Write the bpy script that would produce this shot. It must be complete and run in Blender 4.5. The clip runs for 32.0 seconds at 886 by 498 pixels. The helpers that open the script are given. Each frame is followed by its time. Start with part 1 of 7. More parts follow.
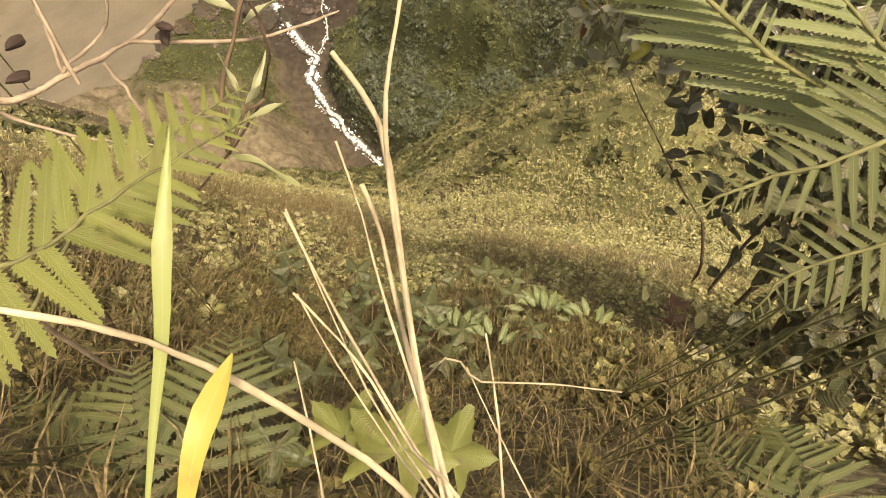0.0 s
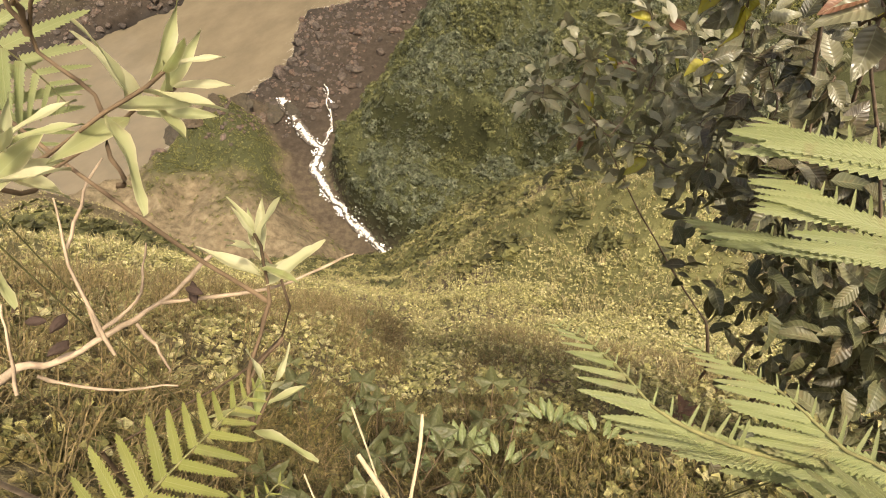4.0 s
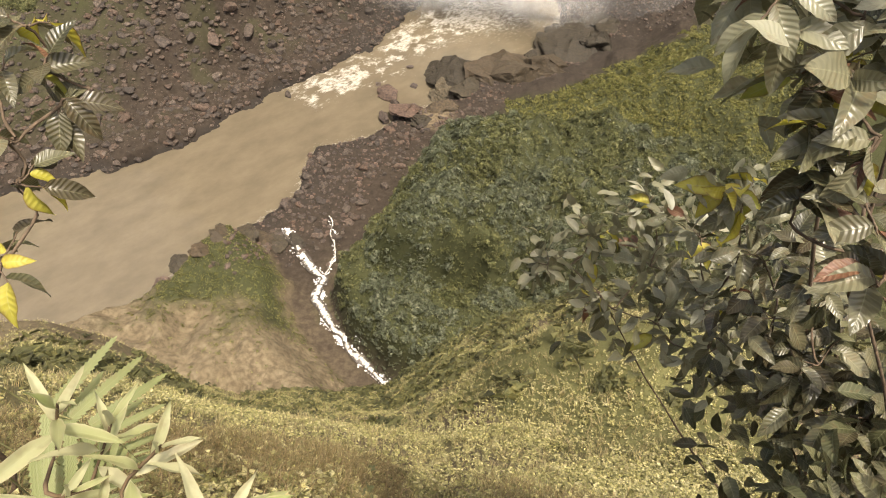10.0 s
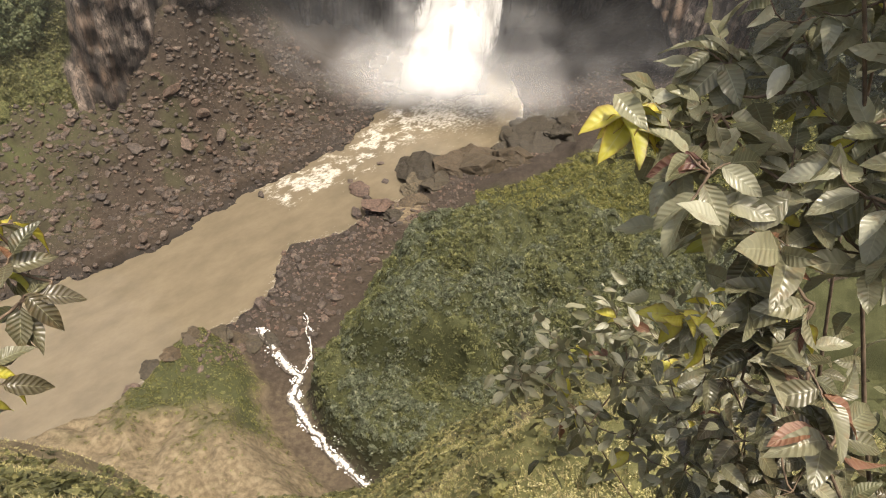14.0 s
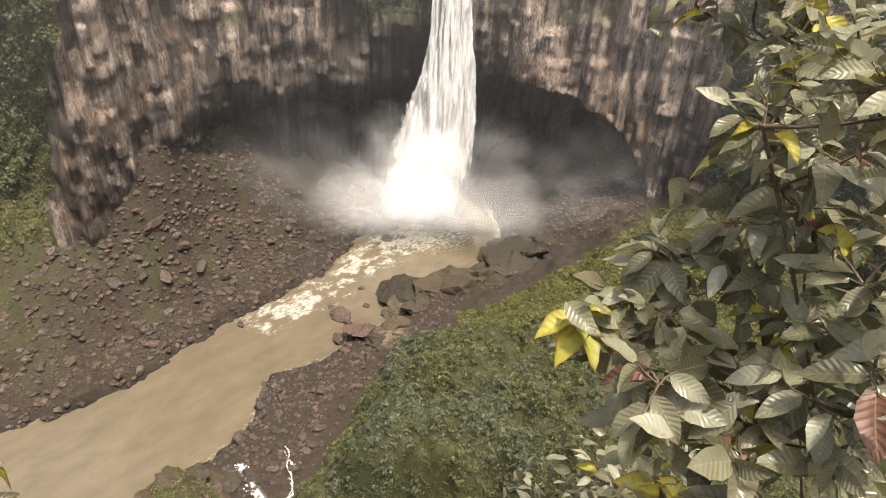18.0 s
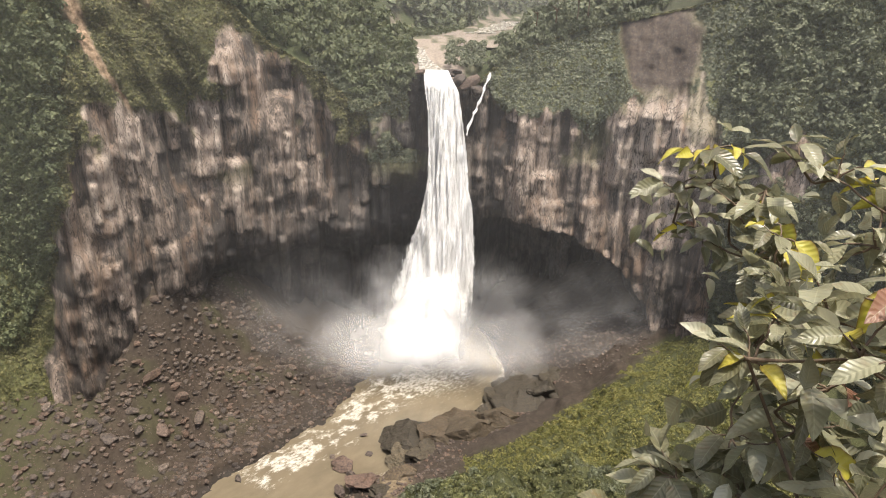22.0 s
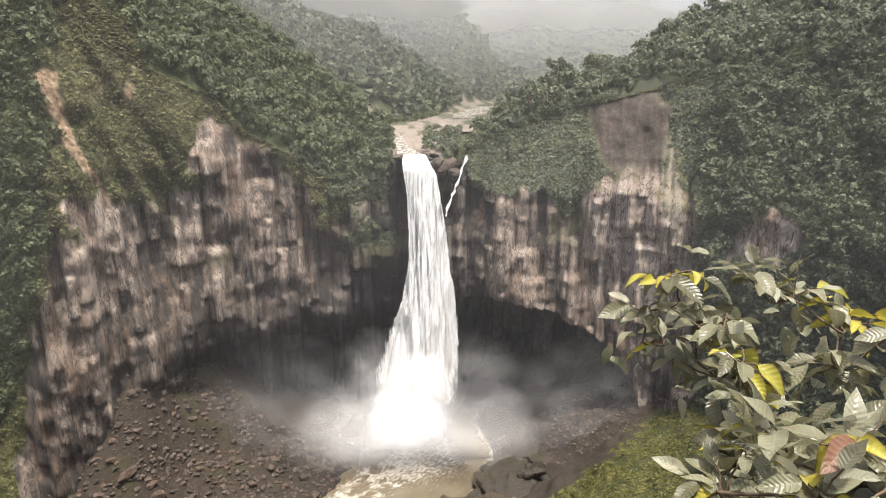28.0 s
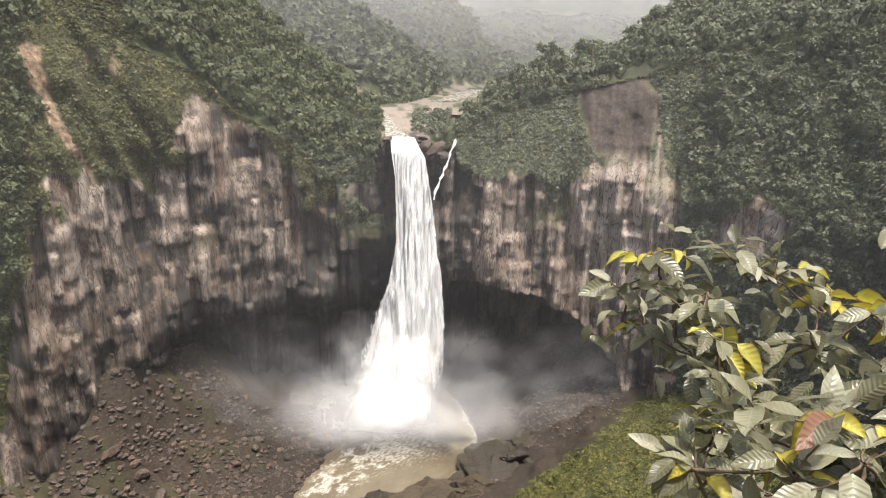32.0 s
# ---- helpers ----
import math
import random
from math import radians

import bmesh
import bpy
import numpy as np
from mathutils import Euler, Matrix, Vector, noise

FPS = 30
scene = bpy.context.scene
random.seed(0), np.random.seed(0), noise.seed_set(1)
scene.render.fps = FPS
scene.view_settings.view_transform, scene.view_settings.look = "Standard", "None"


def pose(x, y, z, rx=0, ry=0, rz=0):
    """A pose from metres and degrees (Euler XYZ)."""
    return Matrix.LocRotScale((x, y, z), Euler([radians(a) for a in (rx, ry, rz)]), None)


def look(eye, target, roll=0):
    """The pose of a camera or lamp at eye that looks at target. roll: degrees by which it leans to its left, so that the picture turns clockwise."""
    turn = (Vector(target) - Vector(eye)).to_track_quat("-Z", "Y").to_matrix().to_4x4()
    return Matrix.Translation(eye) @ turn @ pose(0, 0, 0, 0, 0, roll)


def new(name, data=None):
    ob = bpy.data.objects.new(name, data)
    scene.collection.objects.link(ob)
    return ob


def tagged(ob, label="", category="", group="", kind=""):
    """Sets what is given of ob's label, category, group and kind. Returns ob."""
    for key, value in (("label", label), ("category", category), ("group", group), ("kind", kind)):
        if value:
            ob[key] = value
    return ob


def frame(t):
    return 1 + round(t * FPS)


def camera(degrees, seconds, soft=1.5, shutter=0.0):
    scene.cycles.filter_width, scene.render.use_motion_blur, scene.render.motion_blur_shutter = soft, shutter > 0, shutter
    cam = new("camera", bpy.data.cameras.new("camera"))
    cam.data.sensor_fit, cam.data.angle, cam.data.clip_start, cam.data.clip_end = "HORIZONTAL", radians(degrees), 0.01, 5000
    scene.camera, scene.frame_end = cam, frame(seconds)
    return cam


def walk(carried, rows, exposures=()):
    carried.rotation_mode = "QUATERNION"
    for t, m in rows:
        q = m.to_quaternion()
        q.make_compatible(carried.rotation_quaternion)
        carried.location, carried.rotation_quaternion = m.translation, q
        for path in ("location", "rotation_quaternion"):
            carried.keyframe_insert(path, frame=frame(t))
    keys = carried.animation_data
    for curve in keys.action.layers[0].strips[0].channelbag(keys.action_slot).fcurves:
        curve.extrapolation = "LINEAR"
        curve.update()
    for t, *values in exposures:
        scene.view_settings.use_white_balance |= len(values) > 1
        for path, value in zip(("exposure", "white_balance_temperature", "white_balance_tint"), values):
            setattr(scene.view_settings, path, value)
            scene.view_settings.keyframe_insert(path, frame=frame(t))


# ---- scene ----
cam = camera(66.2, 32.0, soft=1.0)
PATH = [
    (0, pose(0.049, -0.450, 159.056, 20.67, -4.62, 8.92)),
    (0.5, pose(0.044, -0.441, 159.057, 21.09, -4.50, 8.70)),
    (1, pose(0.043, -0.435, 159.072, 21.86, -4.41, 8.69)),
    (1.5, pose(0.037, -0.418, 159.089, 23.08, -4.37, 8.74)),
    (2, pose(0.031, -0.410, 159.103, 23.86, -4.25, 8.76)),
    (2.5, pose(0.032, -0.392, 159.106, 24.88, -4.31, 8.82)),
    (3, pose(0.028, -0.378, 159.116, 25.87, -4.19, 8.56)),
    (3.5, pose(0.024, -0.361, 159.130, 27.07, -4.17, 8.54)),
    (4, pose(0.023, -0.351, 159.138, 27.86, -4.11, 8.38)),
    (4.5, pose(0.018, -0.340, 159.150, 28.64, -3.87, 8.20)),
    (6.5, pose(0.008, -0.297, 159.198, 31.62, -3.78, 8.32)),
    (7, pose(0.005, -0.285, 159.213, 32.66, -3.56, 8.20)),
    (7.5, pose(-0.001, -0.269, 159.223, 33.59, -3.42, 8.00)),
    (8, pose(-0.005, -0.255, 159.238, 34.67, -3.38, 7.78)),
    (8.5, pose(-0.017, -0.246, 159.249, 35.37, -3.42, 8.03)),
    (9, pose(-0.027, -0.235, 159.264, 36.38, -3.72, 8.23)),
    (9.5, pose(-0.041, -0.221, 159.286, 37.66, -4.41, 8.90)),
    (10, pose(-0.052, -0.210, 159.307, 38.68, -4.33, 8.82)),
    (10.5, pose(-0.050, -0.190, 159.314, 39.87, -4.52, 8.38)),
    (11, pose(-0.046, -0.180, 159.336, 40.92, -4.50, 7.78)),
    (11.5, pose(-0.041, -0.162, 159.338, 41.70, -4.42, 7.20)),
    (12, pose(-0.047, -0.164, 159.371, 42.62, -4.29, 6.91)),
    (12.5, pose(-0.046, -0.141, 159.389, 43.92, -3.97, 6.38)),
    (13, pose(-0.049, -0.126, 159.408, 44.92, -4.10, 6.23)),
    (13.5, pose(-0.042, -0.118, 159.425, 45.62, -4.12, 5.83)),
    (14, pose(-0.041, -0.107, 159.448, 46.56, -4.08, 5.53)),
    (14.5, pose(-0.038, -0.091, 159.468, 47.89, -3.89, 5.25)),
    (16.5, pose(-0.012, -0.052, 159.577, 52.84, -3.34, 3.42)),
    (17, pose(-0.013, -0.033, 159.597, 54.45, -3.63, 3.30)),
    (17.5, pose(-0.012, -0.026, 159.614, 55.66, -3.51, 3.16)),
    (18, pose(-0.014, -0.029, 159.640, 56.91, -3.18, 2.83)),
    (18.5, pose(-0.015, -0.024, 159.653, 57.69, -3.04, 2.70)),
    (19, pose(-0.011, -0.022, 159.679, 58.92, -2.72, 2.34)),
    (19.5, pose(-0.012, -0.014, 159.700, 60.16, -2.63, 2.25)),
    (20, pose(-0.010, -0.006, 159.730, 61.81, -2.67, 1.97)),
    (20.5, pose(-0.011, -0.003, 159.763, 63.42, -2.34, 1.64)),
    (21, pose(-0.012, 0.005, 159.792, 65.09, -2.34, 1.62)),
    (21.5, pose(-0.008, 0.005, 159.820, 66.52, -1.51, 1.29)),
    (22, pose(-0.018, 0.014, 159.849, 68.71, -1.41, 2.05)),
    (22.5, pose(-0.016, 0.018, 159.881, 70.41, -0.29, 1.29)),
    (23, pose(-0.005, 0.021, 159.905, 71.64, 0.46, 0.56)),
    (23.5, pose(0.003, 0.016, 159.928, 72.68, 0.73, 0.15)),
    (24, pose(0.011, 0.020, 159.941, 73.27, 0.97, -0.25)),
    (24.5, pose(0.011, 0.028, 159.966, 74.69, 0.64, -0.13)),
    (25, pose(0.014, 0.018, 159.991, 75.85, 0.69, -0.31)),
    (25.5, pose(0.006, 0.005, 160.009, 76.44, 0.82, -0.09)),
    (27.5, pose(0.001, 0.004, 159.997, 75.51, -0.25, 0.11)),
    (28, pose(0.000, 0.000, 160.000, 75.50, 0.00, -0.00)),
    (28.5, pose(0.002, 0.004, 159.994, 75.22, -0.07, -0.08)),
    (29, pose(0.003, 0.006, 159.990, 75.11, -0.23, -0.18)),
    (29.5, pose(-0.001, 0.004, 159.987, 75.04, -0.48, -0.11)),
    (30, pose(0.008, 0.008, 159.982, 74.71, -0.53, -0.22)),
    (30.5, pose(0.009, 0.010, 159.980, 74.48, -0.53, -0.21)),
    (31, pose(0.009, 0.007, 159.980, 74.57, -0.68, -0.48)),
    (31.5, pose(0.013, 0.016, 159.977, 74.49, -1.00, -0.45)),
    (32, pose(0.022, 0.025, 159.967, 74.12, -1.17, -0.79)),
]

# brightness and tint of the clip along the way
LIGHT = [(0, 0.74, 7800, 10), (4, 0.86, 7500, 10), (9, 0.82, 7000, 10), (13, 0.84, 6800, 10), (19, 0.88, 6700, 10), (25, 0.88, 6300, 10), (32, 0.85, 6250, 10)]
walk(cam, PATH, LIGHT)

# ---- world and sun ----
SUN_ELEVATION, SUN_AZIMUTH = 76.0, 140.0        # degrees; azimuth from +y towards +x
world = bpy.data.worlds.new("sky")
scene.world = world
world.use_nodes = True
_wt = world.node_tree
_sky = _wt.nodes.new("ShaderNodeTexSky")
_sky.sky_type, _sky.sun_disc = "NISHITA", False
_sky.sun_elevation, _sky.sun_rotation = radians(SUN_ELEVATION), radians(SUN_AZIMUTH)
_sky.air_density, _sky.dust_density, _sky.ozone_density = 1.0, 7.0, 1.0
_bg = _wt.nodes["Background"]
_bg.inputs["Strength"].default_value = 0.15
_wt.links.new(_sky.outputs[0], _bg.inputs["Color"])
sun = new("sun", bpy.data.lights.new("sun", "SUN"))
sun.data.energy, sun.data.angle, sun.data.color = 3.1, radians(4), (1.0, 0.95, 0.87)
_a, _e = radians(SUN_AZIMUTH), radians(SUN_ELEVATION)
sun.matrix_world = look((math.sin(_a) * math.cos(_e) * 50, math.cos(_a) * math.cos(_e) * 50, 160 + math.sin(_e) * 50), (0, 0, 160))


# ---- noise on arrays ----
def hash01(ix, iy, iz, seed=0):
    h = (ix.astype(np.int64) * 374761393 + iy.astype(np.int64) * 668265263 + iz.astype(np.int64) * 1274126177 + seed * 1442695041) & 0xFFFFFFFF
    h = ((h ^ (h >> 13)) * 1274126177) & 0xFFFFFFFF
    h = h ^ (h >> 16)
    return h / 4294967295.0


def vnoise(x, y, z=0.0, seed=0):
    """Smooth value noise from 0 to 1."""
    x, y, z = np.broadcast_arrays(np.asarray(x, float), np.asarray(y, float), np.asarray(z, float))
    ix, iy, iz = np.floor(x), np.floor(y), np.floor(z)
    fx, fy, fz = x - ix, y - iy, z - iz
    fx, fy, fz = fx * fx * (3 - 2 * fx), fy * fy * (3 - 2 * fy), fz * fz * (3 - 2 * fz)
    out = 0
    for a in (0, 1):
        for b in (0, 1):
            for c in (0, 1):
                out = out + hash01(ix + a, iy + b, iz + c, seed) * (fx if a else 1 - fx) * (fy if b else 1 - fy) * (fz if c else 1 - fz)
    return out


def fbm(x, y, z=0.0, octaves=4, seed=0):
    total, amp, norm = 0, 1.0, 0
    for o in range(octaves):
        total = total + amp * vnoise(np.asarray(x) * 2**o, np.asarray(y) * 2**o, np.asarray(z) * 2**o, seed + o)
        norm += amp
        amp *= 0.5
    return total / norm


def ridged(x, y, z=0.0, octaves=4, seed=0):
    total, amp, norm = 0, 1.0, 0
    for o in range(octaves):
        total = total + amp * (1 - np.abs(2 * vnoise(np.asarray(x) * 2**o, np.asarray(y) * 2**o, np.asarray(z) * 2**o, seed + o) - 1))
        norm += amp
        amp *= 0.5
    return total / norm


def smooth(a, b, x):
    k = np.clip((np.asarray(x, float) - a) / (b - a), 0, 1)
    return k * k * (3 - 2 * k)


def table(rows, x):
    xs, ys = zip(*rows)
    return np.interp(x, xs, ys)


def line_distance(px, py, line):
    """Signed distance of points from a polyline: positive on its right-hand side."""
    best, sign = np.full(np.shape(px), 1e9), np.ones(np.shape(px))
    for (ax, ay), (bx, by) in zip(line, line[1:]):
        dx, dy = bx - ax, by - ay
        k = np.clip(((px - ax) * dx + (py - ay) * dy) / (dx * dx + dy * dy), 0, 1)
        d = np.hypot(px - ax - k * dx, py - ay - k * dy)
        s = np.where((px - ax) * dy - (py - ay) * dx > 0, 1.0, -1.0)
        near = d < best - 1e-6
        best, sign = np.where(near, d, best), np.where(near, s, sign)
    return best * sign


# ---- node helpers ----
def material(name, rough=0.8, spec=0.3):
    m = bpy.data.materials.new(name)
    m.use_nodes = True
    b = m.node_tree.nodes["Principled BSDF"]
    b.inputs["Roughness"].default_value = rough
    b.inputs["Specular IOR Level"].default_value = spec
    return m, m.node_tree, b


def node(t, kind, **values):
    n = t.nodes.new(kind)
    for key, v in values.items():
        sock = n.inputs[key.replace("_", " ")]
        if isinstance(v, bpy.types.NodeSocket):
            t.links.new(v, sock)
        else:
            sock.default_value = v
    return n


def place(t, scale=(1, 1, 1)):
    g = t.nodes.new("ShaderNodeNewGeometry")
    mp = t.nodes.new("ShaderNodeMapping")
    t.links.new(g.outputs["Position"], mp.inputs["Vector"])
    mp.inputs["Scale"].default_value = scale
    return mp.outputs[0]


def grain(t, scale, detail=4.0, vector=None, rough=0.6, kind="ShaderNodeTexNoise"):
    n = t.nodes.new(kind)
    n.inputs["Scale"].default_value = scale
    if kind == "ShaderNodeTexNoise":
        n.inputs["Detail"].default_value, n.inputs["Roughness"].default_value = detail, rough
    t.links.new(vector if vector else place(t), n.inputs["Vector"])
    return n.outputs["Distance" if kind == "ShaderNodeTexVoronoi" else 0]


def ramp(t, fac, stops):
    r = t.nodes.new("ShaderNodeValToRGB")
    e = r.color_ramp.elements
    while len(e) < len(stops):
        e.new(0.5)
    for el, (p, c) in zip(e, stops):
        el.position, el.color = p, (*c, 1) if len(c) == 3 else c
    t.links.new(fac, r.inputs[0])
    return r.outputs[0]


def blend(t, fac, a, b, mode="MIX"):
    n = t.nodes.new("ShaderNodeMix")
    n.data_type, n.blend_type = "RGBA", mode
    for sock, v in ((n.inputs[0], fac), (n.inputs[6], a), (n.inputs[7], b)):
        if isinstance(v, bpy.types.NodeSocket):
            t.links.new(v, sock)
        else:
            sock.default_value = (*v, 1) if isinstance(v, tuple) and len(v) == 3 else v
    return n.outputs[2]


def calc(t, op, a, b=0.0, clamp=False):
    n = t.nodes.new("ShaderNodeMath")
    n.operation, n.use_clamp = op, clamp
    for sock, v in zip(n.inputs, (a, b)):
        if isinstance(v, bpy.types.NodeSocket):
            t.links.new(v, sock)
        else:
            sock.default_value = v
    return n.outputs[0]


def mask(t, name):
    n = t.nodes.new("ShaderNodeAttribute")
    n.attribute_name = name
    return n.outputs["Fac"]


def relief(t, b, height, strength=0.6, distance=0.3):
    n = node(t, "ShaderNodeBump", Height=height, Strength=strength, Distance=distance)
    t.links.new(n.outputs[0], b.inputs["Normal"])


# ---- mesh helpers ----
def mesh_from(name, verts, faces, mat=None, masks=None, soft=True):
    """A mesh from arrays: verts (n, 3), faces (m, 3 or 4)."""
    verts, faces = np.asarray(verts, np.float32), np.asarray(faces, np.int32)
    me = bpy.data.meshes.new(name)
    k = faces.shape[1]
    me.vertices.add(len(verts))
    me.vertices.foreach_set("co", verts.ravel())
    me.loops.add(faces.size)
    me.loops.foreach_set("vertex_index", faces.ravel())
    me.polygons.add(len(faces))
    me.polygons.foreach_set("loop_start", np.arange(0, faces.size, k, dtype=np.int32))
    me.polygons.foreach_set("use_smooth", np.full(len(faces), soft))
    for key, values in (masks or {}).items():
        me.attributes.new(key, "FLOAT", "POINT").data.foreach_set("value", np.asarray(values, np.float32).ravel())
    if mat:
        me.materials.append(mat)
    me.update()
    me.validate()
    return me


def grid_faces(n, m, wrap=False):
    i, j = np.meshgrid(np.arange(n - 1), np.arange(m if wrap else m - 1), indexing="ij")
    a, b = i * m + j, i * m + (j + 1) % m
    return np.stack([a, b, b + m, a + m], -1).reshape(-1, 4)


def sheet(name, P, mat, masks=None, flip=False):
    n, m = P.shape[:2]
    f = grid_faces(n, m)
    return new(name, mesh_from(name, P.reshape(-1, 3), f[:, ::-1] if flip else f, mat, masks))


def link(name, me, parent=None, label="", m=None):
    ob = new(name, me)
    if parent:
        ob.parent = parent
    if label:
        ob["label"] = label
    if m is not None:
        ob.matrix_basis = m
    return ob


def part(name, bm, mat, parent, label=""):
    me = bpy.data.meshes.new(name)
    bm.to_mesh(me)
    bm.free()
    me.materials.append(mat)
    return link(name, me, parent, label)


def thing(name, at, label, category, group="", kind=""):
    ob = new(name)
    ob.empty_display_size = 0.1
    ob.location = at
    return tagged(ob, label, category, group, kind)


# ---- materials of the land ----
def make_rock():
    """Cliff: basalt whose tone changes from column to column, with upright streaks, open joints, plants, soil, and wet
    rock with painted cave shade by mask.
    """
    m, t, b = material("cliff_rock", 0.85, 0.25)
    up = place(t, (1, 1, 0.26))
    streak = grain(t, 0.42, 7, up, 0.72)
    fine = grain(t, 1.1, 8, place(t, (1, 1, 0.55)), 0.8)
    blot = grain(t, 0.07, 4, place(t, (1, 1, 0.5)), 0.6)
    tone = calc(t, "ADD", mask(t, "tone"), calc(t, "MULTIPLY", calc(t, "SUBTRACT", streak, 0.5), 0.9))
    tone = calc(t, "ADD", tone, calc(t, "MULTIPLY", calc(t, "SUBTRACT", fine, 0.5), 0.9))
    tone = calc(t, "ADD", tone, calc(t, "MULTIPLY", calc(t, "SUBTRACT", blot, 0.5), 0.9))
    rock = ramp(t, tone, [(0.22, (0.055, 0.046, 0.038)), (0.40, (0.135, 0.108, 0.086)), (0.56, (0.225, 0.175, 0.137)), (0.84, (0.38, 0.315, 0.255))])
    rust = ramp(t, grain(t, 0.13, 4, up, 0.6), [(0.52, (0, 0, 0)), (0.66, (0.55, 0.55, 0.55))])
    rock = blend(t, rust, rock, (0.21, 0.135, 0.085))
    soil = ramp(t, grain(t, 0.6, 5), [(0.3, (0.035, 0.026, 0.018)), (0.5, (0.065, 0.046, 0.032)), (0.7, (0.10, 0.073, 0.052))])
    rock = blend(t, mask(t, "soil"), rock, soil)
    for scale_, tall_, wide_, dark_ in ((0.22, 0.2, 0.022, 0.85), (0.5, 0.35, 0.022, 0.7)):      # open joints
        line = calc(t, "ABSOLUTE", calc(t, "SUBTRACT", grain(t, scale_, 3, place(t, (1, 1, tall_)), 0.55), 0.5))
        rock = blend(t, ramp(t, line, [(0.0, (dark_, dark_, dark_)), (wide_, (0, 0, 0))]), rock, (0.03, 0.025, 0.02))
    rock = blend(t, mask(t, "scar"), rock, ramp(t, grain(t, 0.5, 6), [(0.38, (0.12, 0.085, 0.05)), (0.5, (0.24, 0.165, 0.10)), (0.66, (0.40, 0.29, 0.19))]))
    rock = blend(t, mask(t, "dark_wet"), rock, ramp(t, tone, [(0.2, (0.018, 0.017, 0.017)), (0.8, (0.085, 0.078, 0.07))]))
    leaf = grain(t, 1.3, 8, None, 0.75)
    green = ramp(t, leaf, [(0.34, (0.03, 0.034, 0.014)), (0.48, (0.085, 0.09, 0.034)), (0.66, (0.17, 0.16, 0.066))])
    t.links.new(blend(t, mask(t, "veg"), rock, green), b.inputs["Base Color"])
    relief(t, b, calc(t, "ADD", fine, calc(t, "MULTIPLY", streak, 1.5)), 0.7, 1.0)
    return m


def make_ground(name, soil, green, scale=1.0, bump=0.35):
    """Soil and stones, with plants by mask and wet edges by mask."""
    m, t, b = material(name, 0.9, 0.2)
    fine, mid, big = grain(t, 3.0 * scale, 6), grain(t, 0.7 * scale, 5), grain(t, 0.08 * scale, 4)
    base = ramp(t, mid, [(0.3, tuple(c * 0.55 for c in soil)), (0.5, soil), (0.72, tuple(c * 1.6 for c in soil))])
    base = blend(t, calc(t, "MULTIPLY", fine, 0.8), base, tuple(c * 0.5 for c in soil))
    base = blend(t, mask(t, "ochre"), base, ramp(t, mid, [(0.34, (0.10, 0.076, 0.046)), (0.5, (0.16, 0.123, 0.075)), (0.66, (0.22, 0.175, 0.11))]))
    leaf = blend(t, big, ramp(t, fine, [(0.3, tuple(c * 0.35 for c in green)), (0.55, green), (0.75, tuple(c * 1.7 for c in green))]), tuple(c * 1.6 for c in green), "MIX")
    col = blend(t, mask(t, "veg"), base, leaf)
    col = blend(t, mask(t, "dark_wet"), col, (0.03, 0.026, 0.022))
    t.links.new(col, b.inputs["Base Color"])
    relief(t, b, calc(t, "ADD", fine, mid), 0.7, bump)
    return m


def make_water(name, colour, foam_scale, gloss=0.12, gain=1.9):
    """Silty water with ripples; foam by mask broken up by noise."""
    m, t, b = material(name, gloss, 0.5)
    along = t.nodes.new("ShaderNodeMapping")
    along.inputs["Rotation"].default_value = (0, 0, radians(-50))
    t.links.new(place(t), along.inputs["Vector"])
    turned = t.nodes.new("ShaderNodeMapping")
    turned.inputs["Scale"].default_value = (0.6, 1.1, 1)
    t.links.new(along.outputs[0], turned.inputs["Vector"])
    n1 = grain(t, 0.12, 6, turned.outputs[0], 0.65)
    n2 = grain(t, foam_scale, 7, turned.outputs[0], 0.75)
    silt = ramp(t, n1, [(0.34, tuple(c * 0.86 for c in colour)), (0.5, colour), (0.66, tuple(c * 1.15 for c in colour))])
    foam = calc(t, "MULTIPLY", calc(t, "SUBTRACT", calc(t, "ADD", mask(t, "foam"), n2), 0.70), gain, True)
    t.links.new(blend(t, foam, silt, (0.70, 0.66, 0.57)), b.inputs["Base Color"])
    t.links.new(calc(t, "ADD", calc(t, "MULTIPLY", foam, 0.6), gloss, True), b.inputs["Roughness"])
    relief(t, b, calc(t, "ADD", grain(t, 1.2, 4), n2), 0.16, 0.2)
    return m


M_ROCK = make_rock()
M_SCREE = make_ground("scree_soil", (0.05, 0.038, 0.027), (0.04, 0.042, 0.017))
M_SLOPE = make_ground("slope_soil", (0.17, 0.13, 0.08), (0.11, 0.105, 0.04), 4.0, 0.08)
M_FOREST = make_ground("forest_floor", (0.27, 0.225, 0.18), (0.04, 0.047, 0.02))
M_RIVER = make_water("river_water", (0.127, 0.104, 0.068), 0.8)


# ---- the gorge floor ----
LEFT_BANK = [(-30, 285), (-38, 255), (-42, 239), (-48, 222), (-66, 201), (-76, 186), (-87, 171), (-93, 155), (-105, 143), (-118, 135), (-130, 125), (-175, 95), (-240, 60)]
NEAR_BANK = [(2, 335), (12, 300), (22, 268), (18, 241), (8, 226), (-14, 217), (-20, 195), (-32, 185), (-38, 173), (-56, 162), (-57, 138), (-64, 127), (-75, 117), (-80, 105), (-84, 92), (-95, 79), (-130, 50), (-190, 10)]
MOUND_EDGE = [(110, 150), (60, 164), (30, 165), (5, 158), (-14, 152), (-25, 143), (-29, 127), (-36, 102), (-28, 88), (-15, 80), (4, 78), (30, 88), (55, 92), (90, 85)]
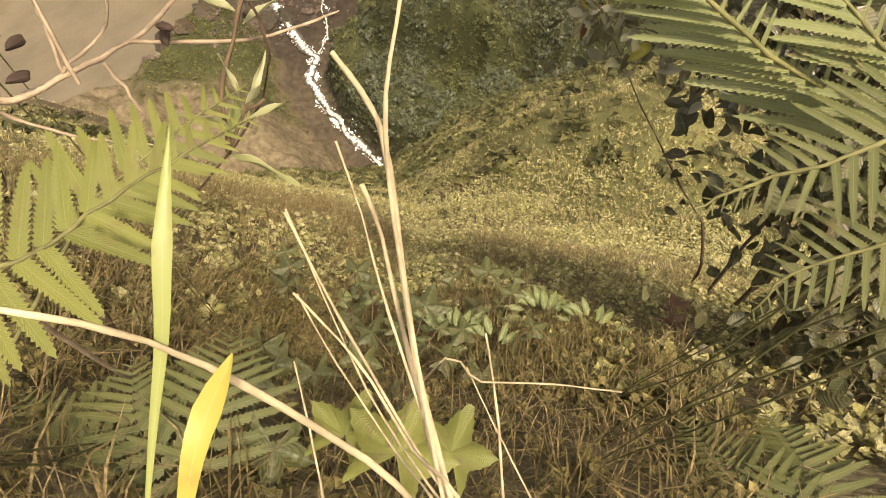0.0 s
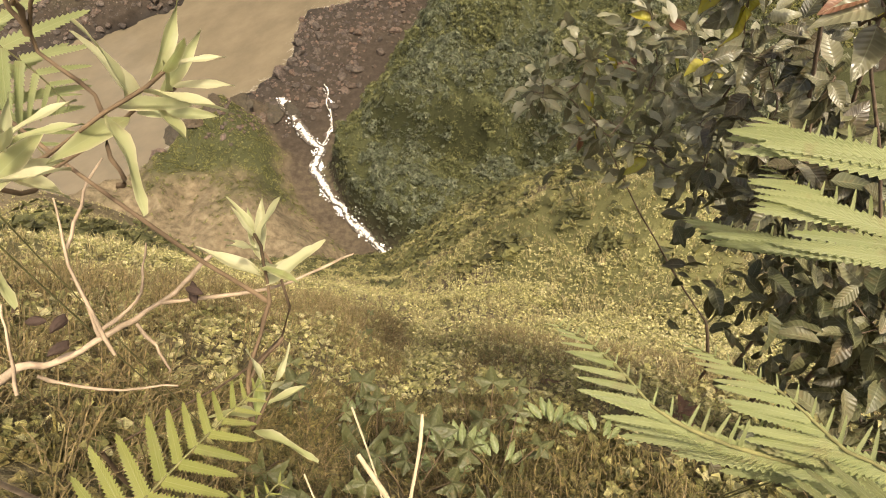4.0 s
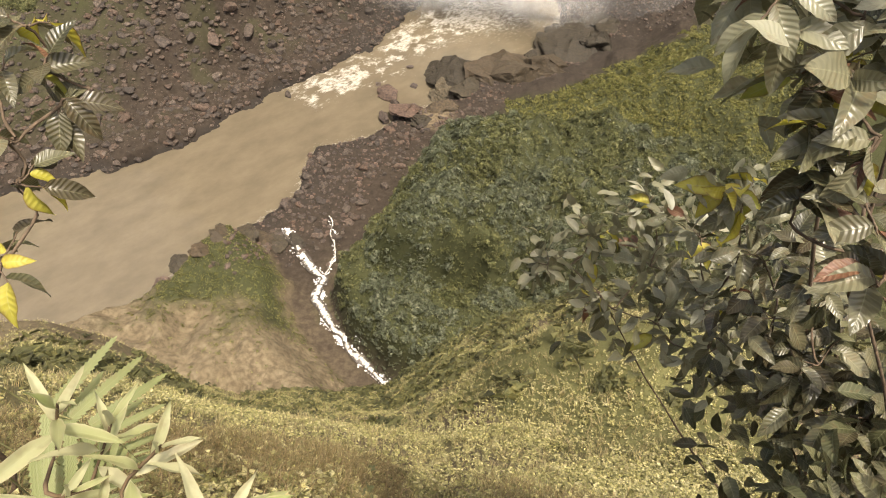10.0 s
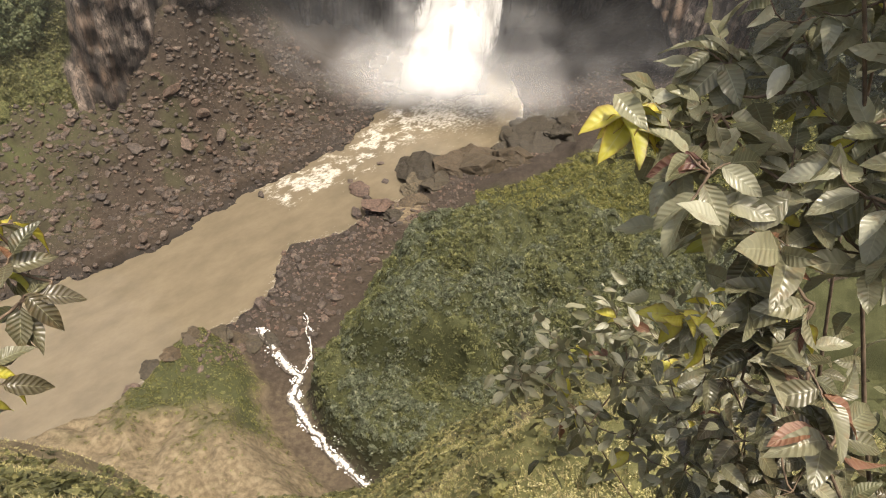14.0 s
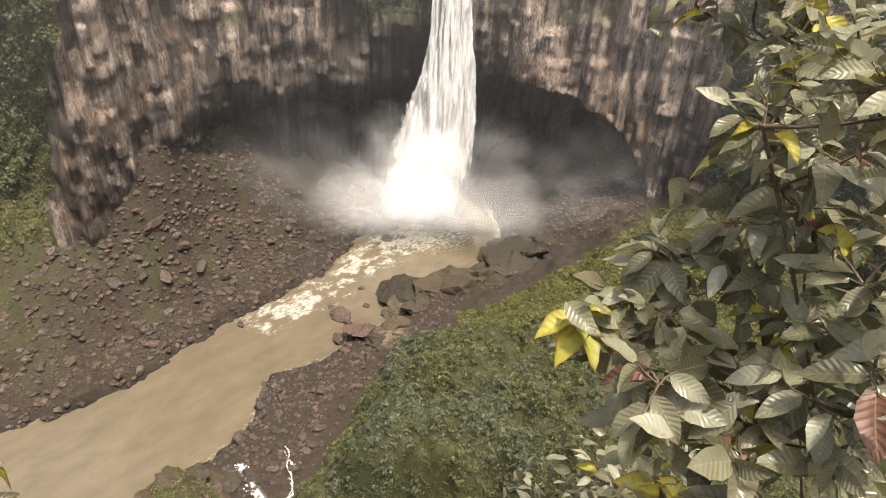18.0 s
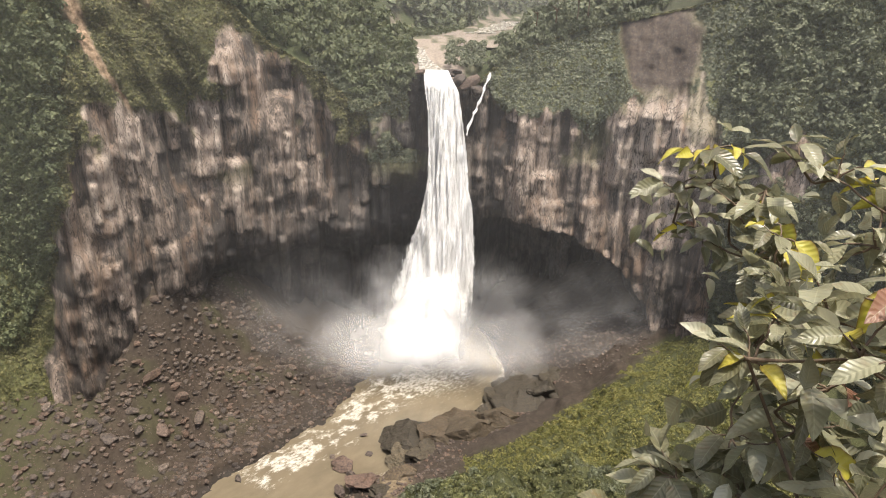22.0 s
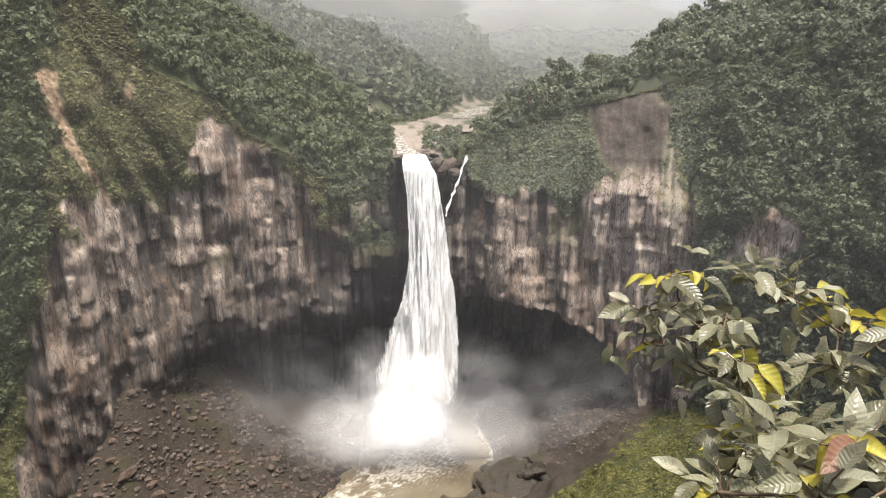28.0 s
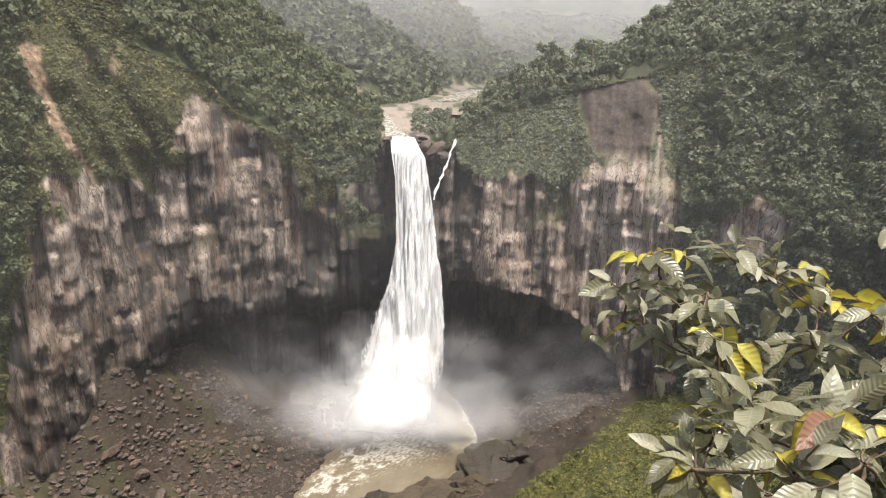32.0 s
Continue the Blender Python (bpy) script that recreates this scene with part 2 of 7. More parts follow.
STREAM = [(-8, 70), (-14, 77.5), (-23, 84), (-31.5, 91), (-38.5, 100.5), (-39, 108), (-46, 113.5), (-54, 124)]


def floor_height(x, y):
    left = -line_distance(x, y, LEFT_BANK[::-1])
    near = -line_distance(x, y, NEAR_BANK) + (fbm(x / 6, y / 6, 0, 3, 15) - 0.5) * 4
    left = left + (fbm(x / 8, y / 8, 0, 3, 14) - 0.5) * 9
    n_big, n_mid, n_fine = fbm(x / 40, y / 40, 0, 4, 11) - 0.5, fbm(x / 9, y / 9, 0, 4, 12) - 0.5, fbm(x / 2.2, y / 2.2, 0, 3, 13) - 0.5
    # the scree on the far bank, with a cut bank at the water
    scree = (0.6 + 5.0 * fbm(x / 14, y / 14, 0, 2, 16) ** 1.5) * smooth(0, 3.5, left) + 0.10 * np.clip(left, 0, 22) + 0.50 * np.clip(left - 20, 0, 200) + n_mid * 4 * smooth(0, 10, left) + n_fine * 1.2
    scree = scree + (30 * np.exp(-((x + 113) / 15) ** 2 - ((y - 229) / 25) ** 2) + 15 * np.exp(-((x + 99) / 16) ** 2 - ((y - 268) / 24) ** 2)) * smooth(8, 30, left)
    scree = np.where(left > 0, scree, -2.0)
    # the near side: gravel bar, debris below the cave, and grassy rise to the east
    bar = 1.2 * smooth(0, 2, near) + 0.06 * np.clip(near, 0, 40) + n_fine * 0.8 + n_mid * 1.2 * smooth(0, 6, near)
    debris = 0.42 * np.clip(near, 0, 130) * smooth(228, 246, y)
    east = debris + (0.26 * np.clip(near, 0, 130) * smooth(165, 205, y) + 0.30 * np.clip(x - 50, 0, 200) * smooth(110, 150, y)) * smooth(246, 228, y)
    shore = np.where(near > 0, bar + east * smooth(0, 12, near) + (7 * n_mid + 9 * n_big + 3 * (ridged(x / 12, y / 12, 0, 2, 19) - 0.6)) * smooth(10, 30, near) * smooth(160, 180, y), -2.0)
    # the round overgrown mound
    md = -line_distance(x, y, MOUND_EDGE)
    lobe = 0
    for lx, ly, ax_, ay_, hgt in ((-12, 92, 9, 9, 8), (7, 100, 9, 9, 6), (3, 119, 9, 7, 10), (12, 143, 10, 9, 9), (31, 151, 12, 10, 8), (54, 137, 14, 14, 10), (15, 111, 6, 5, -34), (-3, 108, 15, 3.5, -9), (23, 125, 9, 5, -9), (-16, 126, 4, 14, -8), (2, 132, 14, 3.5, -7)):
        lobe = lobe + hgt * np.exp(-((x - lx) / ax_) ** 2 - ((y - ly) / ay_) ** 2)
    step = y - 0.12 * x + 10 * n_big
    upper = smooth(105, 109.5, step) * smooth(0, 5, md) * smooth(-27, -17, x - 0.18 * (y - 118))
    top = 14.5 - 0.10 * np.clip(x - 40, 0, 60)
    mound = 3 + 12 * smooth(-1.0, 4.0, md) + top * upper + 0.45 * lobe * smooth(0, 8, md) + n_mid * 4 + n_big * 4 + n_fine * 1.6 + 7 * (ridged(x / 23, y / 23, 0, 2, 17) - 0.6) + 5 * (ridged(x / 7.5, y / 7.5, 0, 3, 18) - 0.6)
    mound = mound + 4.5 * (np.abs(2 * vnoise(x / 6.5, y / 6.5, 0, 21) - 1) - 0.4) + 2.2 * (np.abs(2 * vnoise(x / 2.9, y / 2.9, 0, 22) - 1) - 0.4)
    shore = np.where(md > 0, np.maximum(shore, shore * 0.3 + mound * smooth(0, 3, md)), shore)
    # the grassy knob between stream and river, running on into a bare slab
    ds = line_distance(x, y, STREAM[::-1])
    knob = (13 + 5 * smooth(95, 65, y) + n_mid * 8 + n_big * 5 + 5 * (ridged(x / 9, y / 9, 0, 3, 20) - 0.6)) * smooth(2, 20, ds) * smooth(122, 110, y + 0.15 * (x + 50)) * smooth(0, 9, near)
    shore = np.where((near > 0) & (md < 1), np.maximum(shore, shore * 0.4 + knob), shore)
    return np.maximum(scree, shore), left, near, md, n_mid


gx, gy = np.meshgrid(np.arange(-230, 170, 0.95), np.arange(30, 345, 0.95), indexing="xy")
gz, g_left, g_near, g_md, g_n = floor_height(gx, gy)
gorge_knob = (0.08 + 0.92 * smooth(76, 90, gy + 26 * g_n)) * smooth(4, 9, gz + 8 * g_n) * (g_near > 0) * (gy < 122) * (g_md < 0)
gorge_veg = np.clip(smooth(0.5, 3, g_md) + smooth(14, 30, g_near) * smooth(150, 175, gy) * smooth(5, -5, gy - 186 - 0.7 * gx + 26 * g_n) + smooth(0.05, 0.2, g_n) * smooth(6, 20, g_left) * 0.4 + gorge_knob
                    + 0.5 * smooth(-120, -140, gx + 40 * g_n) * smooth(10, 30, g_left), 0, 1)
gorge_wet = np.clip(smooth(2.5, 0.3, gz) * 0.75 + 0.6 * smooth(95, 40, np.hypot(gx + 11, gy - 266)), 0, 0.8)
gorge_ochre = np.clip((g_near > 0) * (g_md < 0) * smooth(126, 112, gy) * smooth(2, 7, gz) + 0.9 * smooth(0.02, 0.15, g_n) * smooth(9, 4, np.hypot(gx + 20, (gy - 186) * 0.7)), 0, 1)
gorge_floor = sheet("ground", np.stack([gx, gy, gz], -1), M_SCREE, {"veg": gorge_veg, "dark_wet": gorge_wet, "ochre": gorge_ochre}, flip=False)
tagged(gorge_floor, "brown stony gorge floor with scree, gravel bar and overgrown mound", "ground", kind="structure")

# the river, with foam where it runs over rocks and below the fall
wx, wy = np.meshgrid(np.arange(-235, 110, 1.5), np.arange(30, 330, 1.5), indexing="xy")
pool = np.hypot((wx + 8) / 1.0, (wy - 262) / 1.0)
rapid = np.exp(-(line_distance(wx, wy, [(-22, 250), (-33, 236), (-42, 218), (-52, 204), (-64, 191)]) / 9.5) ** 2)
shore_foam = np.exp(-np.abs(line_distance(wx, wy, NEAR_BANK)) / 2.5) * 0.35
foam = np.clip(0.20 * smooth(26, 8, pool) + 0.12 * smooth(50, 22, pool) + rapid * np.clip(1.5 * fbm(wx / 3.2, wy / 3.2, 0, 4, 33) - 0.42, 0, 0.6) + 0.7 * shore_foam, 0, 0.38)
wz = 0.35 * (fbm(wx / 5, wy / 5, 0, 3, 31) - 0.5) * (1 + 3 * rapid)
river = tagged(sheet("water", np.stack([wx, wy, wz], -1), M_RIVER, {"foam": foam}), "brown silty river with white rapids below the waterfall", "river", kind="structure")


# ---- the cliff round the basin ----
WALL_R = [(-60, 190), (-45, 212), (-33, 232), (-28, 246), (-20, 268), (-12, 283), (-6, 290), (-2, 293), (1, 286), (6, 276), (12, 270), (18, 264), (22, 256), (30, 240), (45, 215), (60, 200)]
RIM_EL = [(-60, 9), (-45, 8), (-33, 6), (-28.3, 4.2), (-25, 1.6), (-21.7, -0.4), (-18.6, -1.7), (-15.8, -4.8), (-11.5, -7.2), (-8.8, -10.1), (-6.5, -9), (-4.5, -7.3), (-3.6, -6.6), (-3.3, -7.2), (-1.3, -7.5), (0.8, -8.0), (3.1, -5.5), (5.4, -4.5), (9.4, -3), (14, -2), (18, -1), (21, 0), (30, 2), (60, 3)]
ARCH = [(1.0, 0), (1.4, 58), (1.9, 64), (4, 66), (6.8, 65.5), (10, 63), (13.3, 57), (15.5, 46), (17.0, 36), (18.0, 26), (18.6, 0)]


ROCK_TOP = [(-60, -60), (-36.4, -50), (-35.2, -27), (-33.6, -20.7), (-31.2, -13.3), (-29.3, -9.0), (-26, -9.6), (-22.8, -9.4), (-20.5, -7.6), (-19.7, -4.2), (-18.4, -3.4), (-16, -6), (-13, -8), (-10.4, -10), (-8.6, -11.4), (-4.6, -10.5), (-4, 0), (1, 0), (1.6, -8.2), (5, -10),
            (9.9, -9.8), (13.6, -8.2), (16.7, -7.7), (17.8, -6.4), (19, -6.0), (20.4, -8.3), (21.2, -15), (21.8, -24), (22.3, -40), (60, -60)]        # elevation at which growth takes over from bare rock


def hung_columns(s, z, wide, tall, seed):
    """Basalt columns broken off at uneven heights: each stands out by its own amount and ends in an overhang."""
    s = s + 0.35 * wide * (vnoise(s / wide * 1.7, z / tall, 0, seed + 5) - 0.5) + 1.2 * (fbm(s / 9, z / 22, 0, 2, seed + 6) - 0.5)
    i = np.floor(s / wide)
    f = s / wide - i
    zz = z / (tall * (0.6 + 0.8 * hash01(i, i * 0, i * 0, seed))) + 7 * hash01(i, i * 0 + 1, i * 0, seed)
    j = np.floor(zz)
    k = zz - j
    here, over = hash01(i, j, i * 0, seed + 1), hash01(i, j + 1, i * 0, seed + 1)
    out = here + (over - here) * smooth(0.90, 1.0, k)
    return out * (1 - 0.75 * np.abs(2 * f - 1) ** 4) - 0.4, here


def wall_radius(az, z):
    s = np.radians(az) * 270
    r = table(WALL_R, az)
    r = r + 0.10 * np.clip(z - 60, 0, 200)
    r = r + np.where(az < -4, 0.5, 0.75) * np.clip(z - np.where(az < -4, 128, 112), 0, 200) * smooth(3, 6, np.abs(az + 2))
    r = r + 0.75 * np.clip(z, 0, 200) * smooth(-32, -37, az)      # the western flank leans back
    hollow = smooth(-29, -19, az) * smooth(1, -2, az)
    r = r + 20 * hollow * smooth(62, 34, z)
    spur = smooth(-32, -29, az) * smooth(-18, -21, az) * smooth(92, 112, z) + smooth(19, 22, az) * 0.7
    r = r - 13 * spur * (ridged((s + 0.46 * z) / 26, z / 110, 0, 2, 39) - 0.55) - 5 * spur * (ridged((s + 0.46 * z) / 9, z / 40, 0, 2, 40) - 0.55)
    col = ridged(s / 9 + z / 90, z / 60, 0, 3, 41) - 0.5
    block = fbm(s / 22, z / 26, 0, 4, 42) - 0.5
    fine = ridged(s / 5, z / 18, 0, 2, 43) - 0.5
    ledge = fbm(s / 14, z / 5, 0, 3, 44) - 0.5
    r = r - 4.0 * col - 15 * block - 1.6 * fine - 2.0 * ledge
    (c1, t1), (c2, t2), (c3, t3) = hung_columns(s, z, 9.5, 42, 45), hung_columns(s, z, 4.2, 23, 47), hung_columns(s, z, 1.9, 10, 46)
    line = 160 + r * np.tan(np.radians(table(ROCK_TOP, az)))
    bare = 0.2 + 0.8 * smooth(line + 5, line - 5, z)
    r = r - (6.5 * c1 + 4.2 * c2 + 1.0 * c3) * bare
    tone = 0.38 * t1 + 0.38 * t2 + 0.24 * t3
    arch = table(ARCH, az)
    inside = smooth(0.0, 3.0, arch + 1.5 * (fine + col) - z) * (az > 1.0) * (az < 18.6)
    depth = 52 * smooth(0.6, 4, az) * smooth(18.6, 13, az) + 6
    return r + inside * depth * (0.55 + 0.45 * smooth(0, 26, arch - z)), inside, tone


az = np.concatenate([np.arange(-60, -40, 0.3), np.arange(-40, 38, 0.125), np.arange(38, 60.01, 0.3)])
top = np.full(az.shape, 130.0)
for _ in range(5):
    top = 160 + wall_radius(az, top)[0] * np.tan(np.radians(table(RIM_EL, az)))
k = np.linspace(0, 1, 230)
AZ, K = np.meshgrid(az, k, indexing="xy")
Z = -4 + K * (top + 4)[None, :]
Rw, cave_in, tone = wall_radius(AZ, Z)
EL = np.degrees(np.arctan2(Z - 160, Rw))
S = np.radians(AZ) * 270
wall_P = np.stack([Rw * np.sin(np.radians(AZ)), Rw * np.cos(np.radians(AZ)), Z], -1)
n_a, n_b = fbm(S / 16, Z / 20, 0, 4, 51), fbm(S / 4, Z / 8, 0, 3, 52)
wander = fbm(S / 18, Z / 16, 0, 3, 53) - 0.5
veg_line = table(ROCK_TOP, AZ + 1.3 * wander)
fade_in = smooth(-0.8, 0.6, EL - veg_line + (n_a - 0.5) * 3.5 + (n_b - 0.5) * 3.0)
ledges = smooth(0.53, 0.63, n_a) * 0.9 * np.where(AZ < -2, 1, 0.5) * smooth(-17, -12, EL)
patch = smooth(1.0, 0.7, np.hypot((AZ - 26.4 + 5 * wander) / 2.6, (EL + 12.4 + 3 * (n_b - 0.5)) / 2.3))
veg = np.clip(fade_in * (1 - patch) + ledges, 0, 1)
soil_m = np.clip(1.5 * np.exp(-((AZ - 15.3 + 0.25 * (EL + 4.5) + 4 * (n_a - 0.5)) / 2.5) ** 4 - ((EL + 4.2 + 2 * (n_b - 0.5)) / 3.6) ** 4), 0, 1)
down = np.clip((0.4 - EL) / 9.8, 0, 1)                   # along the slide, from its head to its foot
scar = 1.7 * np.exp(-((AZ + 29.9 - 3.2 * down ** 1.2 + 1.5 * (n_a - 0.5)) / (0.62 - 0.4 * down)) ** 2) * smooth(0.7, 0.0, EL) * smooth(-10.5, -8, EL)
scar = scar + 0.8 * np.exp(-((AZ + 24.0 + 2 * (n_a - 0.5)) / 0.6) ** 2 - ((EL + 1.2) / 1.6) ** 2) + 0.6 * np.exp(-((AZ + 26.4 + 2 * (n_a - 0.5)) / 0.9) ** 2 - ((EL + 0.9) / 1.4) ** 2)
scar = np.clip(scar * (0.45 + 1.0 * n_b), 0, 1)
veg = veg * (1 - soil_m) * (1 - scar)
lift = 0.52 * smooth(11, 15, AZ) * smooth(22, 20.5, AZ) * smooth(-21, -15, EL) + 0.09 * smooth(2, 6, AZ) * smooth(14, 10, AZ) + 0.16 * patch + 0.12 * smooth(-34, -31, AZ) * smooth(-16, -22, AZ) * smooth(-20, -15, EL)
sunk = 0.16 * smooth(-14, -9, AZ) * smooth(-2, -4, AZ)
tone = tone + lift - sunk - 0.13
# wet near the fall; shade of the cave and hollow is put in too
dark_wet = np.clip(0.25 * soil_m + smooth(84, 48, Z) * smooth(-27, -18, AZ) * smooth(3, 0, AZ) + 0.85 * cave_in + 0.8 * smooth(7, 3, np.abs(AZ + 3.4)), 0, 1) * (0.7 + 0.5 * n_b)
cliff = tagged(sheet("cliff_wall", wall_P, M_ROCK, {"veg": veg, "tone": tone, "soil": soil_m, "scar": scar, "dark_wet": np.clip(dark_wet, 0, 1)}, flip=True),
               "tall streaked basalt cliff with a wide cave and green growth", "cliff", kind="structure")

# ---- the wooded land above the rim ----
LEFT_CREST = [(-60, 18), (-45, 16), (-20, 9), (-13.6, 3.2), (-8.9, -1.6), (-6.2, -3.5), (-4.6, -5.5)]
RIGHT_CREST = [(0.9, -7.4), (1.6, -6.8), (2.2, -6.2), (3.2, -5.2), (4.2, -4.0), (5.4, -2.8), (9.4, -1.0), (14.2, 0.3), (17.4, 2.5), (21.3, 4.3), (30, 8), (45, 12), (60, 14)]
d = np.concatenate([np.linspace(0, 200, 90), np.linspace(205, 420, 40)])
UA, UD = np.meshgrid(np.arange(-60, 60.01, 0.25), d, indexing="xy")
rim_z, rim_r = np.interp(UA, az, top), np.interp(UA, az, Rw[-1])
UR = rim_r + UD
dc = np.where(UA < -4, table([(-60, 260), (-20, 200), (-9, 110), (-4.6, 60)], UA), table([(0.9, 25), (5, 50), (14, 90), (25, 160), (60, 200)], UA))
crest_el = np.where(UA < -1, table(LEFT_CREST, UA), table(RIGHT_CREST, UA))
crest_z = 160 + (rim_r + dc) * np.tan(np.radians(crest_el))
rise = rim_z + (crest_z - rim_z) * np.clip(UD / dc, 0, 1) ** 0.85 - 0.5 * np.clip(UD - dc, 0, 999)
bump = (fbm(UA * 2.0, UD / 14, 0, 4, 61) - 0.5) * 9 * smooth(0, 15, UD)
valley = (UA > -4.55) & (UA < 0.85)
UZ = np.where(valley, rim_z + (130.2 - rim_z) * smooth(0, 62, UD), np.maximum(rise + bump, np.minimum(128.5, rim_z + 0.55 * UD)))
UZ = np.where(UD == 0, rim_z - 0.3, UZ)
upper = tagged(sheet("ground_upper", np.stack([UR * np.sin(np.radians(UA)), UR * np.cos(np.radians(UA)), UZ], -1), M_FOREST, {"veg": np.where(valley, 0.8 * smooth(0.48, 0.62, fbm(UA * 1.5, UD / 20, 0, 3, 66)), 1.0), "dark_wet": 0.5 * (np.abs(UA - 15) < 3.4) * (UD < 18), "ochre": 0.0 * UD}, flip=True),
               "dark forest floor on the steep hills above the cliff", "hillside", kind="structure")

# ---- valley floor and the far ranges ----
FA, FR = np.meshgrid(np.arange(-60, 60.01, 0.3), np.concatenate([np.linspace(366, 1000, 64), np.linspace(1020, 2600, 60)]), indexing="xy")
range_a = 160 + 900 * np.tan(np.radians(table([(-60, 14), (-20, 11), (-6, 8.5), (0, 6), (2, 4.3), (4, 2.2), (6, 0.3), (9, -1.5), (14, -2), (60, -2)], FA)))
range_b = 160 + 1700 * np.tan(np.radians(table([(-60, 10), (-5, 8), (1, 8.2), (4, 8.4), (8, 7.6), (12, 6.6), (15, 5.6), (17, 4.6), (18.3, 4.2), (20, 5.5), (30, 9), (60, 9)], FA)))
hill_a = range_a - np.where(FR < 900, table([(-60, 0.35), (0.3, 0.35), (2.0, 0.62), (60, 0.62)], FA), 0.62) * np.abs(FR - 900)
hill_b = range_b - 0.5 * np.abs(FR - 1700)
FZ = np.maximum(np.maximum(hill_a, hill_b) + (fbm(FA / 3, FR / 120, 0, 5, 71) - 0.5) * 70 * smooth(520, 900, FR), 129.9 + 0 * FA)
FZ = np.where((FR < table([(-60, 470), (0.3, 470), (2, 640), (60, 640)], FA)), 129.9, FZ)
far_hills = tagged(sheet("ground_far", np.stack([FR * np.sin(np.radians(FA)), FR * np.cos(np.radians(FA)), FZ], -1), M_FOREST, {"veg": np.where(FZ < 130.5, 0.15 + 0.8 * smooth(0.45, 0.6, fbm(FA * 2, FR / 40, 0, 3, 72)), 1.0), "dark_wet": np.zeros_like(FZ)}, flip=True),
                   "hazy forested mountains behind the upper valley", "mountains", kind="structure")

# ---- the steep hillside on which the camera stands ----
BROW_EL = [(-180, 46), (-75, 44), (-55.5, 49.2), (-49, 52.9), (-41, 59.3), (-36, 61.2), (-21.6, 63.2), (-10.5, 63.0), (-4.8, 61.2), (3.5, 57.8), (11.5, 54.0), (20, 50), (30, 46), (60, 44), (180, 44)]
BROW_R, STEP_DOWN = 32.0, 3.1


def hill_height(x, y):
    a, r = np.degrees(np.arctan2(x, y)), np.hypot(x, y)
    T = np.tan(np.radians(table(BROW_EL, a)))
    b = 1.22 * T - 2 * STEP_DOWN / BROW_R
    c = (0.78 * T - b) / (2 * BROW_R)
    drop = STEP_DOWN + b * np.minimum(r, BROW_R) + c * np.minimum(r, BROW_R) ** 2 + 3.1 * np.clip(r - BROW_R, 0, 99)
    plane = STEP_DOWN + 2.1 * y + 0.7 * np.exp(-((x + 0.2) / 0.55) ** 2) * smooth(-0.6, 0.3, y) - 0.12 * np.abs(x)
    plane = np.where(y < -0.75, STEP_DOWN - 1.575 + 0.25 * (y + 0.75), plane)
    near = smooth(4, 16, r)
    back = smooth(75, 110, np.abs(a))
    behind = STEP_DOWN - 1.9 - 0.2 * r
    z = 160 - plane * (1 - near) - (drop * (1 - back) + behind * back) * near
    rough = (fbm(x / 6, y / 6, 0, 4, 81) - 0.5) * 3.2 * smooth(3, 14, r) + (fbm(x / 1.1, y / 1.1, 0, 3, 82) - 0.5) * 0.5 * smooth(0.8, 4, r)
    return np.maximum(z + rough, 6.0)


rr = np.concatenate([np.geomspace(0.0004, 4, 64), np.linspace(4.2, 62, 190)])
HA, HR = np.meshgrid(np.concatenate([np.linspace(-180, -85, 50), np.linspace(-84, 84, 330), np.linspace(85, 180, 50)]), rr, indexing="xy")
HX, HY = HR * np.sin(np.radians(HA)), HR * np.cos(np.radians(HA))
HZ = hill_height(HX, HY)
h_n = fbm(HX / 5, HY / 5, HZ / 9, 4, 83)
hillside = tagged(sheet("ground_near", np.stack([HX, HY, HZ], -1), M_SLOPE, {"veg": smooth(0.30, 0.5, h_n) * (0.25 + 0.75 * smooth(3, 9, HR)) * (1 - 0.85 * smooth(-38, -46, HA + 10 * (h_n - 0.5)) * smooth(17, 23, HR)), "dark_wet": np.zeros_like(HZ)}, flip=True),
                  "steep grassy hillside falling away to a brow", "hillside", kind="structure")

# ---- stones ----
def stone_mesh(name, seed, mat, flat=0.7, detail=2):
    bm = bmesh.new()
    bmesh.ops.create_icosphere(bm, subdivisions=detail, radius=1.0)
    g = random.Random(seed)
    cuts = [(Vector((g.gauss(0, 1), g.gauss(0, 1), g.gauss(0, 1))).normalized(), g.uniform(0.55, 0.85)) for _ in range(9)]
    for v in bm.verts:
        p = v.co.normalized()
        k = 1 + 0.55 * (noise.noise(p * 1.3 + Vector((seed * 7.3, 1, 2))) ) + 0.18 * noise.noise(p * 3.1 + Vector((seed, 5, 9)))
        q = p * k
        for nrm, lim in cuts:                    # broken faces
            over = q.dot(nrm) - lim
            if over > 0:
                q = q - nrm * over
        v.co = (q.x * 1.1, q.y, q.z * flat)
    me = bpy.data.meshes.new(name)
    bm.to_mesh(me)
    bm.free()
    me.materials.append(mat)
    return me


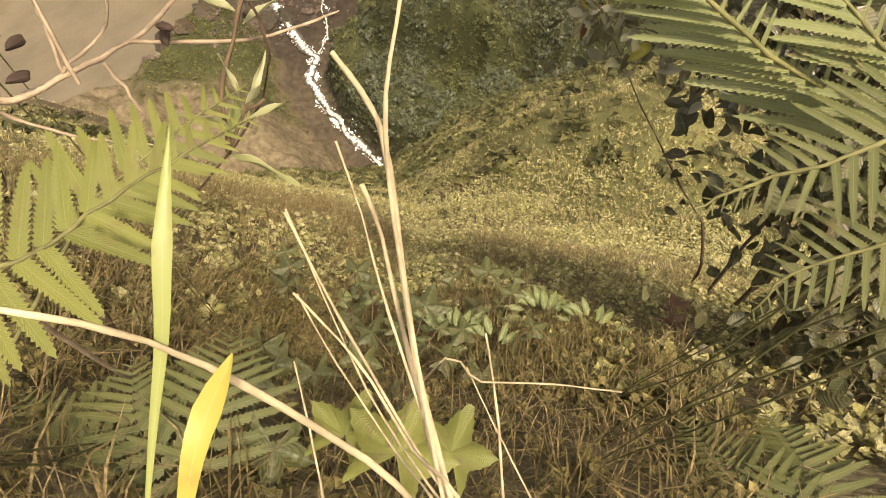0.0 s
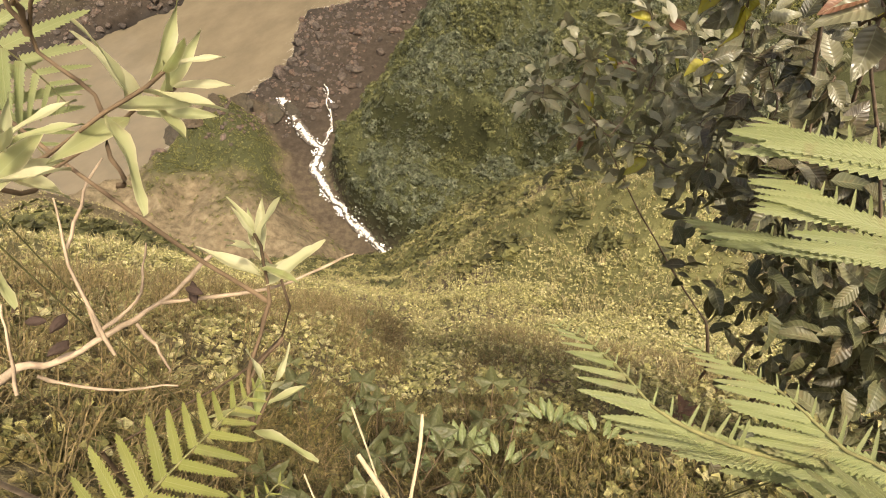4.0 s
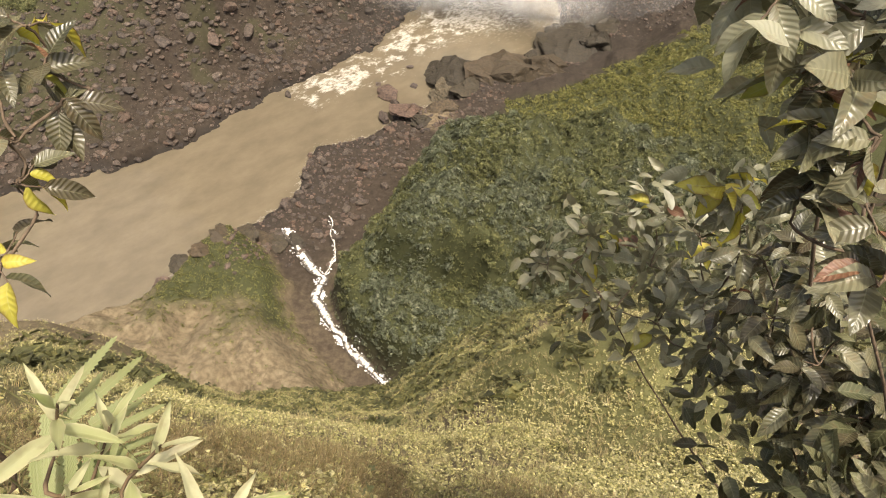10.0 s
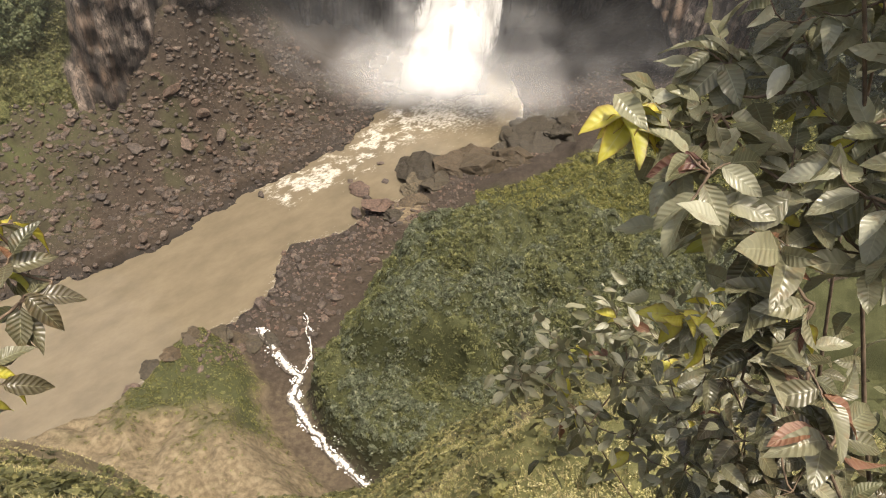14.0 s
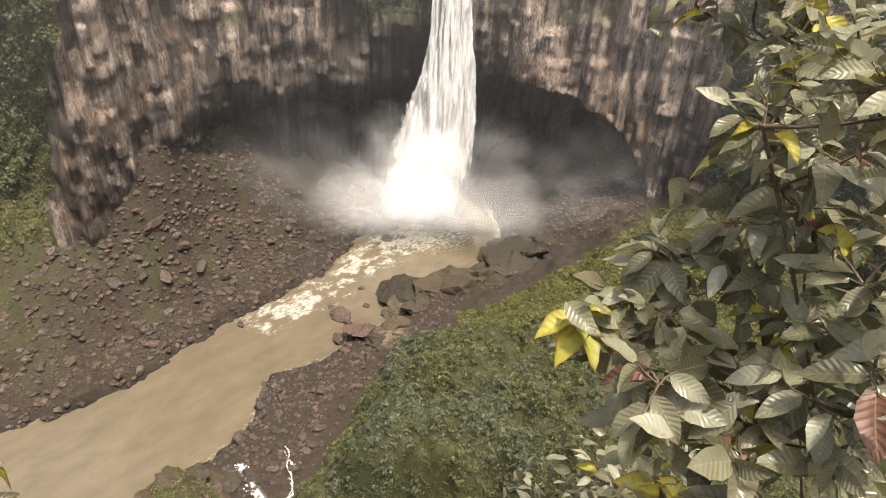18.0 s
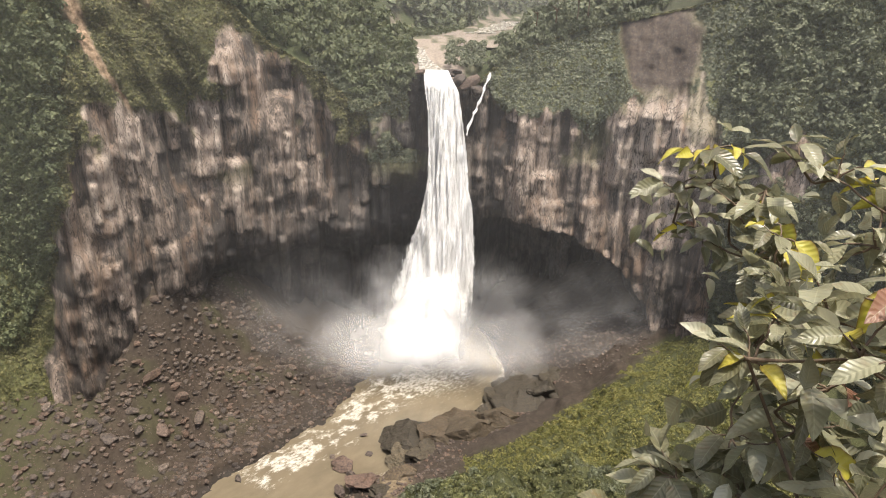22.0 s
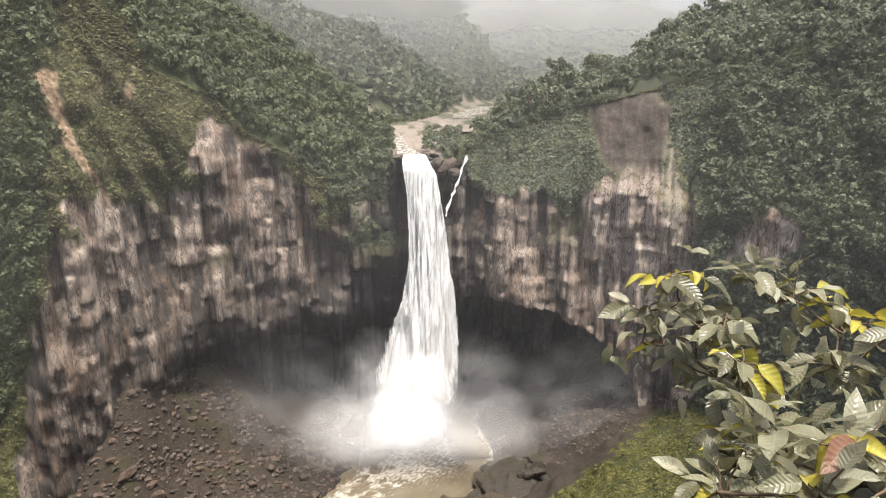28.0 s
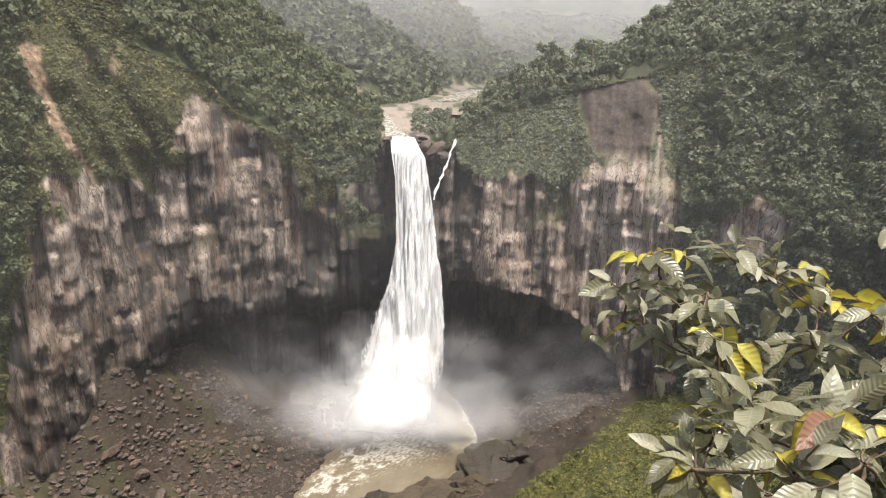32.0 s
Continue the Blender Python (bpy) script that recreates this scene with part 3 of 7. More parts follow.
def make_stone(name, dark, light, dark_wet=0.5):
    m, t, b = material(name, 0.75, 0.3)
    info = t.nodes.new("ShaderNodeObjectInfo")
    n1, n2 = grain(t, 1.5, 6), grain(t, 0.35, 3)
    col = ramp(t, n1, [(0.3, dark), (0.55, tuple((a + c) / 2 for a, c in zip(dark, light))), (0.75, light)])
    geo = t.nodes.new("ShaderNodeNewGeometry")
    vary = calc(t, "FRACT", calc(t, "ADD", info.outputs["Random"], geo.outputs["Random Per Island"]))
    col = blend(t, 0.75, col, ramp(t, vary, [(0.0, (0.35, 0.33, 0.32)), (0.5, (0.8, 0.75, 0.7)), (0.8, (1.0, 0.72, 0.55)), (1.0, (1.5, 1.45, 1.4))]), "MULTIPLY")
    t.links.new(blend(t, calc(t, "MULTIPLY", n2, dark_wet), col, (0.03, 0.027, 0.024)), b.inputs["Base Color"])
    relief(t, b, n1, 0.8, 0.25)
    return m


M_STONE = make_stone("grey_brown_stone", (0.032, 0.026, 0.021), (0.17, 0.136, 0.108), 0.4)
M_WETSTONE = make_stone("wet_dark_stone", (0.045, 0.035, 0.03), (0.19, 0.145, 0.115), 0.5)
STONES = [stone_mesh("boulder", s, M_STONE, 0.62 + 0.1 * (s % 3)) for s in range(6)]
WETSTONES = [stone_mesh("river_rock", s + 20, M_WETSTONE, 0.55, 3) for s in range(4)]
M_OUTCROP = make_stone("outcrop_rock", (0.034, 0.029, 0.018), (0.12, 0.097, 0.058), 0.55)


def outcrop_mesh(seed):
    me = stone_mesh("rock_outcrop", seed, M_OUTCROP, 0.6, 5)
    co = np.array([tuple(v.co) for v in me.vertices])
    k = 1 + 0.35 * (ridged(co[:, 0] * 1.6 + seed, co[:, 1] * 1.6, co[:, 2] * 2.2, 4, seed) - 0.6) + 0.10 * (fbm(co[:, 0] * 7, co[:, 1] * 7, co[:, 2] * 9, 3, seed + 3) - 0.5)
    me.vertices.foreach_set("co", (co * k[:, None]).astype(np.float32).ravel())
    me.update()
    return me


OUTCROPS = [outcrop_mesh(s) for s in (61, 62, 63)]
rng = np.random.default_rng(5)


def ground_at(x, y):
    return float(floor_height(np.array([x], float), np.array([y], float))[0][0])


def boulder(x, y, size, meshes, name, label, group, sink=0.25, z=None):
    ob = new(name, meshes[int(rng.integers(len(meshes)))])
    s = size * np.array([rng.uniform(0.8, 1.3), rng.uniform(0.8, 1.2), rng.uniform(0.8, 1.15)])
    h = ground_at(x, y) if z is None else z
    ob.matrix_basis = Matrix.LocRotScale((x, y, max(h, -0.6) + s[2] * (0.5 - sink)), Euler((rng.uniform(-0.3, 0.3), rng.uniform(-0.3, 0.3), rng.uniform(0, 6.28))), s)
    return tagged(ob, label, "rock", group)


# rocks standing in the rapids and round the pool
for x, y, s in ((-38.5, 194, 3.4), (-35, 190, 2.2), (-31.5, 183.5, 4.0), (-37, 181, 2.6), (-27, 189, 1.6), (-43, 200, 1.3), (-30, 202, 1.4), (-26, 207, 1.2), (-24, 214, 1.7), (-34, 213, 1.3),
                (-57.5, 133, 1.8), (-82, 98, 2.6), (-79, 106, 2.2), (-95, 84.5, 0.9), (-93.5, 86, 0.8), (-83, 97, 0.7)):
    boulder(x, y, s, WETSTONES, "river_rock", "dark wet rock standing in the brown river", "rocks in the river", -0.12)
for x, y, s in ((-14, 207, 8.5), (-5, 211, 8.0), (4, 217, 7.0), (14, 225, 6.0), (-16, 199, 5), (20, 238, 6), (27, 244, 7), (36, 248, 6), (12, 219, 4.5), (-56, 119, 2.6), (-60, 117, 3.0), (-63, 114.5, 2.6), (-67, 110, 2.4), (-71, 105, 2.2), (-51, 120.5, 2.4), (-75, 100, 2.2), (-9, 202, 4), (6, 209, 7.5), (17, 217, 7.5), (28, 226, 7.5), (36, 236, 6.5), (-24, 181, 3), (-19, 189, 3.5)):
    boulder(x, y, s * 1.4, OUTCROPS, "rock_outcrop", "massive dark brown rock outcrop beside the water", "rocks by the pool", 0.6)
# single boulders on the far scree
for x, y, s in ((-116, 186, 2.4), (-96.5, 182, 2.0), (-97.6, 168.5, 2.3), (-102, 196, 2.6), (-112, 196, 1.8), (-73, 186, 1.8), (-120, 188, 2.0), (-108, 205, 2.8), (-99, 207, 2.6), (-92, 205, 2.2), (-84, 196, 1.5), (-105, 176, 1.6)):
    boulder(x, y, s, STONES, "boulder", "large angular brown boulder lying on the scree", "boulders on the scree")
for _ in range(170):
    x, y = rng.uniform(-150, -45), rng.uniform(130, 262)
    left = -line_distance(np.array([x]), np.array([y]), LEFT_BANK[::-1])[0]
    if 2 < left < 75 and math.hypot(x, y) < 262:
        boulder(x, y, rng.uniform(0.5, 1.0) ** 2 * 1.9 + 0.25, STONES, "boulder", "angular brown boulder lying on the scree", "boulders on the scree")
for _ in range(290):
    x, y = rng.uniform(-60, -14), rng.uniform(112, 196)
    near = -line_distance(np.array([x]), np.array([y]), NEAR_BANK)[0]
    md = -line_distance(np.array([x]), np.array([y]), MOUND_EDGE)[0]
    if near > -1.5 and md < -1:
        boulder(x, y, 0.35 + 1.3 * rng.random() ** 2, STONES, "bar_stone", "dark reddish stone on the gravel bar", "stones on the gravel bar")


def scatter(name, templates, P, size, turn, mat, label, category, tilt=None, kind="stuff"):
    """Many small copies of template meshes, joined into one object."""
    V, F, base = [], [], 0
    pick = rng.integers(0, len(templates), len(P))
    for k, (tv, tf) in enumerate(templates):
        sel = np.where(pick == k)[0]
        if not len(sel):
            continue
        c, s = np.cos(turn[sel]), np.sin(turn[sel])
        v = tv[None] * np.asarray(size)[sel][:, None, None]
        w = np.stack([v[..., 0] * c[:, None] - v[..., 1] * s[:, None], v[..., 0] * s[:, None] + v[..., 1] * c[:, None], v[..., 2]], -1)
        if tilt is not None:                     # lean the local z towards the given direction
            n = tilt[sel] / np.linalg.norm(tilt[sel], axis=1)[:, None]
            ex = np.cross(n, np.array([0.13, 0.99, 0.05]))
            ex /= np.linalg.norm(ex, axis=1)[:, None]
            ey = np.cross(n, ex)
            w = w[..., :1] * ex[:, None] + w[..., 1:2] * ey[:, None] + w[..., 2:] * n[:, None]
        w = w + P[sel][:, None]
        V.append(w.reshape(-1, 3))
        F.append((tf[None] + (np.arange(len(sel)) * len(tv))[:, None, None] + base).reshape(-1, tf.shape[1]))
        base += len(sel) * len(tv)
    ob = new(name, mesh_from(name, np.concatenate(V), np.concatenate(F), mat, soft=False))
    return tagged(ob, label, category, kind=kind)


def template_of(me):
    v = np.array([tuple(x.co) for x in me.vertices])
    f = np.array([tuple(p.vertices) for p in me.polygons])
    return v, f


pebbles = [template_of(stone_mesh("pebble", s + 40, M_STONE, 0.7, 1)) for s in range(4)]
x, y = rng.uniform(-160, -35, 26000), rng.uniform(110, 265, 26000)
h, left, near, md, _ = floor_height(x, y)
ok = (left > 0.5) & (rng.random(26000) < 0.35 + 0.9 * fbm(x / 12, y / 12, 0, 3, 150) ** 2) & (np.hypot(x, y) < 285)
scatter("scree_stones", pebbles, np.stack([x, y, h], -1)[ok], 0.26 + 1.4 * rng.random(ok.sum()) ** 5, rng.uniform(0, 6.28, ok.sum()), M_STONE, "countless broken stones covering the scree slope", "stones")
x, y = rng.uniform(-66, 80, 16000), rng.uniform(98, 275, 16000)
h, left, near, md, _ = floor_height(x, y)
ok = (near > -0.5) & (md < 0) & ((near < 22) | (y > 236))
scatter("bar_gravel", pebbles, np.stack([x, y, h], -1)[ok], 0.22 + 0.8 * rng.random(ok.sum()) ** 2.5, rng.uniform(0, 6.28, ok.sum()), M_WETSTONE, "dark gravel and stones on the river bar", "gravel")


# ---- leaves and crowns ----
def make_leaf(name, colours, gloss=0.5, through_light=0.35, patch=0.25, single=0.4, broad=1.4, mottle=2.2, spots=1.0):
    """Leaves: colour varies from island to island and from object to object; some light comes through."""
    m, t, b = material(name, gloss, 0.4)
    geo = t.nodes.new("ShaderNodeNewGeometry")
    info = t.nodes.new("ShaderNodeObjectInfo")
    fac = calc(t, "FRACT", calc(t, "ADD", geo.outputs["Random Per Island"], info.outputs["Random"]))
    fac = calc(t, "ADD", calc(t, "MULTIPLY", fac, single), calc(t, "MULTIPLY", calc(t, "SUBTRACT", grain(t, patch, 5, None, 0.65), 0.28), broad), True)
    colours = sorted(colours, key=sum)
    col = ramp(t, fac, [(i / max(1, len(colours) - 1), c) for i, c in enumerate(colours)])
    big = grain(t, 0.035, 3)
    col = blend(t, calc(t, "MULTIPLY", big, 0.5), col, tuple(0.6 * c for c in colours[0]))
    spot = grain(t, mottle, 6, None, 0.75)
    col = blend(t, 1.0, col, ramp(t, spot, [(0.36, (1 - 0.65 * spots, 1 - 0.64 * spots, 1 - 0.62 * spots)), (0.5, (1.0, 1.0, 1.0)), (0.64, (1 + 0.75 * spots, 1 + 0.7 * spots, 1 + 0.6 * spots))]), "MULTIPLY")
    relief(t, b, spot, 0.7, 0.6 / mottle)
    t.links.new(col, b.inputs["Base Color"])
    tr = node(t, "ShaderNodeBsdfTranslucent", Color=col)
    mx = t.nodes.new("ShaderNodeMixShader")
    mx.inputs[0].default_value = through_light
    t.links.new(b.outputs[0], mx.inputs[1])
    t.links.new(tr.outputs[0], mx.inputs[2])
    t.links.new(mx.outputs[0], t.nodes["Material Output"].inputs["Surface"])
    return m


# eastern leaves lighter and greyer than the western, in place of haze
M_CROWN = make_leaf("forest_leaves", [(0.09, 0.10, 0.06), (0.17, 0.183, 0.10), (0.26, 0.27, 0.165), (0.13, 0.145, 0.08)], 0.55, 0.3, 0.20, 0.25, 1.5, 1.0, 0.45)
M_CROWNW = make_leaf("western_forest_leaves", [(0.065, 0.077, 0.036), (0.115, 0.13, 0.057), (0.18, 0.19, 0.088), (0.09, 0.108, 0.047), (0.23, 0.225, 0.11)], 0.55, 0.3, 0.20, 0.25, 1.5, 1.0, 0.45)
M_CLIFFGREEN = make_leaf("cliff_growth_leaves", [(0.05, 0.053, 0.02), (0.095, 0.095, 0.034), (0.15, 0.14, 0.05), (0.23, 0.20, 0.08)], 0.55, 0.2, 0.30, 0.45, 1.2, 1.0)
M_FARCROWN = make_leaf("far_forest_leaves", [(0.03, 0.04, 0.02), (0.10, 0.115, 0.058), (0.20, 0.21, 0.11)], 0.6, 0.15, 0.02, 0.4, 1.4, 0.8)
M_VINE = make_leaf("vine_leaves", [(0.042, 0.05, 0.028), (0.085, 0.098, 0.054), (0.14, 0.152, 0.088), (0.205, 0.215, 0.135), (0.29, 0.295, 0.20)], 0.5, 0.2, 0.40, 0.5, 1.2, 0.9, 0.7)
M_HERB = make_leaf("herb_leaves", [(0.075, 0.085, 0.025), (0.19, 0.185, 0.06), (0.33, 0.30, 0.13), (0.11, 0.115, 0.035), (0.25, 0.225, 0.09)], 0.5, 0.3, 0.6)
M_POOLSIDE = make_leaf("poolside_leaves", [(0.075, 0.08, 0.022), (0.15, 0.15, 0.042), (0.235, 0.22, 0.068), (0.32, 0.285, 0.10)], 0.55, 0.25, 0.25, 0.5, 1.2, 0.9, 0.6)
M_STRAW = make_leaf("straw_grass", [(0.34, 0.29, 0.14), (0.24, 0.22, 0.09), (0.48, 0.41, 0.24), (0.15, 0.135, 0.055), (0.42, 0.34, 0.17)], 0.6, 0.3, 0.6, 0.7, 0.9, 14.0)


def crown_template(seed, leaves, leaf, lumps=5, squash=0.75, jitter=0.45, corners=4, reach=0.6):
    """A tree crown: small leaf sprays lying on several rounded lumps, open below, uneven outline."""
    g = np.random.default_rng(seed)
    a = np.arange(lumps) * 2.4 + g.uniform(-0.4, 0.4, lumps)
    rad = reach * np.sqrt((np.arange(lumps) + 0.7) / lumps) * g.uniform(0.8, 1.2, lumps)
    centres = np.concatenate([[[0, 0, 0.35]], np.stack([rad * np.cos(a), rad * np.sin(a), 0.55 * (1 - (rad / reach) ** 2) + g.uniform(0.0, 0.25, lumps)], -1)])
    radii = np.concatenate([[0.5], g.uniform(0.28, 0.42, lumps)])
    V, F = [], []
    for i in range(leaves):
        k = i % len(centres)
        n = g.normal(size=3)
        n[2] = abs(n[2]) * 0.9 - 0.15
        n /= np.linalg.norm(n)
        c = centres[k] + n * radii[k] * g.uniform(0.85, 1.08)
        m = n + g.normal(size=3) * jitter
        m /= np.linalg.norm(m)
        p = np.cross(m, g.normal(size=3))
        p /= np.linalg.norm(p)
        q = np.cross(m, p)
        h = leaf * g.uniform(0.6, 1.3)
        if corners == 4:
            V.append(np.array([c - p * h, c - q * h * 0.7, c + p * h - m * h * 0.3, c + q * h * 0.7]))
        else:
            V.append(np.array([c - p * h, c + p * h * 0.8 - q * h * 0.8, c + p * h * 0.8 + q * h * 0.8]))
        F.append(np.arange(corners) + corners * i)
    V = np.concatenate(V)
    V[:, 2] *= squash
    return V, np.array(F)


def spaced(P, size, gap):
    """Indices of points that keep their distance from one another, the first ones first."""
    kept, cells = [], {}
    for i, (p, s) in enumerate(zip(P, size)):
        key = tuple(int(v // 6) for v in p)
        near = [j for a in (-1, 0, 1) for b in (-1, 0, 1) for c in (-1, 0, 1) for j in cells.get((key[0] + a, key[1] + b, key[2] + c), ())]
        if all(np.sum((P[j] - p) ** 2) > (gap * 0.5 * (s + size[j])) ** 2 for j in near):
            kept.append(i)
            cells.setdefault(key, []).append(i)
    return np.array(kept, int)


CROWNS = [crown_template(s, 100, 0.19, 9, 1.1, 0.22, 3) for s in range(6)]
FAR_CROWNS = [crown_template(s + 10, 18, 0.42, 4, 0.75, 0.4, 3) for s in range(4)]
TUFTS = [crown_template(s + 20, 14, 0.36, 3, 0.55, 0.45, 3) for s in range(5)]

# woods above the rim
n = 16000
a, dd = rng.uniform(-38, 38, n), 2 + 288 * rng.random(n) ** 1.25
iz = np.array([np.interp(v, d, np.arange(len(d))) for v in dd]).round().astype(int)
ja = np.clip(((a + 60) / 0.25).round().astype(int), 0, UA.shape[1] - 1)
P = np.stack([UR[iz, ja] * np.sin(np.radians(UA[iz, ja])), UR[iz, ja] * np.cos(np.radians(UA[iz, ja])), UZ[iz, ja]], -1)
P[:, :2] += rng.uniform(-1.2, 1.2, (n, 2))
ok = ~valley[iz, ja] & (UZ[iz, ja] > np.where((a > -12) & (a < -4.6), 108, 129.5)) & (dd < dc[iz, ja] + 25)
ok &= ~((np.abs(a - 15) < 3.2) & (dd < 14)) & ~((a > -28) & (a < -23.4) & (dd < 14 + 40 * vnoise(a * 1.5, 0, 0, 160)))
size = 2.2 + 4.0 * rng.random(n) ** 1.3
P, size, a = P[ok], size[ok], a[ok]
keep = spaced(P, size, 0.85)
P, size, a = P[keep], size[keep], a[keep]
P[:, 2] += size * rng.uniform(0.1, 1.2, len(size))
for sel, mt, lb in ((a < -4, M_CROWNW, "green cloud forest climbing the western hill above the falls"), (a >= -4, M_CROWN, "dense dark green cloud forest on the hill east of the falls")):
    scatter("forest", CROWNS, P[sel], size[sel], rng.uniform(0, 6.28, sel.sum()), mt, lb, "forest")

n = 2600                                         # low growth on the open spur of the western hill
a, dd = rng.uniform(-28.4, -23, n), rng.uniform(0, 55, n)
iz = np.abs(d[None] - dd[:, None]).argmin(1)
ja = ((a + 60) / 0.25).round().astype(int)
P = np.stack([UR[iz, ja] * np.sin(np.radians(a)), UR[iz, ja] * np.cos(np.radians(a)), UZ[iz, ja]], -1)
scatter("spur_grass", TUFTS, P, rng.uniform(0.7, 2.2, n), rng.uniform(0, 6.28, n), M_CLIFFGREEN, "yellow-green growth on the open spur of the hill", "undergrowth")

# more trees where the woods come down to the lip
for a0, a1, n in ((-13, -4.5, 1500), (2.2, 14, 800)):
    a = rng.uniform(a0, a1, n)
    ja = np.clip(((a + 60) / 0.25).round().astype(int), 0, UA.shape[1] - 1)
    dd = (dc[0, ja] + 12) * rng.random(n) ** 1.3
    iz = np.abs(d[None] - dd[:, None]).argmin(1)
    P = np.stack([UR[iz, ja] * np.sin(np.radians(UA[iz, ja])), UR[iz, ja] * np.cos(np.radians(UA[iz, ja])), UZ[iz, ja] + 0.4], -1)
    P[:, :2] += rng.uniform(-1, 1, (n, 2))
    scatter("forest", CROWNS, P, rng.uniform(1.2, 3.2, n), rng.uniform(0, 6.28, n), M_CROWN, "dark green trees crowding the rim beside the falls", "forest")
n = 1500
a, r = rng.uniform(-14, -0.3, n), rng.uniform(425, 580, n)
P = np.stack([r * np.sin(np.radians(a)), r * np.cos(np.radians(a)), np.full(n, 130.5)], -1)
ok = np.abs(P[:, 0] - np.interp(P[:, 1], (352, 470, 540, 640), (-27, 8, 22, 40))) > 16
scatter("valley_woods", FAR_CROWNS, P[ok], rng.uniform(1.2, 3.2, ok.sum()), rng.uniform(0, 6.28, ok.sum()), M_CROWNW, "green trees on the floor of the upper valley", "forest")

# woods on the steep flanks left and right of the rock
pick = rng.integers(0, AZ.size, 190000)
pz, pa, pv = Z.ravel()[pick], AZ.ravel()[pick], veg.ravel()[pick]
flank = (pv > 0.55) & (pz > 3) & (np.abs(pa) < 44)
edge = 7 * (fbm(pz / 16, pa / 3, 0, 3, 151) - 0.5)
wood_edge = table([(-60, -60), (-28, -60), (-25, -37), (-20.7, -33.6), (-13.3, -31.4), (-3.2, -29.6), (0, -29.2), (60, -29.2)], EL.ravel()[pick])
thick = flank & ((pa + edge * 0.4 > 21.2) | (pa + edge * 0.4 < wood_edge))
W = wall_P.reshape(-1, 3)[pick]
out = np.stack([-np.sin(np.radians(pa)) * 0.8, -np.cos(np.radians(pa)) * 0.8, np.full(pa.shape, 0.6)], -1)
sel = np.where(thick)[0][:30000]
size = 1.3 + 2.9 * rng.random(len(sel)) ** 1.6
keep = spaced(W[sel], size, 0.8)
sel, size = sel[keep], size[keep]
for side_, mt in ((-1, M_CROWNW), (1, M_CROWN)):
    k = np.where(np.sign(pa[sel]) == side_)[0]
    scatter("forest", CROWNS, W[sel[k]] + out[sel[k]] * rng.uniform(0, 1.6, len(k))[:, None], size[k], rng.uniform(0, 6.28, len(k)), mt, "green trees and bushes clinging to the steep flank", "forest", out[sel[k]])
sel = np.where(flank & ~thick & (pa < -8))[0][:30000]
scatter("flank_grass", TUFTS, W[sel], 0.45 + 1.1 * rng.random(len(sel)) ** 2, rng.uniform(0, 6.28, len(sel)), M_CLIFFGREEN, "yellow-green grass and herbs on the steep western face", "grass", out[sel])
sel = np.where(flank & ~thick & (pa >= -8))[0][:14000]
scatter("cliff_bushes", TUFTS, W[sel], 0.5 + 1.1 * rng.random(len(sel)) ** 2, rng.uniform(0, 6.28, len(sel)), M_VINE, "low green bushes growing over the cliff ledges", "bushes", out[sel])
n = 2600                                         # fringe along the rim
a = rng.uniform(-40, 40, n)
a = a[(a < -5) | (a > 1.2)]
rz_, rr_ = np.interp(a, az, top), np.interp(a, az, Rw[-1]) + rng.uniform(-0.8, 2.5, len(a))
scatter("rim_bushes", TUFTS, np.stack([rr_ * np.sin(np.radians(a)), rr_ * np.cos(np.radians(a)), rz_ - 0.2], -1), rng.uniform(0.6, 1.8, len(a)), rng.uniform(0, 6.28, len(a)), M_CLIFFGREEN, "yellow-green bushes fringing the rim of the cliff", "bushes")

# far woods
n = 18000
a, r = rng.uniform(-14, 24, n), rng.uniform(480, 1750, n)
ir = np.abs(FR[:, 0][None] - r[:, None]).argmin(1)
ja = np.clip(((a + 60) / 0.3).round().astype(int), 0, FA.shape[1] - 1)
P = np.stack([FR[ir, ja] * np.sin(np.radians(FA[ir, ja])), FR[ir, ja] * np.cos(np.radians(FA[ir, ja])), FZ[ir, ja]], -1)
P[:, :2] += rng.uniform(-6, 6, (n, 2))
ok = (FZ[ir, ja] > 131.5)
scatter("far_forest", FAR_CROWNS, P[ok], rng.uniform(3.5, 8.5, ok.sum()), rng.uniform(0, 6.28, ok.sum()), M_FARCROWN, "hazy green forest covering the distant mountains", "forest")

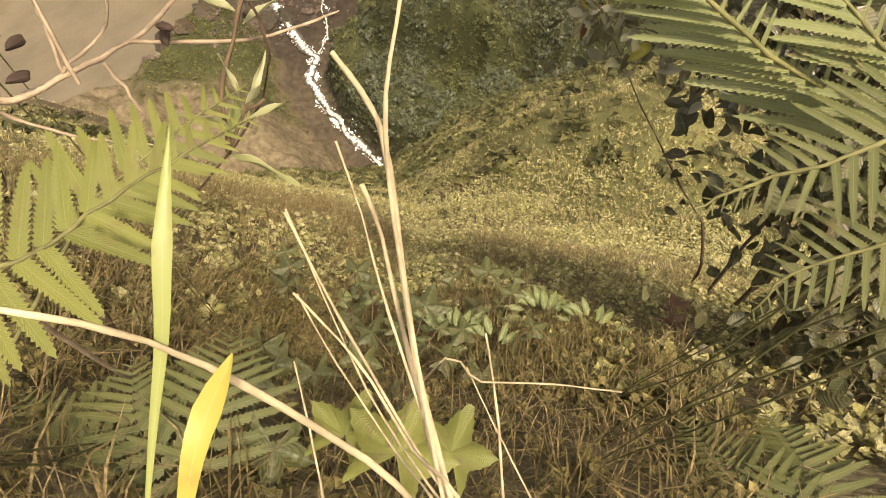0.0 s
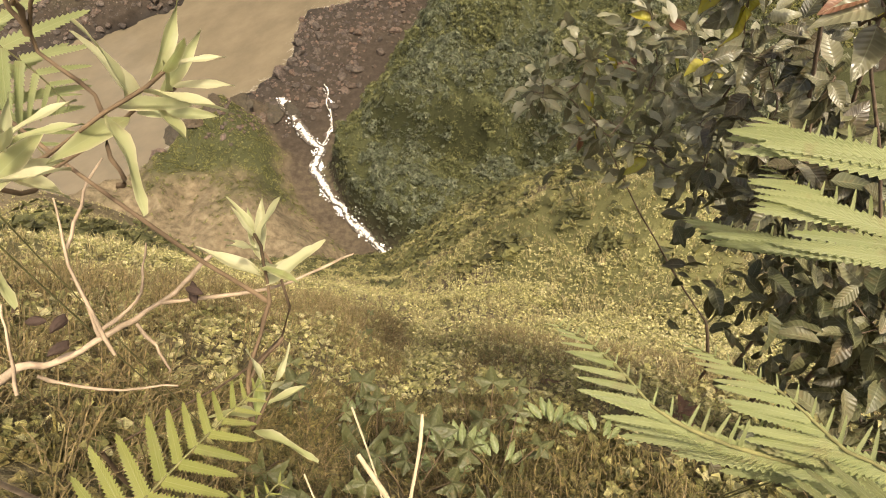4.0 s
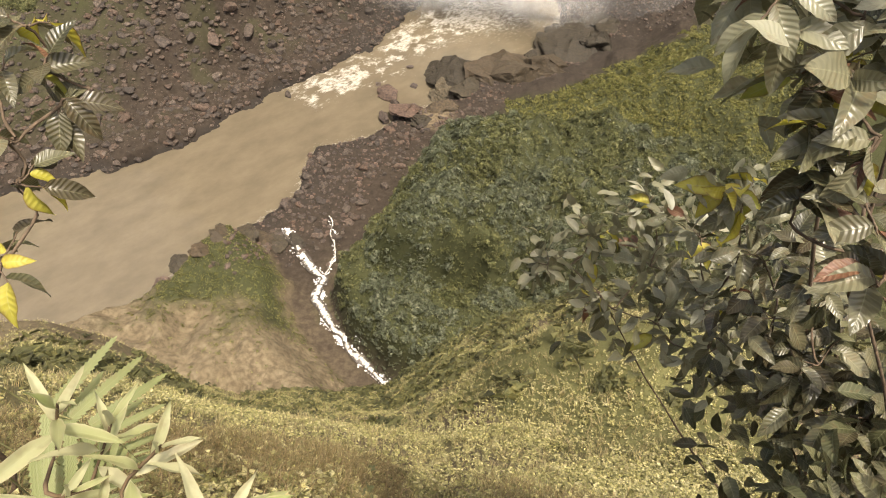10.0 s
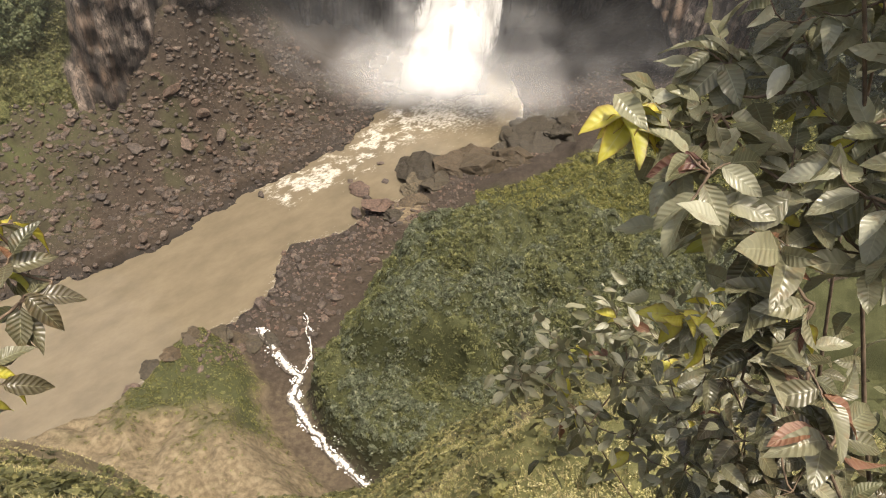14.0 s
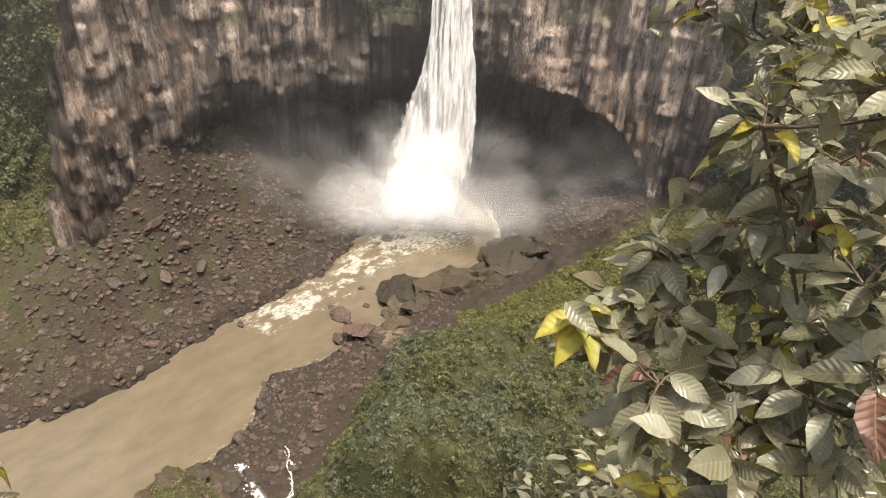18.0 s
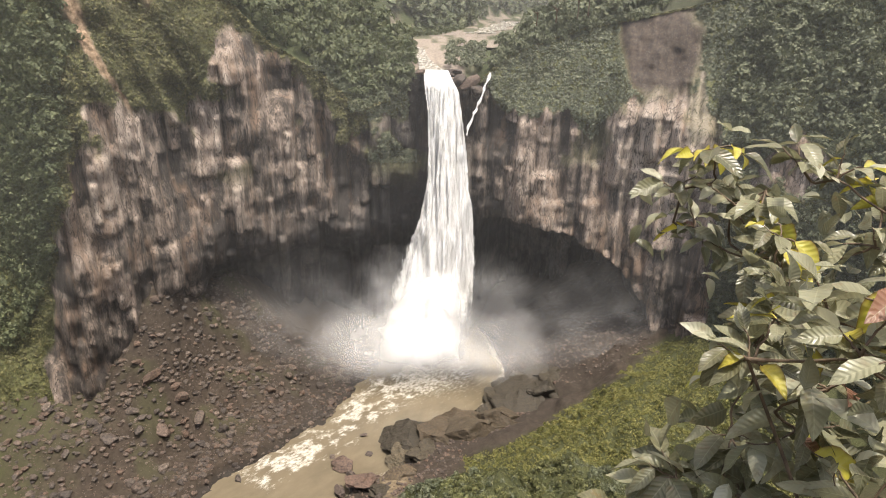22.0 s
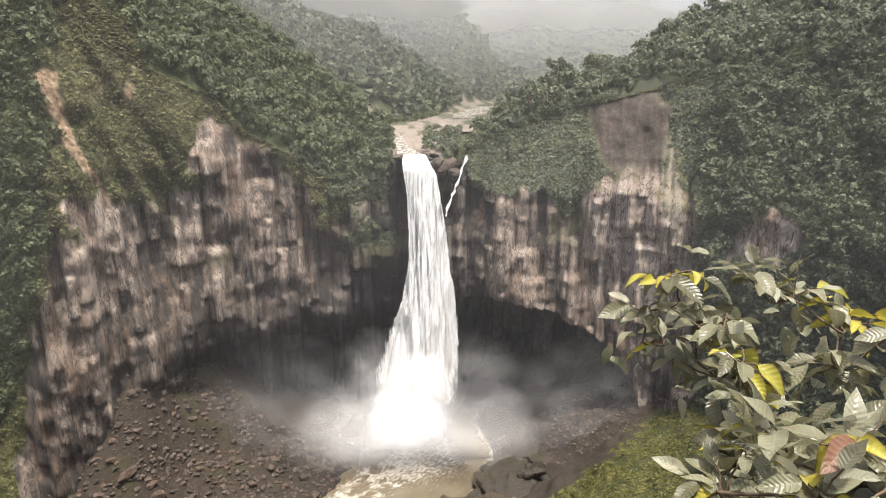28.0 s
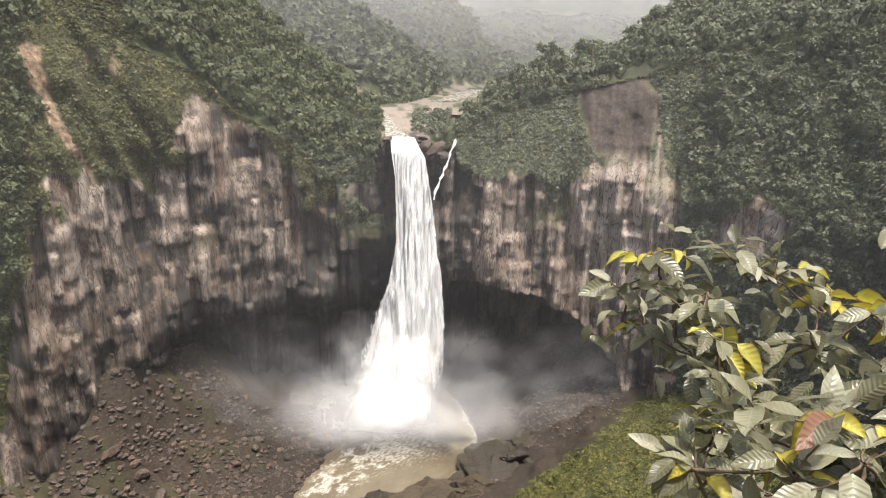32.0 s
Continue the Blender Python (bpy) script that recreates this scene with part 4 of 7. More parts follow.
# creeping growth on the mound, the knob and the slope by the pool
M_MAT = make_leaf("mat_leaves", [(0.055, 0.06, 0.023), (0.11, 0.115, 0.043), (0.18, 0.18, 0.07), (0.26, 0.25, 0.10)], 0.5, 0.2, 0.40, 0.5, 1.2, 0.9, 0.7)
for nm, n, x0, x1, y0, y1, lo, hi, mt, lb in (("creeping_growth", 52000, -37, 96, 77, 168, 0.32, 1.05, M_VINE, "dense creeping grey-green leaves covering the mound"),
                                               ("mat_growth", 52000, -37, 96, 77, 168, 0.28, 0.95, M_MAT, "yellow-green mat of low plants on the mound"),
                                               ("slope_growth", 22000, -10, 112, 155, 242, 0.35, 1.25, M_POOLSIDE, "low olive-green growth on the slope by the pool"),
                                               ("knob_growth", 9000, -80, -20, 62, 125, 0.25, 0.7, M_HERB, "dry yellow-green grass on the knob beside the stream")):
    x, y = rng.uniform(x0, x1, n), rng.uniform(y0, y1, n)
    h, left, near, md, nn = floor_height(x, y)
    e = 1.2
    up = np.stack([(h - floor_height(x + e, y)[0]) / e, (h - floor_height(x, y + e)[0]) / e, np.full(n, 0.8)], -1)
    zone = fbm(x / 26, y / 26, 0, 3, 143) + 0.12 * np.exp(-((x + 10) ** 2 + (y - 98) ** 2) / 250) + 0.25 * (rng.random(n) - 0.5)
    dense = rng.random(n) < 0.38 * np.hypot(np.hypot(up[:, 0], up[:, 1]), 1)
    if nm == "creeping_growth":
        ok = (md > 0.3) & (zone < 0.60) & dense
    elif nm == "mat_growth":
        ok = (md > 0.3) & (zone >= 0.60) & dense
    elif nm == "slope_growth":
        ok = (md <= 0.3) & (near > 13 + 6 * nn) & (y > 160) & (y < 186 + 0.7 * x - 26 * nn)
    else:
        ok = (md <= 0.3) & (h > 5) & (near > 0) & (np.clip((y + 26 * nn - 74) / 14, 0.06, 1) > rng.random(n))
    scatter(nm, TUFTS, np.stack([x, y, h], -1)[ok], lo + (hi - lo) * rng.random(ok.sum()) ** 2, rng.uniform(0, 6.28, ok.sum()), mt, lb, "undergrowth", up[ok])
n = 1500
x, y = rng.uniform(10, 110, n), rng.uniform(165, 236, n)
h, left, near, md, nn = floor_height(x, y)
ok = (near > 18) & (md < 0) & (y < 184 + 0.7 * x) & (fbm(x / 12, y / 12, 0, 3, 141) > 0.5)
scatter("slope_bushes", CROWNS, np.stack([x, y, h - 0.2], -1)[ok], rng.uniform(0.5, 1.7, ok.sum()), rng.uniform(0, 6.28, ok.sum()), M_POOLSIDE, "small dark bushes on the slope by the pool", "bushes")
# shrubs standing out of the mound
n = 6000
x, y = rng.uniform(-34, 90, n), rng.uniform(80, 165, n)
h, left, near, md, nn = floor_height(x, y)
lump = fbm(x / 11, y / 11, 0, 3, 140)
for sel, mt, lb in (((md > 2) & (lump > 0.5), M_VINE, "rounded grey-green bushes on the overgrown mound"), ((md > 2) & (lump < 0.42), M_MAT, "rounded yellow-green bushes on the overgrown mound")):
    scatter("mound_bushes", CROWNS, np.stack([x, y, h - 0.2], -1)[sel], rng.uniform(0.5, 1.7, sel.sum()), rng.uniform(0, 6.28, sel.sum()), mt, lb, "bushes")


# ---- the waterfall ----
def make_fall():
    m, t, b = material("falling_water", 0.45, 0.3)
    up = place(t, (1, 1, 0.12))
    s = grain(t, 1.0, 8, up, 0.75)
    t.links.new(ramp(t, s, [(0.34, (0.34, 0.325, 0.295)), (0.45, (0.52, 0.51, 0.48)), (0.58, (0.68, 0.675, 0.655))]), b.inputs["Base Color"])
    t.links.new(calc(t, "MULTIPLY", calc(t, "SUBTRACT", calc(t, "ADD", s, mask(t, "body")), 0.62), 6.0, True), b.inputs["Alpha"])
    up = t.nodes.new("ShaderNodeCombineXYZ")         # fixed normal keeps the fall bright, in place of light scattered by torn water
    for i_, v_ in enumerate((0.1, -0.6, 0.8)):
        up.inputs[i_].default_value = v_
    bump = node(t, "ShaderNodeBump", Height=s, Strength=0.9, Distance=1.2)
    t.links.new(up.outputs[0], bump.inputs["Normal"])
    t.links.new(bump.outputs[0], b.inputs["Normal"])
    return m


M_FALL = make_fall()
FALL_EDGES = [(127.6, -17.5, -9.0), (119, -16.0, -2.9), (107, -14.6, -0.8), (95.5, -14.2, 0.9), (83.4, -14.4, 2.4), (71, -16.2, 4.2), (63.6, -18.2, 5.2), (56, -21.7, 6.0), (45.8, -26.3, 6.6), (32.8, -30.2, 6.6), (10, -33, 7), (-1, -34, 7)]


def fall_sheet(depth, left_shift, right_shift, seed, z_top=126.5, z_low=-1.0):
    u, v = np.meshgrid(np.linspace(0, 1, 46), np.linspace(0, 1, 150), indexing="xy")
    z = z_top + (z_low - z_top) * v
    zz = np.array([e[0] for e in FALL_EDGES])[::-1]
    xl = np.interp(z, zz, np.array([e[1] for e in FALL_EDGES])[::-1]) + left_shift
    xr = np.interp(z, zz, np.array([e[2] for e in FALL_EDGES])[::-1]) + right_shift
    fallen = np.clip(126.5 - z, 0, 200)
    x = xl + (xr - xl) * u
    bulge = np.sin(np.pi * u)
    y = 287 - 1.15 * np.sqrt(fallen) - depth * bulge * (0.5 + fallen / 60) - 4.0 * (ridged(x / 3.2, z / 45, seed, 3, 91) - 0.5) - 2 * fbm(x / 1.2, z / 14, seed, 2, 92)
    y = y + 6 * smooth(6, 0, fallen)
    flare = smooth(75, 35, z)
    side = np.minimum(u / (0.10 + 0.16 * flare), (1 - u) / 0.12)
    body = np.clip(1.1 * np.clip(side, 0, 1) ** 0.8 - 0.18 + 0.6 * (fbm(x / 2.4, z / 14, seed, 4, 93) - 0.4), 0, 1.2)
    body = body * (0.0 + 1.0 * smooth(10, 46, z + 14 * (fbm(x / 6, z / 9, seed, 3, 98) - 0.5)))
    return np.stack([x, y, z], -1), body


waterfall = thing("waterfall", (-11, 285, 0), "tall white waterfall plunging in one column into the pool", "waterfall")
for nm, args in (("back_curtain", (0.6, -0.6, 0.8, 1)), ("main_curtain", (2.0, 0.3, -0.5, 2)), ("front_veil", (3.2, 2.5, -3.0, 3))):
    P, body = fall_sheet(*args)
    ob = sheet(nm, P - np.array([-11, 285, 0]), M_FALL, {"body": body}, flip=True)
    ob.parent = waterfall
for nm, top_z, x0, x1, w in (("left_skirt", 70, -15, -25, 7.0), ("low_skirt", 48, -18, -31, 8.0)):
    u, v = np.meshgrid(np.linspace(-1, 1, 30), np.linspace(0, 1, 80), indexing="xy")
    z = top_z * (1 - v)
    x = x0 + (x1 - x0) * v ** 1.2 + u * w * (0.3 + 0.8 * v)
    y = 279 - 10 * v ** 0.7 - 3 * (1 - u * u) - 4 * fbm(x / 2.5, z / 20, 5, 3, 94)
    body = np.clip(0.7 * (1 - np.abs(u)) ** 0.7 * np.clip(v * 3, 0, 1) * smooth(0, 24, z) + 0.45 * (fbm(x / 2.2, z / 9, 6, 3, 96) - 0.45), 0, 1)
    ob = sheet(nm, np.stack([x + 11, y - 285, z], -1), M_FALL, {"body": body}, flip=True)
    ob.parent = waterfall
# the thin side fall to the east of the lip
side = [(9.7, 127.5), (7.5, 121), (4.7, 114.5), (3.5, 111), (1.0, 103)]
u, v = np.meshgrid(np.linspace(-1, 1, 6), np.linspace(0, 4, 40), indexing="xy")
sx, sz = np.interp(v, range(5), [p[0] for p in side]), np.interp(v, range(5), [p[1] for p in side])
P = np.stack([sx + u * (0.15 + 0.6 * vnoise(v * 5, 0, 0, 3)) + 1.2 * (vnoise(v * 2.5, 3, 0, 4) - 0.5), 279 - v * 1.3 + 0 * u, sz], -1)
side_fall = tagged(sheet("side_cascade", P, M_FALL, {"body": 0.9 - 0.6 * np.abs(u)}, flip=True), "thin white cascade running down beside the main fall", "waterfall")

# the mountain stream: a white ribbon over stones, forked at its mouth
M_STREAM = make_water("stream_water", (0.07, 0.058, 0.045), 1.6, 0.15, 9.0)


def stream(line, width, name, label):
    pts = np.array(line, float)
    k = np.linspace(0, len(pts) - 1, 140)
    cx, cy = np.interp(k, range(len(pts)), pts[:, 0]), np.interp(k, range(len(pts)), pts[:, 1])
    cx, cy = cx + 1.6 * (vnoise(k * 2.2, 0, 0, 7) - 0.5), cy + 1.6 * (vnoise(k * 2.2, 4, 0, 8) - 0.5)
    dx, dy = np.gradient(cx), np.gradient(cy)
    ln = np.hypot(dx, dy)
    u = np.linspace(-1, 1, 12)[None]
    w = (width * (0.5 + vnoise(k * 3.5, 2, 0, 9)))[:, None]
    x, y = cx[:, None] - (dy / ln)[:, None] * u * w, cy[:, None] + (dx / ln)[:, None] * u * w
    z = floor_height(x, y)[0].min(1)[:, None] + 0.5 + 0.7 * vnoise(x * 1.4, y * 1.4, 0, 10)
    return tagged(sheet(name, np.stack([x, y, z], -1), M_STREAM, {"foam": np.clip(0.32 - 0.27 * np.abs(u) ** 1.5 + 0 * x, 0, 1)}), label, "stream", kind="structure")


stream(STREAM, 1.1, "water_stream", "white mountain stream tumbling over stones to the river")
stream([(-38, 108.5), (-37.5, 114), (-39, 121), (-44, 131)], 0.35, "water_branch", "thin white branch of the stream among stones")
M_FOAM, _t, _b = material("white_foam", 0.6, 0.3)
_t.links.new(ramp(_t, grain(_t, 3.0, 4), [(0.35, (0.66, 0.65, 0.63)), (0.55, (0.9, 0.9, 0.89))]), _b.inputs["Base Color"])
for line, n, wd, lab in ((STREAM, 2800, 1.0, "white foam tumbling down the mountain stream"), ([(-38, 108.5), (-37.5, 114), (-39, 121), (-44, 131)], 140, 0.3, "white foam in the side branch of the stream")):
    k = rng.uniform(0, len(line) - 1, n)
    k = k[vnoise(k * 5, 0, 0, 12) > 0.3]
    pts = np.array(line, float)
    cx, cy = np.interp(k, range(len(pts)), pts[:, 0]) + 1.8 * (vnoise(k * 2.6, 0, 0, 7) - 0.5), np.interp(k, range(len(pts)), pts[:, 1]) + 1.8 * (vnoise(k * 2.6, 4, 0, 8) - 0.5)
    cx, cy = cx + rng.normal(size=len(k)) * wd * (0.2 + 0.95 * vnoise(k * 4, 9, 0, 13)), cy + rng.normal(size=len(k)) * wd * 0.4
    h = floor_height(cx, cy)[0]
    scatter("stream_foam", pebbles, np.stack([cx, cy, h + 0.35], -1), rng.uniform(0.07, 0.3, len(k)), rng.uniform(0, 6.28, len(k)), M_FOAM, lab, "foam")
for ry0, ry1, path, wide, lab in ((288, 352, ((288, -12), (300, -15), (325, -20), (352, -27)), 8, "white water gathering above the lip"), (470, 640, ((470, 8), (540, 22), (640, 40)), 17, "pale river bend in the upper valley")):
    ux, ry = np.meshgrid(np.linspace(0, 1, 14), np.linspace(ry0, ry1, 50), indexing="xy")
    rx = table(path, ry) + (ux - 0.5) * wide * (1 + 0.3 * np.sin(ry / 9))
    rz = np.minimum(124.4 + (ry - 290) * 0.092, 130.3) + 0.12 * vnoise(rx / 2, ry / 2)
    tagged(sheet("water_upper", np.stack([rx, ry, rz], -1), M_RIVER, {"foam": 0.32 + 0 * ry}), lab, "river", kind="structure")
n = 90
a, r = rng.uniform(-1.6, 1.4, n), rng.uniform(300, 380, n)
P = np.stack([r * np.sin(np.radians(a)), r * np.cos(np.radians(a)), 126.5 + (r - 290) * 0.05], -1)
scatter("bank_bushes", CROWNS, P, rng.uniform(1.5, 3.2, n), rng.uniform(0, 6.28, n), M_VINE, "green bushes on the bank above the lip", "bushes")
for x, y, z, s in ((1.5, 288, 121.5, 4.2), (-2.5, 287, 123, 3.4), (4.5, 287, 119, 4.0)):
    boulder(x, y, s, STONES, "lip_rock", "pale worn rock shelf at the lip of the falls", "rocks at the lip", 0.4, z)
for x, y, z, s in ((-6.5, 291, 124.5, 2.6), (-4.5, 293, 125, 3.2), (-19, 291, 125, 2.4), (-2, 290, 124, 2.5), (-8, 297, 125.4, 1.6)):
    boulder(x, y, s, WETSTONES, "lip_rock", "dark wet rock at the lip of the falls", "rocks at the lip", 0.35, z)


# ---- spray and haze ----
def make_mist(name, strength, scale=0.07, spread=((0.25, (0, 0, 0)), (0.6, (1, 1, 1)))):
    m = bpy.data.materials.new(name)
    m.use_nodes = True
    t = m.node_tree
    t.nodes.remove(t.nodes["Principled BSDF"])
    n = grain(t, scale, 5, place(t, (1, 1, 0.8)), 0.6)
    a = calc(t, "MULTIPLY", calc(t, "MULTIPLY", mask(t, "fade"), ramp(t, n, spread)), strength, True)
    up = t.nodes.new("ShaderNodeCombineXYZ")         # fixed upward normal stands in for droplets scattering overhead light to all sides
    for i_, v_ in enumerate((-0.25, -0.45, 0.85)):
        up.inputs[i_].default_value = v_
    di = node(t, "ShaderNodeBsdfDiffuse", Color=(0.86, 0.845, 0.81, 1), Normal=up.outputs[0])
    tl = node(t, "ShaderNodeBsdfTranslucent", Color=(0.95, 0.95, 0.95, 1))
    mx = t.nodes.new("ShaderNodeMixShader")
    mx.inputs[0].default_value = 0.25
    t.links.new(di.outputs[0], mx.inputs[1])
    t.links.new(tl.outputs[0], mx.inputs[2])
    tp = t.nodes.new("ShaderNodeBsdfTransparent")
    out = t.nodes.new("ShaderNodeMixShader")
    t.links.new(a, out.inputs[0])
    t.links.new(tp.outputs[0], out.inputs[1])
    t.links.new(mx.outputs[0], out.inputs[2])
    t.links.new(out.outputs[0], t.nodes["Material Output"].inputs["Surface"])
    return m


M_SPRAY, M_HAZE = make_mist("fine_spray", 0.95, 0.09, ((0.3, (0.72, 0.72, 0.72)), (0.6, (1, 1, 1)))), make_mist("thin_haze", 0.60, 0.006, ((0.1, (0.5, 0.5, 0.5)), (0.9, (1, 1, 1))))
spray = thing("spray_cloud", (-11, 262, 0), "white spray rising where the fall meets the pool", "spray", kind="stuff")
PUFFS = [(-13, 259, 24, 24, 25, 0.88), (-15, 252, 22, 38, 28, 0.48), (-38, 250, 17, 27, 25, 0.34), (14, 252, 18, 28, 25, 0.32), (-62, 250, 26, 46, 38, 0.12), (46, 252, 26, 52, 40, 0.12), (-27, 257, 42, 18, 22, 0.25), (12, 258, 40, 20, 22, 0.16)]
for i, (x, y, z, rx_, rz_, st_) in enumerate(PUFFS):
    u, v = np.meshgrid(np.linspace(-1, 1, 56), np.linspace(-1, 1, 56), indexing="xy")
    zz = 0.6 + (z + rz_ - 0.6) * (v + 1) / 2
    billow = fbm(u * rx_ / 13 + 9 * i, zz / 13, i, 4, 97) - 0.5
    rad = np.sqrt(u * u + ((zz - z) / rz_) ** 2)
    fade = smooth(1.0, 0.12, rad + 0.55 * billow * smooth(0.15, 0.5, rad)) * smooth(1.0, 0.85, rad) * st_ * smooth(3, 20, zz)
    bow = -6 * np.sqrt(np.clip(1 - rad * rad, 0, 1)) + 3 * billow
    lean = 0.45 * (zz - 22) if st_ > 0.3 else 0          # thick spray sheets tilt back to face the camera's high view
    P = np.stack([x + 11 + u * rx_, y - 262 + bow + lean, zz], -1)
    ob = sheet("puff", P, M_SPRAY, {"fade": fade}, flip=True)
    ob.parent = spray
# curved pale sheets put in for haze; the nearest lifts the dark tones
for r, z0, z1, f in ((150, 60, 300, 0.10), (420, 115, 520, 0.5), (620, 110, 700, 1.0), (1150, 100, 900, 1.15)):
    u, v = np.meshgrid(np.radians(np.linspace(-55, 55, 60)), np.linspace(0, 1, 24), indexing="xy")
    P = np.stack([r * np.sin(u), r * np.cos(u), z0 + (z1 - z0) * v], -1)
    tagged(sheet("haze_sheet", P, M_HAZE, {"fade": f * smooth(0, 0.3, v)}, flip=True), "thin pale see-through sheet standing in for valley haze", "haze", kind="stuff")


# ---- single trees on the ridge ----
def tree(at, height, spread, label, seed):
    g_ = np.random.default_rng(seed)
    ob = thing("tree", at, label, "tree", "trees on the ridge")
    V, F, base = [], [], 0
    limbs = [([(0, 0, -1), (0.2, 0, height * 0.35), (0.1, 0.2, height * 0.7)], 0.28, 0.14)]
    tips = []
    for _ in range(8):
        a_ = g_.uniform(0, 6.28)
        tip = np.array([math.cos(a_) * spread * g_.uniform(0.4, 0.9), math.sin(a_) * spread * g_.uniform(0.4, 0.9), height * g_.uniform(0.75, 1.0)])
        tips.append(tip)
        limbs.append(([(0.1, 0.1, height * g_.uniform(0.4, 0.65)), tip * np.array([0.5, 0.5, 0.9]), tip], 0.12, 0.04))
    for pts, r0, r1 in limbs:
        v, f, _ = tube(pts, r0, r1, 6, 0.05, int(g_.integers(999)))
        V.append(v)
        F.append(f + base)
        base += len(v)
    link("trunk", mesh_from("trunk", np.concatenate(V), np.concatenate(F), M_BARK), ob)
    V, F, base = [], [], 0
    for tip in tips:
        v, f = CROWNS[int(g_.integers(len(CROWNS)))]
        V.append(v * g_.uniform(0.28, 0.42) * spread + tip)
        F.append(f + base)
        base += len(v)
    link("crown", mesh_from("crown", np.concatenate(V), np.concatenate(F), M_CROWN, soft=False), ob)
    return ob


# ---- grass and herbs on the near hillside ----
def blade_template(seed, blades, spread, curl=0.5, wide=0.035):
    g = np.random.default_rng(seed)
    V, F = [], []
    for i in range(blades):
        a, lean, hgt = g.uniform(0, 6.28), g.uniform(0.15, 0.8) * spread, g.uniform(0.55, 1.1)
        d = np.array([math.cos(a), math.sin(a), 0])
        sd = np.array([-d[1], d[0], 0]) * wide * g.uniform(0.6, 1.3)
        b0 = np.array([g.uniform(-0.15, 0.15), g.uniform(-0.15, 0.15), -0.05])
        p1, p2 = b0 + d * lean * 0.4 + np.array([0, 0, hgt * 0.6]), b0 + d * lean + np.array([0, 0, hgt * (1 - 0.35 * curl)])
        V += [b0 - sd, b0 + sd, p1 + sd * 0.8, p1 - sd * 0.8, p2 + sd * 0.15, p2 - sd * 0.15]
        F += [np.array([0, 1, 2, 3]) + 6 * i, np.array([3, 2, 4, 5]) + 6 * i]
    return np.array(V), np.array(F)


def herb_template(seed, leaves, long=0.5, wide=0.22):
    """A small plant of pointed leaves on short stalks."""
    g = np.random.default_rng(seed)
    V, F = [], []
    for i in range(leaves):
        a, up = g.uniform(0, 6.28), g.uniform(0.1, 0.9)
        d = np.array([math.cos(a) * (1 - 0.4 * up), math.sin(a) * (1 - 0.4 * up), 0.25 + 0.3 * up])
        s = np.array([-math.sin(a), math.cos(a), g.uniform(-0.3, 0.3)])
        o = np.array([0, 0, up * 0.6]) + d * 0.12
        L, w = long * g.uniform(0.7, 1.2), wide * g.uniform(0.7, 1.2)
        m = o + d * L * 0.5 + np.array([0, 0, -0.03])
        e = o + d * L + np.array([0, 0, -0.12])
        V += [o, m + s * w + np.array([0, 0, 0.05]), e, m - s * w + np.array([0, 0, 0.05])]
        F += [[4 * i, 4 * i + 2, 4 * i + 1], [4 * i, 4 * i + 3, 4 * i + 2]]
    return np.array(V), np.array(F)


M_SLOPEHERB = make_leaf("slope_herb_leaves", [(0.12, 0.12, 0.04), (0.235, 0.22, 0.075), (0.38, 0.35, 0.14), (0.54, 0.49, 0.23), (0.66, 0.595, 0.34)], 0.5, 0.35, 0.7, 0.75, 0.8, 14.0)
M_BANK = make_leaf("bank_herb_leaves", [(0.075, 0.07, 0.022), (0.13, 0.115, 0.035), (0.22, 0.18, 0.06), (0.32, 0.25, 0.10)], 0.55, 0.3, 2.5, 0.8, 0.8, 40.0)
M_DRYMAT = make_leaf("dry_mat_grass", [(0.12, 0.085, 0.035), (0.22, 0.16, 0.07), (0.36, 0.27, 0.14), (0.16, 0.13, 0.045)], 0.6, 0.25, 2.0, 0.8, 0.8, 40.0)
GRASS = [blade_template(s, 8, 0.9, 0.5, 0.028) for s in range(5)]
LONG_GRASS = [blade_template(s + 9, 10, 1.3, 1.0, 0.011) for s in range(4)]
HERBS = [herb_template(s, 6) for s in range(5)]


def on_hill(n, a0, a1, r0, r1):
    a, r = rng.uniform(a0, a1, n), np.sqrt(rng.uniform(r0 * r0, r1 * r1, n))
    x, y = r * np.sin(np.radians(a)), r * np.cos(np.radians(a))
    e = 0.15
    h = hill_height(x, y)
    nrm = np.stack([-(hill_height(x + e, y) - h) / e, -(hill_height(x, y + e) - h) / e, np.ones(n)], -1)
    nrm /= np.linalg.norm(nrm, axis=1)[:, None]
    return np.stack([x, y, h], -1), nrm * 0.6 + np.array([0, 0, 0.55])


def cover(name, n, zone, templates, lo, hi, mat, label, category, keep, thresh):
    P, up = on_hill(n, *zone)
    w = fbm(P[:, 0] / 4.5, P[:, 1] / 4.5, P[:, 2] / 9, 3, 101)
    ok = (w > thresh) if keep > 0 else (w < thresh)
    ok |= rng.random(n) < 0.25
    az_, r_ = np.degrees(np.arctan2(P[:, 0], P[:, 1])), np.hypot(P[:, 0], P[:, 1])
    ok &= ~((az_ < -42) & (r_ > 19) & (rng.random(n) < 0.75))
    size = rng.uniform(lo, hi, n)
    return scatter(name, templates, P[ok], size[ok], rng.uniform(0, 6.28, ok.sum()), mat, label, category, up[ok])


